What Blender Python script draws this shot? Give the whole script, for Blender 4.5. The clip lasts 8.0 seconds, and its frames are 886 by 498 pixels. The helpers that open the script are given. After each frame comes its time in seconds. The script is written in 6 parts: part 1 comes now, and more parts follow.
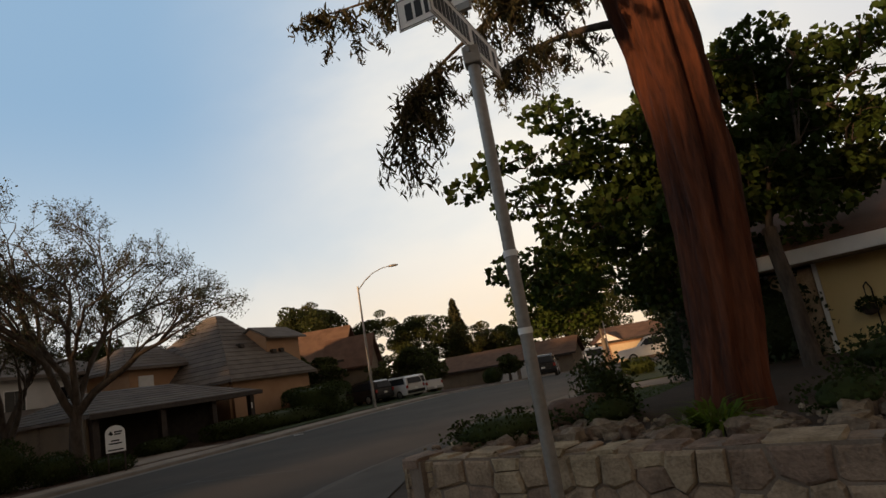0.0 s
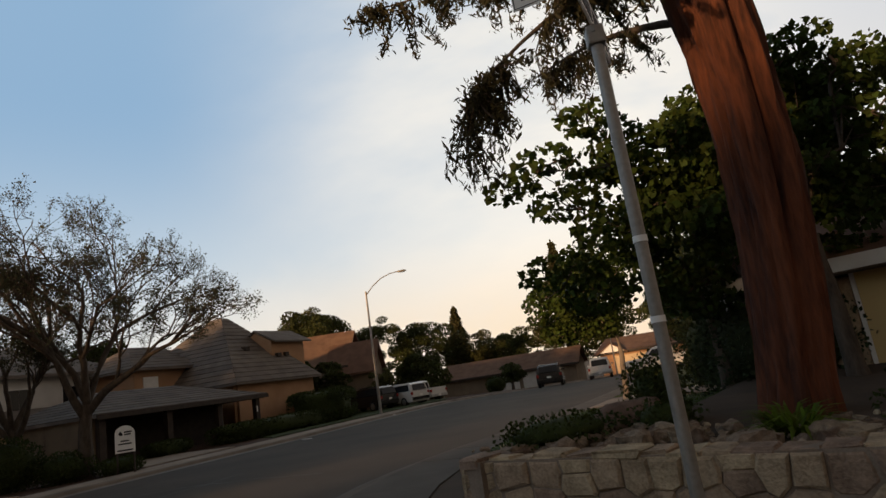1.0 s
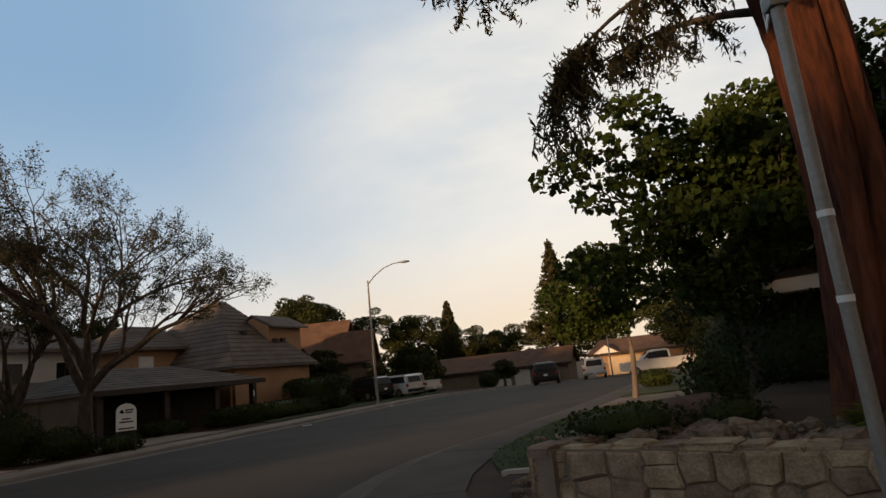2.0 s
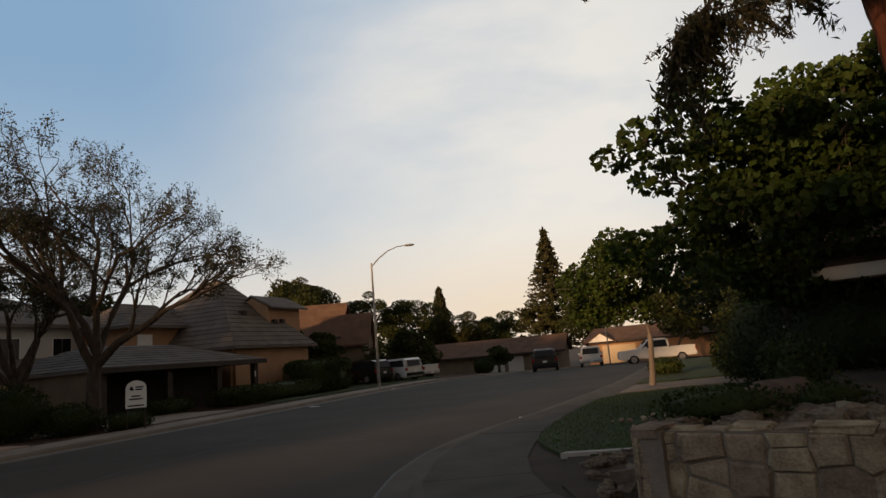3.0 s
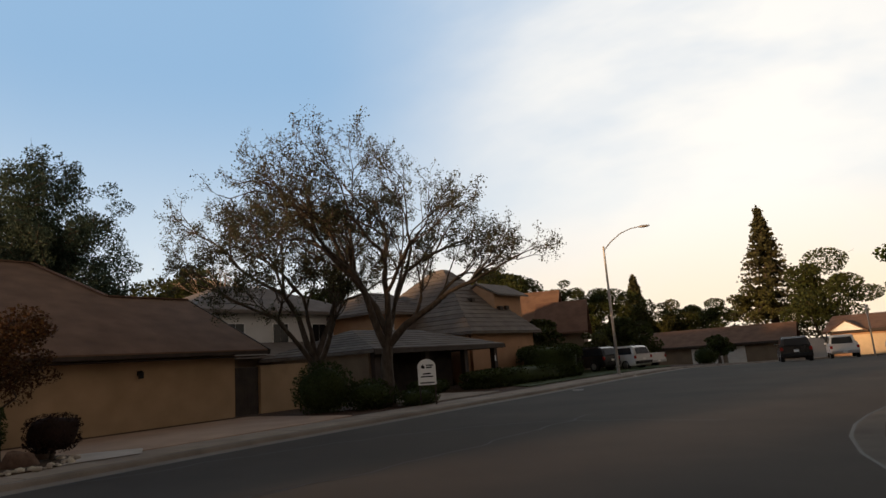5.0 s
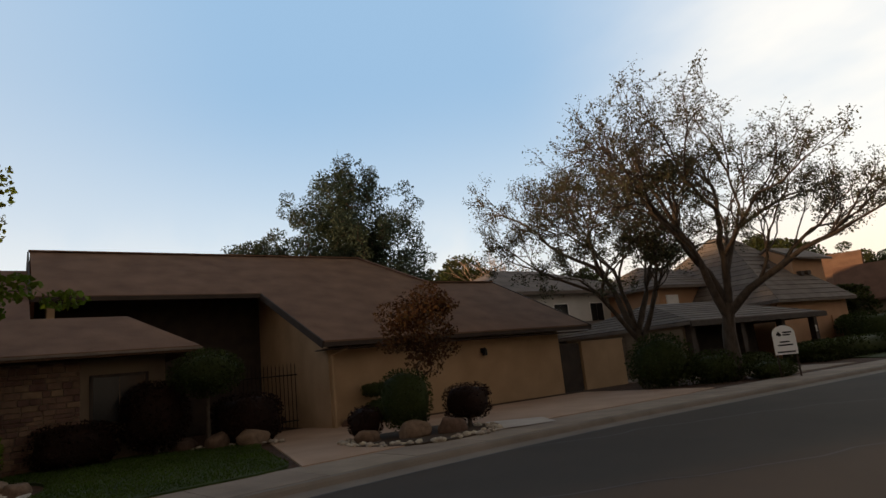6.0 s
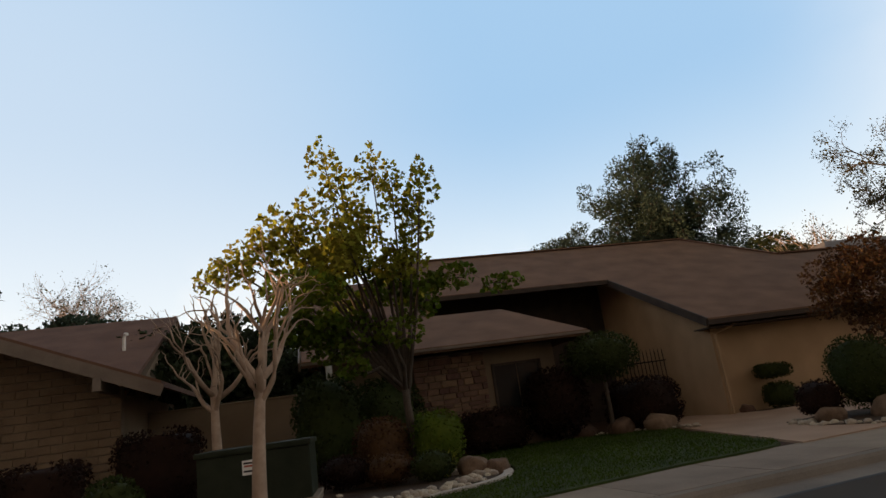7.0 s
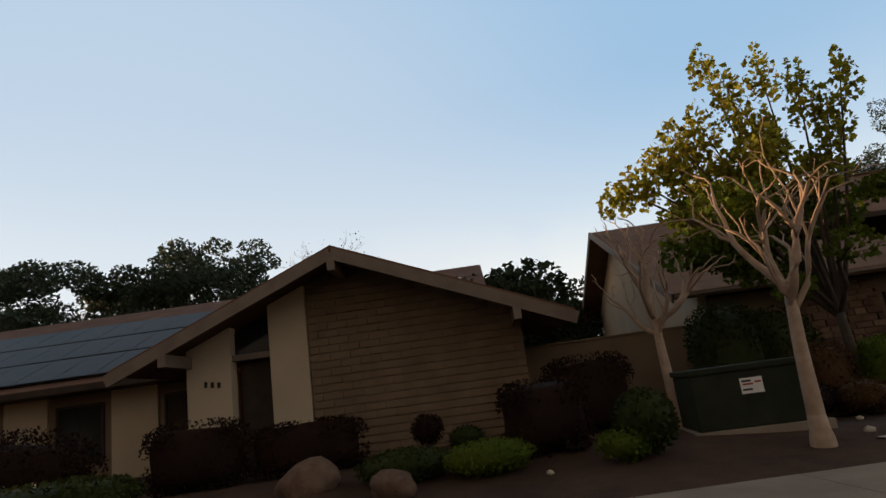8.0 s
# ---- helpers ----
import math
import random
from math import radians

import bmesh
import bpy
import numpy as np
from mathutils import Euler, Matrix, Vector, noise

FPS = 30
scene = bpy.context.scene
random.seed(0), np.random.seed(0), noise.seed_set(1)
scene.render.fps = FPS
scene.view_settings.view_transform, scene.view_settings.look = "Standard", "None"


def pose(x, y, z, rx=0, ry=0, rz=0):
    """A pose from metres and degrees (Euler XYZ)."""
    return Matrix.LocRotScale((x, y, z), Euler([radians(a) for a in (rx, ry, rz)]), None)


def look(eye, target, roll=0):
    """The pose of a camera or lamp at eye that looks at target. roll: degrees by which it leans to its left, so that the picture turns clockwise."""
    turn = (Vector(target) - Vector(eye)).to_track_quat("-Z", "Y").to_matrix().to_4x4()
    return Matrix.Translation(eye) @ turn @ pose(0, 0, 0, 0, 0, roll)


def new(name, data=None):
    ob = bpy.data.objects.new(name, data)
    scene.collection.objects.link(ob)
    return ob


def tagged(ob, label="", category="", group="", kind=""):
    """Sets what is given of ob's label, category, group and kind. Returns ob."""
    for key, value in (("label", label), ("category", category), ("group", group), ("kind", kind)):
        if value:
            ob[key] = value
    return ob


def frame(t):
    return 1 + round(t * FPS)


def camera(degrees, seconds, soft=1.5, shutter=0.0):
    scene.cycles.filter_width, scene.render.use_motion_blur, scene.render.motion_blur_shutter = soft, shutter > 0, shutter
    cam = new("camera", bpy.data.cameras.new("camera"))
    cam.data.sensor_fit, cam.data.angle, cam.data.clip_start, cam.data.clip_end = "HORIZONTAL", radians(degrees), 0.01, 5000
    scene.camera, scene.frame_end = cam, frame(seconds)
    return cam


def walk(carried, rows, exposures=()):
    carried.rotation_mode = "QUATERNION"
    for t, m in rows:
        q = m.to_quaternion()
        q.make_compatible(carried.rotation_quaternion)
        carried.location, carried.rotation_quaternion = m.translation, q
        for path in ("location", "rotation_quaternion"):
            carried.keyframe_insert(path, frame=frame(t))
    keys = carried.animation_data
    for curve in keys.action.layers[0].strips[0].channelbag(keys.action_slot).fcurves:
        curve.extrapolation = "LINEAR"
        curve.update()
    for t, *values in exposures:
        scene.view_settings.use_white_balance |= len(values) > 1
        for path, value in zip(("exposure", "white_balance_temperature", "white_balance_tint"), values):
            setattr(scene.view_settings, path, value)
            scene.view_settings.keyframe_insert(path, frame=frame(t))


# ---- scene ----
cam = camera(71.8, 8.0)
PATH = [
    (0, (-0.351, 1.593, 1.682), (-0.631, 3.535, 2.066), -9.9),
    (0.5, (-0.673, 1.58, 1.682), (-0.942, 3.52, 2.085), -8.3),
    (1, (-0.973, 1.623, 1.683), (-1.247, 3.561, 2.093), -8.8),
    (1.5, (-1.369, 1.646, 1.678), (-1.642, 3.585, 2.088), -7.5),
    (3, (-2.897, 1.829, 1.688), (-3.113, 3.787, 2.031), -5.0),
    (3.5, (-3.618, 1.782, 1.706), (-3.878, 3.733, 2.059), -5.3),
    (4, (-4.506, 1.736, 1.742), (-4.956, 3.649, 2.113), -6.2),
    (4.2, (-5.027, 1.668, 1.752), (-5.501, 3.576, 2.118), -5.1),
    (5.3, (-7.545, 0.988, 1.572), (-8.483, 2.716, 1.942), -5.2),
    (5.5, (-8.295, 0.703, 1.554), (-9.377, 2.342, 1.934), -5.9),
    (6, (-10.537, -0.183, 1.506), (-11.853, 1.274, 1.888), -5.9),
    (6.5, (-11.922, -1.121, 1.344), (-13.486, 0.036, 1.81), -7.9),
    (7, (-13.232, -2.339, 1.321), (-14.987, -1.52, 1.818), -8.0),
    (7.3, (-13.972, -3.353, 1.303), (-15.805, -2.719, 1.787), -8.3),
    (7.5, (-14.424, -3.934, 1.244), (-16.298, -3.434, 1.733), -8.1),
    (7.8, (-14.803, -5.186, 1.278), (-16.719, -4.85, 1.742), -7.5),
    (8, (-15.037, -6.223, 1.277), (-16.964, -5.946, 1.738), -7.7),
]
EXPOSURES = [(0.0, 0.06, 7150, 10), (1.5, 0.0, 6950, 10), (3.5, -0.18, 6850, 10), (4.2, -0.06, 6800, 10), (5.3, 0.24, 6850, 10), (6.0, 0.30, 7050, 10), (7.0, 0.48, 7150, 10), (8.0, 0.32, 7150, 10)]
walk(cam, [(t, look(eye, target, roll)) for t, eye, target, roll in PATH], EXPOSURES)

# ---------------------------------------------------------------- world and light
SUN_DIR = Vector((-0.60, -0.80, 0.118)).normalized()      # towards the low sun
world = bpy.data.worlds.new("dusk_sky")
scene.world = world
world.use_nodes = True
wn, wl = world.node_tree.nodes, world.node_tree.links
wn.clear()


def wnode(kind, **vals):
    n = wn.new(kind)
    for k, v in vals.items():
        if k in n.inputs:
            n.inputs[k].default_value = v
    return n


w_out = wnode("ShaderNodeOutputWorld")
w_bg = wnode("ShaderNodeBackground", Strength=1.0)
w_sky = wnode("ShaderNodeTexSky")
w_sky.sky_type = "NISHITA"
w_sky.sun_disc = False
w_sky.sun_elevation = radians(9.0)
w_sky.sun_rotation = math.atan2(SUN_DIR.x, SUN_DIR.y)
w_sky.dust_density = 1.2
w_co = wnode("ShaderNodeTexCoord")
w_sep = wnode("ShaderNodeSeparateXYZ")
wl.new(w_co.outputs["Generated"], w_sep.inputs[0])


def wmath(op, a, b=None, c=None, clamp=False):
    n = wn.new("ShaderNodeMath")
    n.operation, n.use_clamp = op, clamp
    for i, v in enumerate((a, b, c)):
        if v is None:
            continue
        if isinstance(v, (int, float)):
            n.inputs[i].default_value = v
        else:
            wl.new(v, n.inputs[i])
    return n.outputs[0]


def wmix(f, a, b):
    n = wn.new("ShaderNodeMix")
    n.data_type = "RGBA"
    for sock, v in ((n.inputs[0], f), (n.inputs[6], a), (n.inputs[7], b)):
        if isinstance(v, (int, float)):
            sock.default_value = v
        elif isinstance(v, tuple):
            sock.default_value = (*v, 1)
        else:
            wl.new(v, sock)
    return n.outputs[2]


def wramp(v, lo, hi):
    n = wn.new("ShaderNodeMapRange")
    n.interpolation_type = "SMOOTHSTEP"
    wl.new(v, n.inputs[0])
    n.inputs[1].default_value, n.inputs[2].default_value = lo, hi
    return n.outputs[0]


def wdot(d):
    n = wn.new("ShaderNodeVectorMath")
    n.operation = "DOT_PRODUCT"
    wl.new(w_co.outputs["Generated"], n.inputs[0])
    n.inputs[1].default_value = Vector(d).normalized()
    return n.outputs["Value"]


up = w_sep.outputs["Z"]
# clear evening blue, paler towards the horizon
blue = wmix(wramp(up, 0.0, 0.46), (0.76, 0.83, 0.88), (0.27, 0.455, 0.70))
pale = wmath("MULTIPLY", wramp(wdot((-0.95, -0.30, 0.1)), 0.60, 1.0), 0.45)
blue = wmix(pale, blue, (0.62, 0.67, 0.75))
# thin high cloud over the far end of the street, in long soft streaks
w_map = wn.new("ShaderNodeMapping")
w_map.inputs["Rotation"].default_value = (radians(20), radians(35), radians(10))
w_map.inputs["Scale"].default_value = (1.6, 6.0, 4.4)
wl.new(w_co.outputs["Generated"], w_map.inputs[0])
w_noise = wnode("ShaderNodeTexNoise", Scale=1.1, Detail=5.0, Roughness=0.52)
wl.new(w_map.outputs[0], w_noise.inputs["Vector"])
veil = wramp(wdot((0.42, 0.86, 0.28)), 0.52, 1.0)
veil = wmath("MULTIPLY", veil, wmath("ADD", -0.30, wmath("MULTIPLY", w_noise.outputs[0], 2.45)), clamp=True)
cloud = wmix(wramp(up, 0.05, 0.48), (0.88, 0.83, 0.78), (0.66, 0.71, 0.80))
bright = wmath("MULTIPLY", wramp(wdot((0.0, 0.93, 0.34)), 0.86, 0.995), 0.85)
cloud = wmix(bright, cloud, (0.97, 0.955, 0.92))
col = wmix(veil, blue, cloud)
# warm band low over the horizon beyond the street
low = wmath("MULTIPLY", wramp(up, 0.24, 0.02), wramp(wdot((0.22, 0.97, 0.0)), 0.45, 0.97), clamp=True)
col = wmix(wmath("MULTIPLY", low, 0.85), col, (0.98, 0.79, 0.60))
# bank of pale cumulus low in the west
w_n2 = wnode("ShaderNodeTexNoise", Scale=4.0, Detail=4.0, Roughness=0.55)
wl.new(w_co.outputs["Generated"], w_n2.inputs["Vector"])
bank = wmath("MULTIPLY", wramp(up, 0.30, 0.05), wramp(w_n2.outputs[0], 0.47, 0.62), clamp=True)
col = wmix(wmath("MULTIPLY", bank, 0.55), col, (0.86, 0.84, 0.82))
# mostly unseen sky overhead and behind, dimmed and warmed to darken the ground light
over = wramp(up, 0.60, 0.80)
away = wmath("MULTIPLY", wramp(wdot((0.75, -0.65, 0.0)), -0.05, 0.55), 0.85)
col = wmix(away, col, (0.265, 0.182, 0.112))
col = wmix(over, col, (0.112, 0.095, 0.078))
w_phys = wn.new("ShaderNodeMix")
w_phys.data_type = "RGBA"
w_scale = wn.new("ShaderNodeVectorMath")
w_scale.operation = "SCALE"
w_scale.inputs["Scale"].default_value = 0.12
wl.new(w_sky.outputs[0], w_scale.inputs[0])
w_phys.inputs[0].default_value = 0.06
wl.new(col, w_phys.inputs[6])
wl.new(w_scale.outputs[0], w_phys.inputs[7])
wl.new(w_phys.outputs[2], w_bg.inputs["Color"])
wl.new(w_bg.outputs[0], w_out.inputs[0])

sun = new("sun", bpy.data.lights.new("sun", "SUN"))
sun.data.energy, sun.data.angle, sun.data.color = 4.6, radians(3.0), (1.0, 0.62, 0.34)
sun.matrix_world = look(SUN_DIR * 50, (0, 0, 0))


# ---------------------------------------------------------------- materials
def material(name, a, b, rough=0.85, scale=4.0, fine=60.0, bump=0.25, metal=0.0, spread=0.0, island=0.0, dist=0.02, spec=0.35, stretch=1.0):
    """Two-scale mottling between colours a and b with fine relief; spread varies whole objects, island varies loose pieces of one mesh."""
    m = bpy.data.materials.new(name)
    m.use_nodes = True
    nt = m.node_tree
    n, l = nt.nodes, nt.links
    p = n["Principled BSDF"]
    p.inputs["Roughness"].default_value = rough
    p.inputs["Metallic"].default_value = metal
    p.inputs["Specular IOR Level"].default_value = spec
    co = n.new("ShaderNodeTexCoord")
    big = n.new("ShaderNodeTexNoise")
    big.inputs["Scale"].default_value, big.inputs["Detail"].default_value = scale, 5.0
    small = n.new("ShaderNodeTexNoise")
    small.inputs["Scale"].default_value, small.inputs["Detail"].default_value = fine, 4.0
    mp = n.new("ShaderNodeMapping")
    mp.inputs["Scale"].default_value = (1, 1, stretch)
    l.new(co.outputs["Object"], mp.inputs[0])
    for t in (big, small):
        l.new(mp.outputs[0], t.inputs["Vector"])
    add = n.new("ShaderNodeMath")
    add.operation = "MULTIPLY_ADD"
    l.new(small.outputs[0], add.inputs[0])
    add.inputs[1].default_value = 0.55
    l.new(big.outputs[0], add.inputs[2])
    rng = n.new("ShaderNodeMapRange")
    rng.inputs[1].default_value, rng.inputs[2].default_value = 0.55, 1.0
    l.new(add.outputs[0], rng.inputs[0])
    mix = n.new("ShaderNodeMix")
    mix.data_type = "RGBA"
    l.new(rng.outputs[0], mix.inputs[0])
    mix.inputs[6].default_value, mix.inputs[7].default_value = (*a, 1), (*b, 1)
    out = mix.outputs[2]
    for amount, kind, sock in ((spread, "ShaderNodeObjectInfo", "Random"), (island, "ShaderNodeNewGeometry", "Random Per Island")):
        if amount:
            info = n.new(kind)
            hsv = n.new("ShaderNodeHueSaturation")
            v = n.new("ShaderNodeMapRange")
            v.inputs[3].default_value, v.inputs[4].default_value = 1 - amount, 1 + amount
            l.new(info.outputs[sock], v.inputs[0])
            l.new(v.outputs[0], hsv.inputs["Value"])
            h = n.new("ShaderNodeMapRange")
            h.inputs[3].default_value, h.inputs[4].default_value = 0.5 - amount * 0.05, 0.5 + amount * 0.05
            l.new(info.outputs[sock], h.inputs[0])
            l.new(h.outputs[0], hsv.inputs["Hue"])
            l.new(out, hsv.inputs["Color"])
            out = hsv.outputs[0]
    l.new(out, p.inputs["Base Color"])
    if bump:
        bp = n.new("ShaderNodeBump")
        bp.inputs["Strength"].default_value, bp.inputs["Distance"].default_value = bump, dist
        l.new(add.outputs[0], bp.inputs["Height"])
        l.new(bp.outputs[0], p.inputs["Normal"])
    return m


def leafy(name, a, b, island=0.35, rough=0.55, trans=0.25):
    m = material(name, a, b, rough + 0.12, 0.9, 9.0, 0.0, island=island, spec=0.14)
    m.node_tree.nodes["Principled BSDF"].inputs["Transmission Weight"].default_value = 0.0
    nt = m.node_tree
    p = nt.nodes["Principled BSDF"]
    tr = nt.nodes.new("ShaderNodeBsdfTranslucent")
    mx = nt.nodes.new("ShaderNodeMixShader")
    mx.inputs[0].default_value = trans
    nt.links.new(p.inputs["Base Color"].links[0].from_socket, tr.inputs[0])
    nt.links.new(p.outputs[0], mx.inputs[1])
    nt.links.new(tr.outputs[0], mx.inputs[2])
    nt.links.new(mx.outputs[0], nt.nodes["Material Output"].inputs[0])
    return m


M_ASPHALT = material("asphalt", (0.033, 0.026, 0.020), (0.060, 0.048, 0.036), 0.9, 0.35, 90, 0.5, dist=0.006)
M_SEAL = material("crack_seal", (0.018, 0.016, 0.015), (0.03, 0.027, 0.024), 0.6, 3, 60, 0.2)
M_CONC = material("pavement_concrete", (0.20, 0.16, 0.125), (0.31, 0.252, 0.20), 0.9, 1.3, 70, 0.3, spread=0.08, dist=0.006)
# darker copy of the pavement concrete, with the corner's shade in its colour
M_CONC_SHADE = material("shaded_concrete", (0.055, 0.046, 0.038), (0.10, 0.083, 0.068), 0.9, 1.0, 70, 0.3, spread=0.08, dist=0.006)
M_GUTTER = material("gutter_concrete", (0.14, 0.12, 0.10), (0.24, 0.205, 0.17), 0.9, 1.0, 70, 0.3, dist=0.006)
# darker than the other gutters, to lower the contrast of the corner kerb
M_GUTTER_D = material("dark_gutter_concrete", (0.060, 0.050, 0.041), (0.125, 0.104, 0.084), 0.9, 0.7, 70, 0.3, dist=0.006)
M_DRIVE = material("pink_driveway_concrete", (0.30, 0.20, 0.145), (0.42, 0.29, 0.21), 0.9, 0.8, 60, 0.25, spread=0.06, dist=0.005)
M_PATCH = material("pale_new_concrete", (0.40, 0.36, 0.32), (0.50, 0.46, 0.42), 0.9, 2, 60, 0.25)
M_SOIL = material("soil", (0.035, 0.024, 0.016), (0.075, 0.05, 0.033), 0.95, 1.0, 25, 0.8, dist=0.03)
M_MULCH = material("bark_mulch", (0.036, 0.018, 0.010), (0.082, 0.042, 0.024), 0.95, 2.0, 35, 1.0, dist=0.04)
M_LAWN = material("lawn_turf", (0.020, 0.035, 0.005), (0.038, 0.060, 0.008), 0.9, 1.5, 40, 0.8, dist=0.03)
M_GRASS = leafy("grass_blade", (0.034, 0.060, 0.006), (0.062, 0.098, 0.010), 0.3, 0.6, 0.3)
M_STUCCO = material("tan_stucco", (0.35, 0.235, 0.135), (0.46, 0.315, 0.19), 0.92, 1.1, 80, 0.5, dist=0.008)
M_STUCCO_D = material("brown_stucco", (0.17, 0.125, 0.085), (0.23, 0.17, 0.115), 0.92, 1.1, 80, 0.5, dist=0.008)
M_CREAM = material("cream_stucco", (0.46, 0.38, 0.27), (0.55, 0.46, 0.34), 0.9, 1.2, 80, 0.4, dist=0.006)
M_WHITEWALL = material("white_stucco", (0.52, 0.51, 0.48), (0.62, 0.60, 0.57), 0.9, 1.2, 80, 0.4, dist=0.006)
M_YELLOW = material("yellow_stucco", (0.60, 0.45, 0.20), (0.68, 0.51, 0.25), 0.9, 1.2, 80, 0.4, dist=0.006)
M_PEACH = material("peach_stucco", (0.36, 0.20, 0.11), (0.44, 0.26, 0.15), 0.9, 1.2, 70, 0.4, dist=0.006)
M_SHINGLE = material("brown_roof_shingle", (0.118, 0.064, 0.041), (0.195, 0.110, 0.070), 0.9, 1.2, 30, 0.5, island=0.16, spread=0.12)
M_TILE = material("grey_roof_tile", (0.115, 0.096, 0.082), (0.19, 0.16, 0.136), 0.85, 1.2, 30, 0.4, island=0.2, spread=0.14)
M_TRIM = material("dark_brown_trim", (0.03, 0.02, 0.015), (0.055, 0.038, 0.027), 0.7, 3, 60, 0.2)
M_TRIM_T = material("taupe_trim", (0.16, 0.125, 0.10), (0.22, 0.175, 0.14), 0.7, 3, 60, 0.2)
M_WHITE = material("white_paint", (0.70, 0.69, 0.66), (0.80, 0.79, 0.76), 0.55, 3, 60, 0.1)
M_SIGNW = material("sign_white", (0.78, 0.77, 0.74), (0.84, 0.83, 0.80), 0.5, 3, 60, 0.03)
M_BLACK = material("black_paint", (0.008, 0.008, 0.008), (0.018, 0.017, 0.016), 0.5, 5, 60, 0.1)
M_IRON = material("wrought_iron", (0.012, 0.011, 0.010), (0.03, 0.025, 0.02), 0.55, 8, 90, 0.2, metal=0.6)
M_GALV = material("galvanised_steel", (0.22, 0.205, 0.185), (0.34, 0.315, 0.285), 0.5, 3, 40, 0.15, metal=0.5)
M_STONE = material("tan_field_stone", (0.165, 0.116, 0.076), (0.40, 0.292, 0.20), 0.9, 4.5, 40, 0.9, spread=0.34, dist=0.025)
M_MORTAR = material("wall_mortar", (0.17, 0.13, 0.098), (0.27, 0.21, 0.16), 0.95, 4, 60, 0.6)
M_VENEER = material("red_brown_ledge_stone", (0.10, 0.055, 0.038), (0.22, 0.13, 0.09), 0.9, 4, 40, 0.7, spread=0.35)
M_BRICK = material("tan_slump_brick", (0.15, 0.105, 0.065), (0.22, 0.155, 0.10), 0.92, 2.5, 40, 0.6, spread=0.05, dist=0.015)
M_ROCK = material("boulder_stone", (0.14, 0.098, 0.068), (0.32, 0.235, 0.165), 0.9, 2.5, 30, 0.8, spread=0.25, dist=0.03)
M_ROCK_FILL = material("broken_tan_stone", (0.15, 0.105, 0.072), (0.36, 0.27, 0.19), 0.9, 3.0, 40, 0.5, island=0.35)
M_COBBLE = material("pale_river_cobble", (0.25, 0.21, 0.17), (0.42, 0.36, 0.30), 0.8, 5, 40, 0.3, island=0.3, spread=0.3)
M_BARK = material("grey_brown_bark", (0.045, 0.034, 0.026), (0.10, 0.078, 0.06), 0.95, 8, 40, 1.0, dist=0.03, stretch=0.25)
M_REDBARK = material("red_fibrous_bark", (0.030, 0.010, 0.006), (0.165, 0.051, 0.022), 0.95, 4.0, 22, 1.0, dist=0.06, stretch=0.16)
M_GREYBARK = material("grey_young_bark", (0.13, 0.105, 0.085), (0.22, 0.18, 0.145), 0.9, 5, 30, 0.5, stretch=0.3)
M_PALEBARK = material("smooth_pale_bark", (0.30, 0.21, 0.15), (0.46, 0.34, 0.255), 0.75, 4, 14, 0.3, dist=0.01)
M_MAPLE = leafy("maple_leaf", (0.024, 0.042, 0.008), (0.054, 0.076, 0.015))
M_OAK = leafy("oak_leaf", (0.020, 0.030, 0.013), (0.040, 0.053, 0.024))
M_OAKG = leafy("grey_green_oak_leaf", (0.034, 0.056, 0.038), (0.066, 0.092, 0.062))
M_REDROCK = material("reddish_boulder_stone", (0.10, 0.062, 0.042), (0.19, 0.122, 0.085), 0.92, 3.0, 30, 0.8, spread=0.2, dist=0.02)
M_YELG = leafy("yellow_green_leaf", (0.17, 0.175, 0.022), (0.34, 0.31, 0.045), 0.4, trans=0.5)
M_GREENL = leafy("bright_green_leaf", (0.062, 0.100, 0.010), (0.13, 0.165, 0.018), 0.4, trans=0.4)
M_BARELEAF = leafy("sparse_olive_leaf", (0.050, 0.056, 0.034), (0.092, 0.094, 0.056), 0.35)
M_NEEDLE = leafy("olive_needle", (0.035, 0.034, 0.018), (0.075, 0.066, 0.033), 0.35)
M_CONIFER = leafy("far_conifer_needle", (0.042, 0.042, 0.018), (0.082, 0.076, 0.032), 0.35)
M_HEDGE = leafy("hedge_leaf", (0.024, 0.036, 0.009), (0.050, 0.062, 0.016), 0.35)
M_REDSHRUB = leafy("dark_red_leaf", (0.016, 0.007, 0.005), (0.030, 0.013, 0.008), 0.35)
M_REDTREE = leafy("russet_leaf", (0.062, 0.030, 0.014), (0.105, 0.052, 0.022), 0.35)
# far leaves get a lighter colour to carry distance haze and light
M_FARLEAF = leafy("far_tree_leaf", (0.050, 0.054, 0.018), (0.098, 0.094, 0.032), 0.4)
M_FARGREEN = leafy("far_green_leaf", (0.034, 0.044, 0.013), (0.070, 0.078, 0.024), 0.4)
M_CARWHITE = material("white_car_paint", (0.62, 0.61, 0.59), (0.68, 0.67, 0.65), 0.25, 2, 60, 0.0, spec=0.6)
M_CARDARK = material("dark_car_paint", (0.010, 0.010, 0.011), (0.02, 0.019, 0.02), 0.2, 2, 60, 0.0, spec=0.6)
M_TYRE = material("tyre_rubber", (0.012, 0.012, 0.012), (0.022, 0.021, 0.02), 0.85, 6, 60, 0.2)
M_RIM = material("alloy_rim", (0.35, 0.35, 0.35), (0.5, 0.5, 0.5), 0.35, 6, 60, 0.0, metal=0.9)
M_LAMPRED = material("red_tail_lens", (0.25, 0.012, 0.01), (0.35, 0.02, 0.015), 0.25, 6, 60, 0.0, spec=0.6)
M_GLASS = material("dark_window_glass", (0.010, 0.012, 0.014), (0.018, 0.020, 0.022), 0.12, 1, 20, 0.0, spec=0.3)
M_SOLAR = material("solar_panel_glass", (0.022, 0.027, 0.038), (0.032, 0.038, 0.050), 0.5, 2, 30, 0.0, spec=0.12)
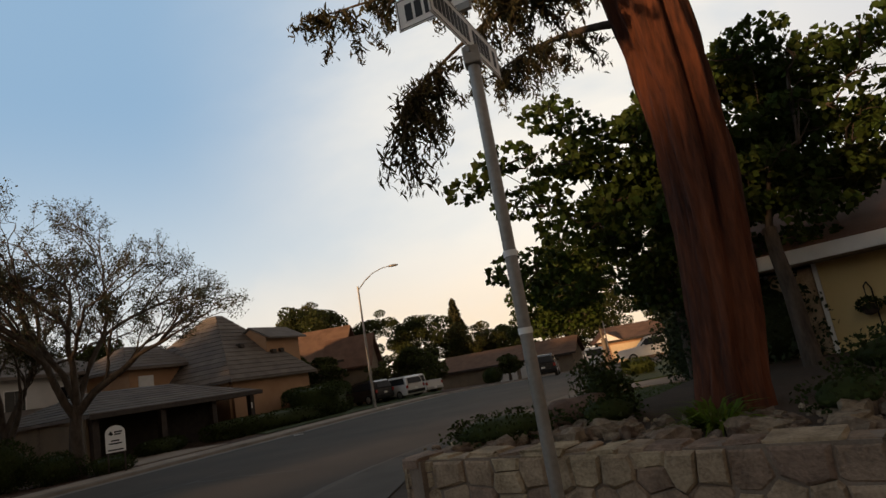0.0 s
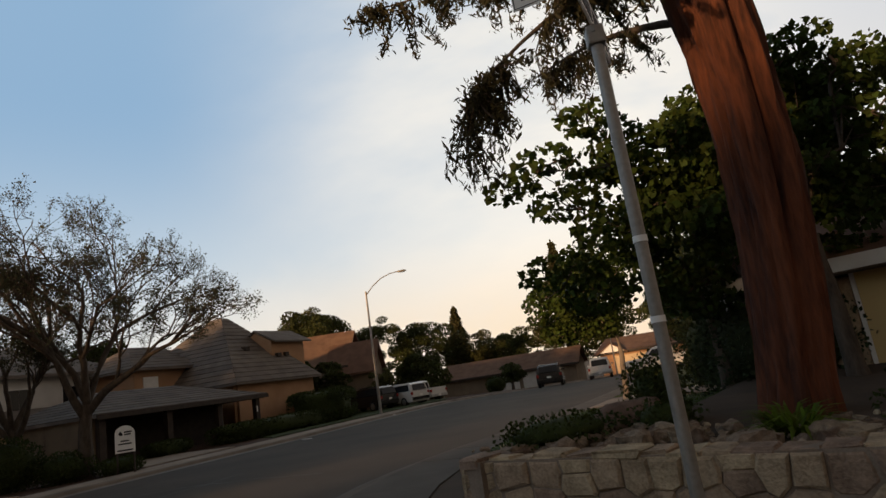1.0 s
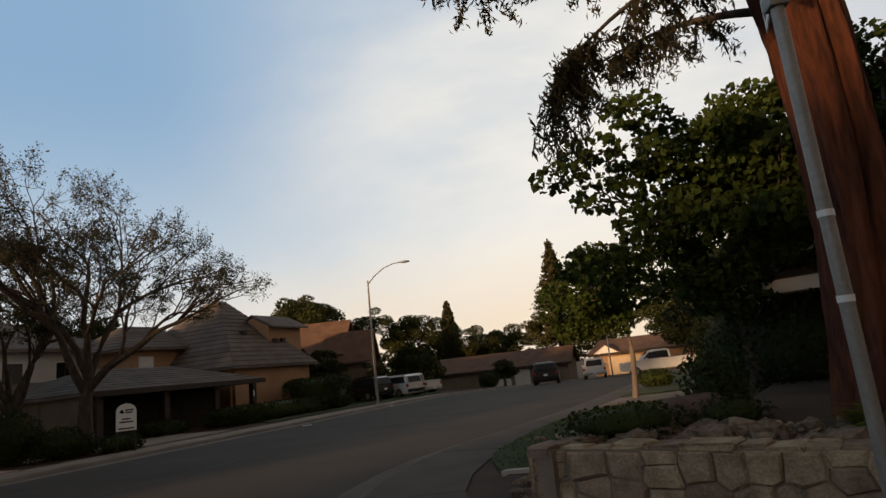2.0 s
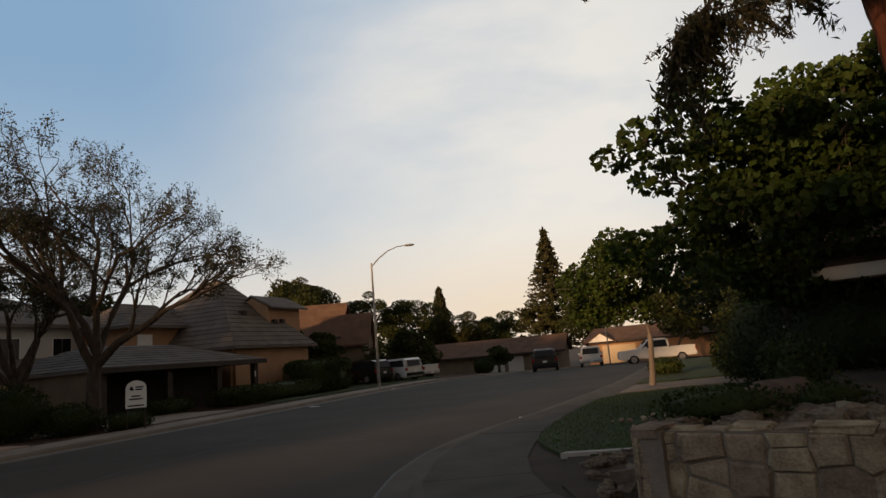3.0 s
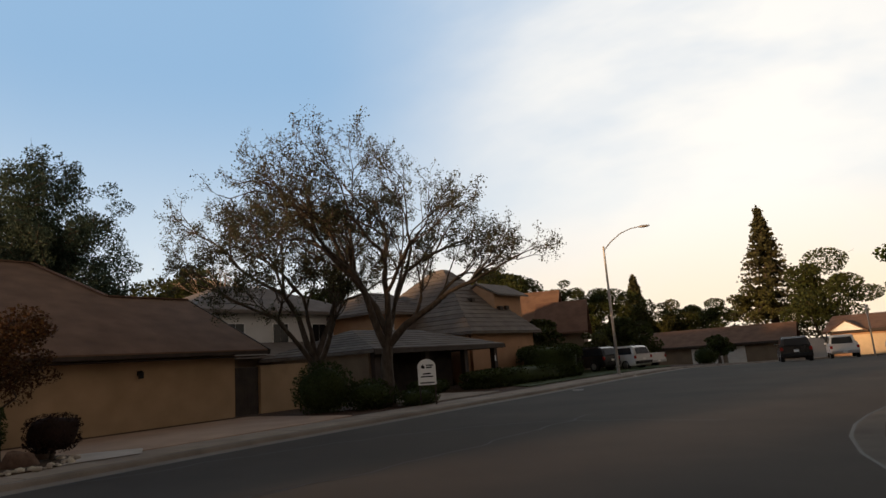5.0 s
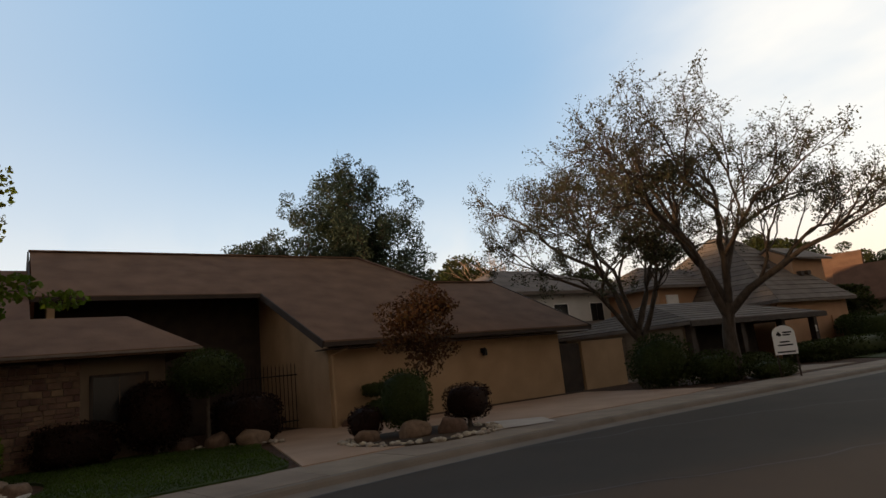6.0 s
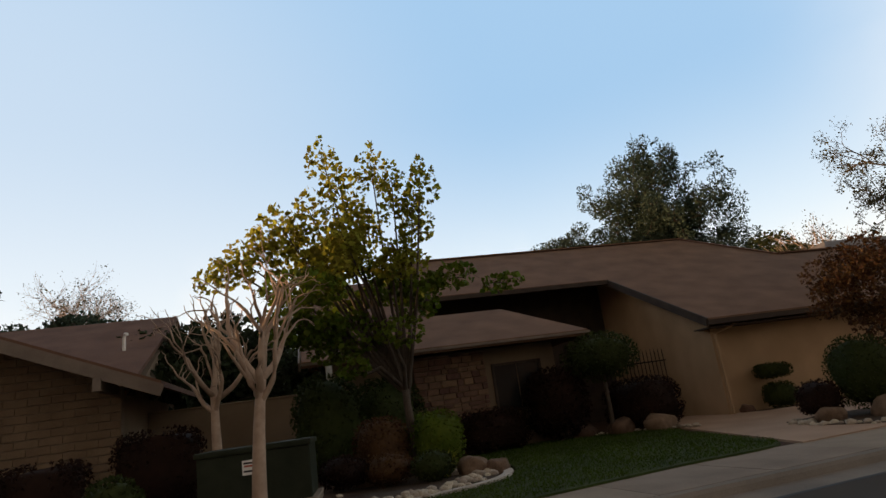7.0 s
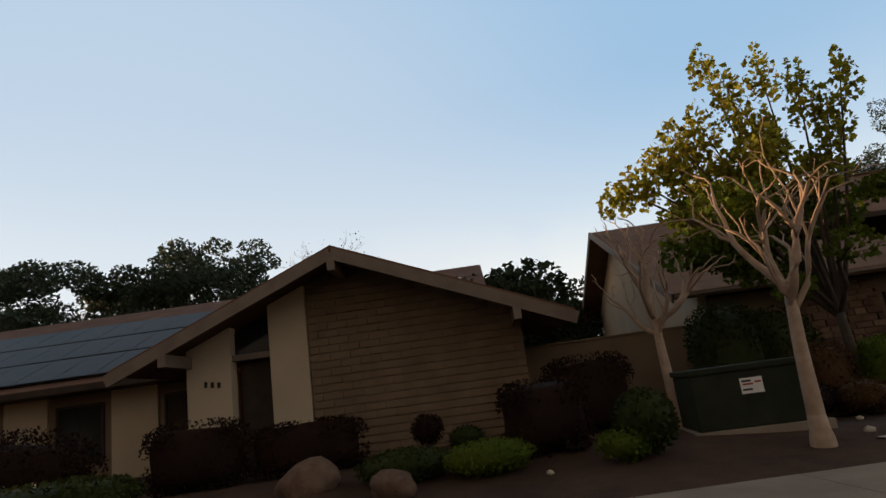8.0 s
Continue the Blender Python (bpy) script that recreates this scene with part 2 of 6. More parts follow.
M_GREENBOX = material("green_utility_steel", (0.018, 0.023, 0.014), (0.032, 0.038, 0.024), 0.75, 3, 60, 0.1, spec=0.15)
M_DOOR = material("white_garage_door", (0.60, 0.56, 0.50), (0.68, 0.64, 0.58), 0.6, 2, 60, 0.1)
M_GARDOOR = material("cream_garage_door", (0.55, 0.42, 0.26), (0.62, 0.48, 0.31), 0.6, 2, 60, 0.1)
M_ORANGE = material("painted_bar", (0.35, 0.06, 0.03), (0.42, 0.08, 0.04), 0.5, 5, 60, 0.0)


# ---------------------------------------------------------------- mesh helpers
def mesh_of(name, bm, mat, smooth=False):
    me = bpy.data.meshes.new(name)
    bm.normal_update()
    bm.to_mesh(me)
    bm.free()
    me.materials.append(mat)
    if smooth:
        me.shade_smooth()
    return me


def part(name, bm, mat, parent, label="", smooth=False):
    """Links a bmesh as one mesh object under a thing or a part."""
    ob = new(name, mesh_of(name, bm, mat, smooth))
    if parent:
        ob.parent = parent
    return tagged(ob, label=label)


def thing(name, label, category, m=None, group=""):
    """An Empty at a thing's base, which parents its parts."""
    ob = new(name)
    ob.empty_display_size = 0.3
    if m is not None:
        ob.matrix_world = m
    return tagged(ob, label, category, group)


def setting(name, bm, mat, label, category, kind="structure", smooth=False):
    return tagged(new(name, mesh_of(name, bm, mat, smooth)), label, category, kind=kind)


def box(bm, x0, x1, y0, y1, z0, z1, m=None, bevel=0.0):
    r = bmesh.ops.create_cube(bm, size=1.0)
    vs = r["verts"]
    bmesh.ops.scale(bm, vec=(x1 - x0, y1 - y0, z1 - z0), verts=vs)
    bmesh.ops.translate(bm, vec=((x0 + x1) / 2, (y0 + y1) / 2, (z0 + z1) / 2), verts=vs)
    if bevel:
        es = list({e for v in vs for e in v.link_edges})
        r = bmesh.ops.bevel(bm, geom=es, offset=bevel, segments=2, profile=0.6, affect="EDGES")
        vs = list({v for f in r["faces"] for v in f.verts} | {v for v in vs if v.is_valid})
    if m is not None:
        bmesh.ops.transform(bm, matrix=m, verts=vs)
    return bm


def boxes(*specs, bevel=0.0, m=None):
    bm = bmesh.new()
    for s in specs:
        box(bm, *s, bevel=bevel, m=m)
    return bm


def prism(bm, pts, off):
    """A solid from a planar outline, swept by the vector off."""
    a = [bm.verts.new(p) for p in pts]
    b = [bm.verts.new(Vector(p) + Vector(off)) for p in pts]
    bm.faces.new(a[::-1])
    bm.faces.new(b)
    for i in range(len(pts)):
        j = (i + 1) % len(pts)
        bm.faces.new((a[i], a[j], b[j], b[i]))
    bmesh.ops.recalc_face_normals(bm, faces=bm.faces[:])
    return bm


def sheet(bm, pts):
    """A filled outline, cut into triangles."""
    f = bm.faces.new([bm.verts.new(p) for p in pts])
    f.normal_update()
    if f.normal.z < 0:
        f.normal_flip()
    bmesh.ops.triangulate(bm, faces=[f])
    return bm


def tube(bm, pts, radii, sides=8, cap=True):
    """A tapering round bar along a line of points."""
    rings = []
    pts = [Vector(p) for p in pts]
    for i, p in enumerate(pts):
        d = (pts[min(i + 1, len(pts) - 1)] - pts[max(i - 1, 0)]).normalized()
        a = d.cross(Vector((0, 0, 1)) if abs(d.z) < 0.9 else Vector((1, 0, 0))).normalized()
        b = d.cross(a)
        rings.append([bm.verts.new(p + radii[i] * (math.cos(2 * math.pi * k / sides) * a + math.sin(2 * math.pi * k / sides) * b)) for k in range(sides)])
    for r, s in zip(rings, rings[1:]):
        for k in range(sides):
            bm.faces.new((r[k], r[(k + 1) % sides], s[(k + 1) % sides], s[k]))
    if cap:
        bm.faces.new(rings[0])
        bm.faces.new(rings[-1][::-1])
    return bm


def lumpy(bm, centre, size, amp=0.15, detail=2, seed=0.0, flat=0.0):
    """A rounded, uneven stone or clump."""
    r = bmesh.ops.create_icosphere(bm, subdivisions=detail, radius=1.0)
    for v in r["verts"]:
        d = v.co.normalized()
        k = 1 + amp * noise.noise(d * 1.3 + Vector((seed, seed * 1.7, 0))) * 1.6 + 0.4 * amp * noise.noise(d * 4 + Vector((seed, 0, 3)))
        if flat:
            d = Vector([math.copysign(abs(c) ** (1 - flat), c) for c in d])
        v.co = Vector((d.x * size[0], d.y * size[1], d.z * size[2])) * k + Vector(centre)
    return bm


def flat_mesh(name, verts, faces, mat):
    me = bpy.data.meshes.new(name)
    me.from_pydata(verts, [], faces)
    me.materials.append(mat)
    return me


rng = np.random.default_rng(11)


def leaf_mesh(name, centres, size, mat, droop=0.0, narrow=0.62, updir=0.0):
    """Many small folded leaves, four corners each, turned at random."""
    c = np.asarray(centres, float)
    n = len(c)
    s = size * rng.uniform(0.55, 1.35, n)[:, None]
    d = rng.normal(size=(n, 3))
    d[:, 2] = d[:, 2] * (1 - abs(droop)) - droop * 1.6 + updir
    d /= np.linalg.norm(d, axis=1)[:, None]
    w = np.cross(d, rng.normal(size=(n, 3)))
    w /= np.linalg.norm(w, axis=1)[:, None]
    u = np.cross(d, w)
    verts = np.stack([c - d * s * 0.5, c + w * s * narrow * 0.5 + u * s * 0.12, c + d * s * 0.5, c - w * s * narrow * 0.5 + u * s * 0.12], 1).reshape(-1, 3)
    me = bpy.data.meshes.new(name)
    me.vertices.add(4 * n)
    me.vertices.foreach_set("co", verts.ravel())
    me.loops.add(4 * n)
    me.loops.foreach_set("vertex_index", np.arange(4 * n, dtype=np.int32))
    me.polygons.add(n)
    me.polygons.foreach_set("loop_start", np.arange(0, 4 * n, 4, dtype=np.int32))
    me.update()
    me.validate()
    me.materials.append(mat)
    return me


def clump_points(clumps, per, fill=0.75):
    """Leaf places inside uneven clumps (x, y, z, rx, ry, rz), denser near their skin."""
    out = []
    for x, y, z, rx, ry, rz in clumps:
        k = max(6, int(per * (rx * ry * rz) ** (2 / 3)))
        d = rng.normal(size=(k, 3))
        d /= np.linalg.norm(d, axis=1)[:, None]
        r = rng.uniform(0, 1, k) ** (1 / 3)
        r = fill * (0.55 + 0.45 * r) + (1 - fill) * r
        out.append(d * r[:, None] * (rx, ry, rz) + (x, y, z))
    return np.concatenate(out)


def polyline(pts, step):
    """Even samples along a smooth line through points in the plan."""
    P = [Vector((p[0], p[1], 0)) for p in pts]
    fine = []
    for i in range(len(P) - 1):
        a, b, c, d = P[max(i - 1, 0)], P[i], P[i + 1], P[min(i + 2, len(P) - 1)]
        for k in range(24):
            t = k / 24
            fine.append(0.5 * ((2 * b) + (c - a) * t + (2 * a - 5 * b + 4 * c - d) * t * t + (3 * b - a - 3 * c + d) * t ** 3))
    fine.append(P[-1])
    out, acc = [fine[0]], 0.0
    for a, b in zip(fine, fine[1:]):
        acc += (b - a).length
        if acc >= step:
            out.append(b)
            acc = 0.0
    if (out[-1] - fine[-1]).length > 0.01:
        out.append(fine[-1])
    return out


def offset(line, d):
    """The line moved d metres to its left."""
    out = []
    for i, p in enumerate(line):
        t = (line[min(i + 1, len(line) - 1)] - line[max(i - 1, 0)]).normalized()
        out.append(p + Vector((-t.y, t.x, 0)) * d)
    return out


def gz(y):
    """The ground falls gently towards the far end of the street."""
    return -0.03 * max(0.0, y - 46.0) if y < 130 else -2.52


def strip(bm, a, za, b, zb):
    va = [bm.verts.new((p.x, p.y, za + gz(p.y))) for p in a]
    vb = [bm.verts.new((p.x, p.y, zb + gz(p.y))) for p in b]
    for i in range(len(a) - 1):
        f = bm.faces.new((va[i], va[i + 1], vb[i + 1], vb[i]))
        f.normal_update()
    return bm
# ---------------------------------------------------------------- ground, streets, pavements
FAR_KERB = polyline([(-27, -70), (-21.4, -25), (-19.3, -8), (-18.35, 0), (-17.95, 4), (-17.55, 8), (-16.75, 12.5), (-15.65, 16.8), (-14.35, 22),
                     (-12.75, 28), (-10.9, 36), (-8.4, 44.5), (-4.5, 54), (-1.0, 60), (6, 66), (20, 72), (60, 80)], 1.5)
NEAR_KERB = polyline([(46, -20.5), (20, -6.9), (8, -0.7), (2.5, 2.2), (-0.6, 3.75), (-2.9, 5.4), (-4.4, 7.7), (-4.95, 10.3), (-4.75, 13.2),
                      (-3.95, 15.9), (-2.55, 19), (-1.75, 21.2), (0.2, 26.5), (2.1, 32.5), (4.0, 39), (6.0, 46), (9, 53), (20, 58), (60, 64)], 1.5)
SOUTH_KERB = polyline([(46, -32), (20, -18), (4, -9.6), (-3.4, -7.4), (-6.2, -12), (-9, -24), (-16, -72)], 2.0)

bm = bmesh.new()
gx = [-600, -200, -80, -30, 0, 30, 80, 200, 600]
gy = [-600, -100, -40, 0, 46, 70, 100, 130, 300, 900]
gv = [[bm.verts.new((x, y, -0.06 + gz(y))) for x in gx] for y in gy]
for j in range(len(gy) - 1):
    for i in range(len(gx) - 1):
        bm.faces.new((gv[j][i], gv[j][i + 1], gv[j + 1][i + 1], gv[j + 1][i]))
setting("ground", bm, M_SOIL, "dark dry soil ground reaching the horizon", "ground")

bm = bmesh.new()
near_flat = [p for p in FAR_KERB if p.y <= 46]
right_flat = [p for p in NEAR_KERB if p.y <= 46]
y_l, y_r = near_flat[-1], right_flat[-1]
sheet(bm, [(p.x, p.y, 0) for p in near_flat] + [(p.x, p.y, 0) for p in reversed(right_flat)] + [(p.x, p.y, 0) for p in SOUTH_KERB])
far_l = [p for p in FAR_KERB if p.y > 46]
far_r = [p for p in NEAR_KERB if p.y > 46]
k = min(len(far_l), len(far_r))
la = [y_l] + [far_l[round(i * (len(far_l) - 1) / (k - 1))] for i in range(k)]
lb = [y_r] + [far_r[round(i * (len(far_r) - 1) / (k - 1))] for i in range(k)]
strip(bm, la, 0, lb, 0)
bmesh.ops.recalc_face_normals(bm, faces=bm.faces[:])
if sum(f.normal.z for f in bm.faces) < 0:
    bmesh.ops.reverse_faces(bm, faces=bm.faces[:])
road = setting("road", bm, M_ASPHALT, "worn dark grey asphalt road at dusk", "road")


def kerb(name, line, side, label, mat):
    """A concrete gutter pan and rolled kerb along a line; side is +1 where the pavement lies to its left."""
    bm = bmesh.new()
    prof = [(0.0, 0.004), (0.36, 0.012), (0.42, 0.02), (0.45, 0.085), (0.49, 0.122), (0.60, 0.13), (0.60, -0.05)]
    lines = [offset(line, side * d) for d, z in prof]
    for (a, za), (b, zb) in zip(zip(lines, [z for d, z in prof]), zip(lines[1:], [z for d, z in prof[1:]])):
        strip(bm, a, za, b, zb)
    bmesh.ops.recalc_face_normals(bm, faces=bm.faces[:])
    seam = bmesh.new()
    strip(seam, offset(line, side * -0.045), 0.003, offset(line, side * 0.012), 0.006)
    bmesh.ops.recalc_face_normals(seam, faces=seam.faces[:])
    ob = setting(name, bm, mat, label, "kerb", smooth=True)
    part("edge_seam", seam, M_SEAL, ob, "dark tar seam where asphalt meets the gutter")
    return ob


kerb("kerb_west", FAR_KERB, 1, "low rolled concrete kerb and gutter pan", M_GUTTER)
kerb("kerb_corner", NEAR_KERB, -1, "dark curved concrete kerb and gutter pan at the corner", M_GUTTER_D)
kerb("kerb_south", SOUTH_KERB, -1, "concrete kerb and gutter pan", M_GUTTER)


def pavement(name, line, side, width, label, y0, y1, mat):
    """Concrete slabs with open joints, each a piece of its own near the camera; a bed under them closes the joints."""
    bed = bmesh.new()
    a, b = offset(line, side * 0.60), offset(line, side * (0.60 + width))
    strip(bed, a, 0.105, b, 0.105)
    base = setting(name, bed, mat, label, "pavement")
    for i in range(len(line) - 1):
        if not (y0 < line[i].y < y1):
            continue
        t = (line[i + 1] - line[i]).normalized() * 0.008
        q = [a[i] + t, a[i + 1] - t, b[i + 1] - t, b[i] + t]
        bm = bmesh.new()
        z = 0.132 + random.uniform(-0.003, 0.003)
        prism(bm, [(p.x, p.y, 0.10 + gz(p.y)) for p in q], (0, 0, z - 0.10))
        part("slab", bm, mat, base)
    return base


pavement("pavement_west", FAR_KERB, 1, 1.47, "grey concrete pavement in jointed slabs", -30, 62, M_CONC)
pavement("pavement_corner", NEAR_KERB, -1, 1.4, "dark concrete pavement round the corner, shade put in its colour", -6, 52, M_CONC_SHADE)

# yard west of the pavement: level by the driveway, banked up before the brick-fronted house
BACK = offset(FAR_KERB, 2.08)


def yard_z(p, d):
    bank = min(1.0, max(0.0, (0.6 - p.y) / 2.2)) * min(1.0, d / 2.2)
    return 0.115 + 0.24 * bank + gz(p.y)


bm = bmesh.new()
ds = [0.0, 0.7, 1.5, 2.4, 4, 7, 12, 20, 40, 90]
rows_ = []
for p, q in zip(BACK, offset(FAR_KERB, 3.08)):
    if -60 < p.y < 62:
        t = (q - p).normalized()
        rows_.append([bm.verts.new((p.x + t.x * d, p.y + t.y * d, yard_z(p, d))) for d in ds])
for r, s in zip(rows_, rows_[1:]):
    for i in range(len(ds) - 1):
        bm.faces.new((r[i], s[i], s[i + 1], r[i + 1]))
bmesh.ops.recalc_face_normals(bm, faces=bm.faces[:])
setting("yard_west", bm, M_MULCH, "reddish bark mulch and bare soil front yards", "yard")

bm = bmesh.new()
cor = [p for p in offset(NEAR_KERB, -1.98) if p.y < 46 and p.x < 30]
sheet(bm, [(p.x, p.y, 0.11) for p in cor] + [(40, 46, 0.11), (40, -10, 0.11)])
setting("yard_corner", bm, M_SOIL, "dark planted soil behind the corner pavement", "yard")


def slab_thing(name, pts, z, mat, label, category, kind="structure", thick=0.05):
    bm = bmesh.new()
    top = [bm.verts.new((x, y, z)) for x, y in pts]
    bot = [bm.verts.new((x, y, z - thick)) for x, y in pts]
    f = bm.faces.new(top)
    f.normal_update()
    for i in range(len(pts)):
        j = (i + 1) % len(pts)
        bm.faces.new((top[i], top[j], bot[j], bot[i]))
    bmesh.ops.triangulate(bm, faces=[f])
    bmesh.ops.recalc_face_normals(bm, faces=bm.faces[:])
    if sum(g.normal.z for g in bm.faces) < 0:
        bmesh.ops.reverse_faces(bm, faces=bm.faces[:])
    return setting(name, bm, mat, label, category, kind=kind)


def rounded(pts, step=0.35):
    return [(p.x, p.y) for p in polyline([*pts, pts[0]], step)[:-1]]


# pink driveway and forecourt of the brown-roofed house, in sawn panels
DRIVE = [(-19.75, 5.95), (-21.4, 6.75), (-23.5, 7.75), (-25.2, 8.6), (-27.3, 10.3), (-27.2, 11.1), (-24.9, 11.3), (-24.4, 12.4), (-22.65, 20.1),
         (-20.9, 19.7), (-17.5, 18.9), (-17.6, 17.2), (-18.55, 13.2), (-19.35, 9.6)]
slab_thing("driveway", DRIVE, 0.150, M_DRIVE, "pinkish exposed concrete driveway and forecourt", "driveway")
slab_thing("driveway_patch", [(-18.3, 11.5), (-18.9, 10.1), (-20.3, 11.5), (-19.2, 12.3)], 0.156, M_PATCH, "pale new concrete patch in the driveway", "patch", thick=0.004)
LAWN_W = rounded([(-19.95, 1.2), (-20.0, 3.7), (-19.95, 5.7), (-21.4, 6.5), (-23.4, 7.35), (-24.9, 7.9), (-26.9, 6.1), (-27.8, 4.8), (-26.6, 3.0), (-24.6, 3.35),
                  (-23.0, 3.0), (-22.0, 2.2), (-21.9, 1.3), (-21.2, 0.4), (-20.2, 0.3)])
slab_thing("lawn_west", LAWN_W, 0.165, M_LAWN, "mown green front lawn", "lawn")
LAWN_E = rounded([(-2.45, 11.0), (-2.75, 12.9), (-2.2, 15.5), (-1.0, 19.2), (0.2, 20.6), (2.5, 21.2), (6, 19), (8, 14.5), (4, 12.2), (0.6, 10.9), (-1.2, 10.75)])
slab_thing("lawn_corner", LAWN_E, 0.165, M_LAWN, "dark green corner lawn", "lawn")
slab_thing("driveway_corner", [(-0.1, 21.3), (0.85, 23.9), (6, 25.2), (16, 23), (16, 18.5), (6.5, 20.6), (2.6, 21.9)], 0.15, M_CONC, "grey concrete driveway beyond the corner lawn", "driveway")
slab_thing("lawn_far", [(1.0, 24.6), (3.4, 31.5), (5.5, 38.5), (7.2, 44), (22, 44), (22, 24.5), (7, 25.9)], 0.155, M_LAWN, "dark unlit lawn by the street", "lawn")
slab_thing("driveway_far", [(-24, 24.6), (-16.6, 23.7), (-15.4, 28.2), (-24, 30.5)], 0.150, M_CONC, "grey concrete driveway under the carport", "driveway")
slab_thing("lawn_lamp", rounded([(-14.9, 31), (-13.2, 38), (-11, 45), (-9.3, 50), (-14, 54), (-18, 46), (-18, 36)], 0.8), 0.155, M_LAWN, "dull lawn strip behind the street lamp", "lawn")


def inside(x, y, poly):
    n, c = len(poly), False
    for i in range(n):
        (x0, y0), (x1, y1) = poly[i], poly[i - 1]
        if (y0 > y) != (y1 > y) and x < (x1 - x0) * (y - y0) / (y1 - y0) + x0:
            c = not c
    return c


def grass(name, poly, z, count, label, h=0.055):
    xs = [p[0] for p in poly]
    ys = [p[1] for p in poly]
    pts = []
    while len(pts) < count:
        x, y = random.uniform(min(xs), max(xs)), random.uniform(min(ys), max(ys))
        if inside(x, y, poly):
            pts.append((x, y, z + 0.02))
    ob = new(name, leaf_mesh(name, pts, h, M_GRASS, narrow=0.18, updir=1.4))
    return tagged(ob, label, "grass", kind="stuff")


grass("grass_west", LAWN_W, 0.165, 30000, "short mown green grass blades")
grass("grass_corner", LAWN_E, 0.165, 22000, "short mown grass blades in shade")

# lane marks and crack seal on the asphalt
for i, (x, y, a, L) in enumerate([(-3.95, 12.7, 62, 0.42), (-2.95, 17.6, 55, 0.35), (-11.95, 28.1, 80, 0.45), (-10.75, 38.4, 80, 0.45)]):
    b = boxes((-L / 2, L / 2, -0.05, 0.05, 0.0, 0.02), bevel=0.006)
    bmesh.ops.transform(b, matrix=pose(x, y, 0.014 if i > 1 else 0.004, 0, 0, a - 90), verts=b.verts)
    tagged(new("road_marker", mesh_of("road_marker", b, M_WHITE)), "small white paint marker on the gutter", "road marker", "road markers")
for i, line in enumerate([[(-17.2, 9), (-14.6, 13.6), (-11.0, 16.4), (-6.5, 15.8)], [(-16.6, 4), (-14, 6.6), (-11.6, 11), (-9.6, 18)]]):
    b = bmesh.new()
    pl = polyline(line, 0.25)
    wig = [p + Vector((noise.noise((p.x * 1.3, p.y * 1.3, i)), noise.noise((p.y, p.x, 5 + i)), 0)) * 0.3 for p in pl]
    strip(b, offset(wig, -0.025), 0.003, offset(wig, 0.025), 0.003)
    bmesh.ops.recalc_face_normals(b, faces=b.faces[:])
    tagged(new("crack_seal", mesh_of("crack_seal", b, M_SEAL)), "dark tar seal along a crack in the asphalt", "crack seal", "crack seals")
# ---------------------------------------------------------------- houses
def frame_at(x, y, ux, uy, z=0.0):
    """A house's own axes: x along its street front, y away from the street."""
    k = math.hypot(ux, uy)
    ux, uy = ux / k, uy / k
    return Matrix(((ux, -uy, 0, x), (uy, ux, 0, y), (0, 0, 1, z), (0, 0, 0, 1)))


def roof_slab(pts, thick=0.16):
    """A sloping roof deck of even thickness from its top outline."""
    bm = bmesh.new()
    prism(bm, pts, (0, 0, -thick))
    return bm


def wall_prism(pts, off):
    return prism(bmesh.new(), pts, off)


def bar(a, b, w, h):
    """A squared timber from a to b, w wide and h deep, upright."""
    a, b = Vector(a), Vector(b)
    d = (b - a).normalized()
    s = d.cross(Vector((0, 0, 1))).normalized() * w / 2
    t = s.cross(d).normalized() * h / 2
    return prism(bmesh.new(), [a + s + t, a - s + t, a - s - t, a + s - t], b - a)


def window_unit(parent, x0, x1, y, z0, z1, frame_mat=None, name="window", bars=1, face=-1):
    """A framed pane set into a front wall at depth y."""
    fm = frame_mat or M_WHITE
    f = 0.06
    y0, y1 = y + face * 0.05, y - face * 0.02
    lo, hi = min(y0, y1), max(y0, y1)
    w = part(name, boxes((x0, x1, lo, hi, z0, z0 + f), (x0, x1, lo, hi, z1 - f, z1), (x0, x0 + f, lo, hi, z0 + f, z1 - f), (x1 - f, x1, lo, hi, z0 + f, z1 - f)), fm, parent)
    n = bars + 1
    for i in range(n):
        a = x0 + f + (x1 - x0 - 2 * f) * i / n
        b = x0 + f + (x1 - x0 - 2 * f) * (i + 1) / n
        part("pane", boxes((a + 0.01, b - 0.01, y + face * 0.015, y + face * 0.025, z0 + f, z1 - f)), M_GLASS, w)
    return w


def lantern(m, label):
    t = thing("wall_lantern", label, "wall lamp", m)
    part("bracket", boxes((-0.05, 0.05, -0.03, 0.0, -0.05, 0.12), (-0.015, 0.015, -0.16, -0.03, 0.07, 0.1), bevel=0.004), M_IRON, t)
    part("lamp_body", boxes((-0.07, 0.07, -0.24, -0.10, -0.14, 0.05), bevel=0.02), M_GLASS, t)
    cap = bmesh.new()
    bmesh.ops.create_cone(cap, segments=8, radius1=0.11, radius2=0.02, depth=0.09, cap_ends=True, matrix=pose(0, -0.17, 0.095))
    part("cap", cap, M_IRON, t)


# --- long brown-roofed house with the garage wing
FG = frame_at(-25.1, 10.7, 0.21, 0.978)
g = thing("brown_roof_house", "single-storey tan stucco house with brown shingle roof", "house", FG)
P = 0.47


def gzr(y, z0=2.64):
    return z0 + P * y


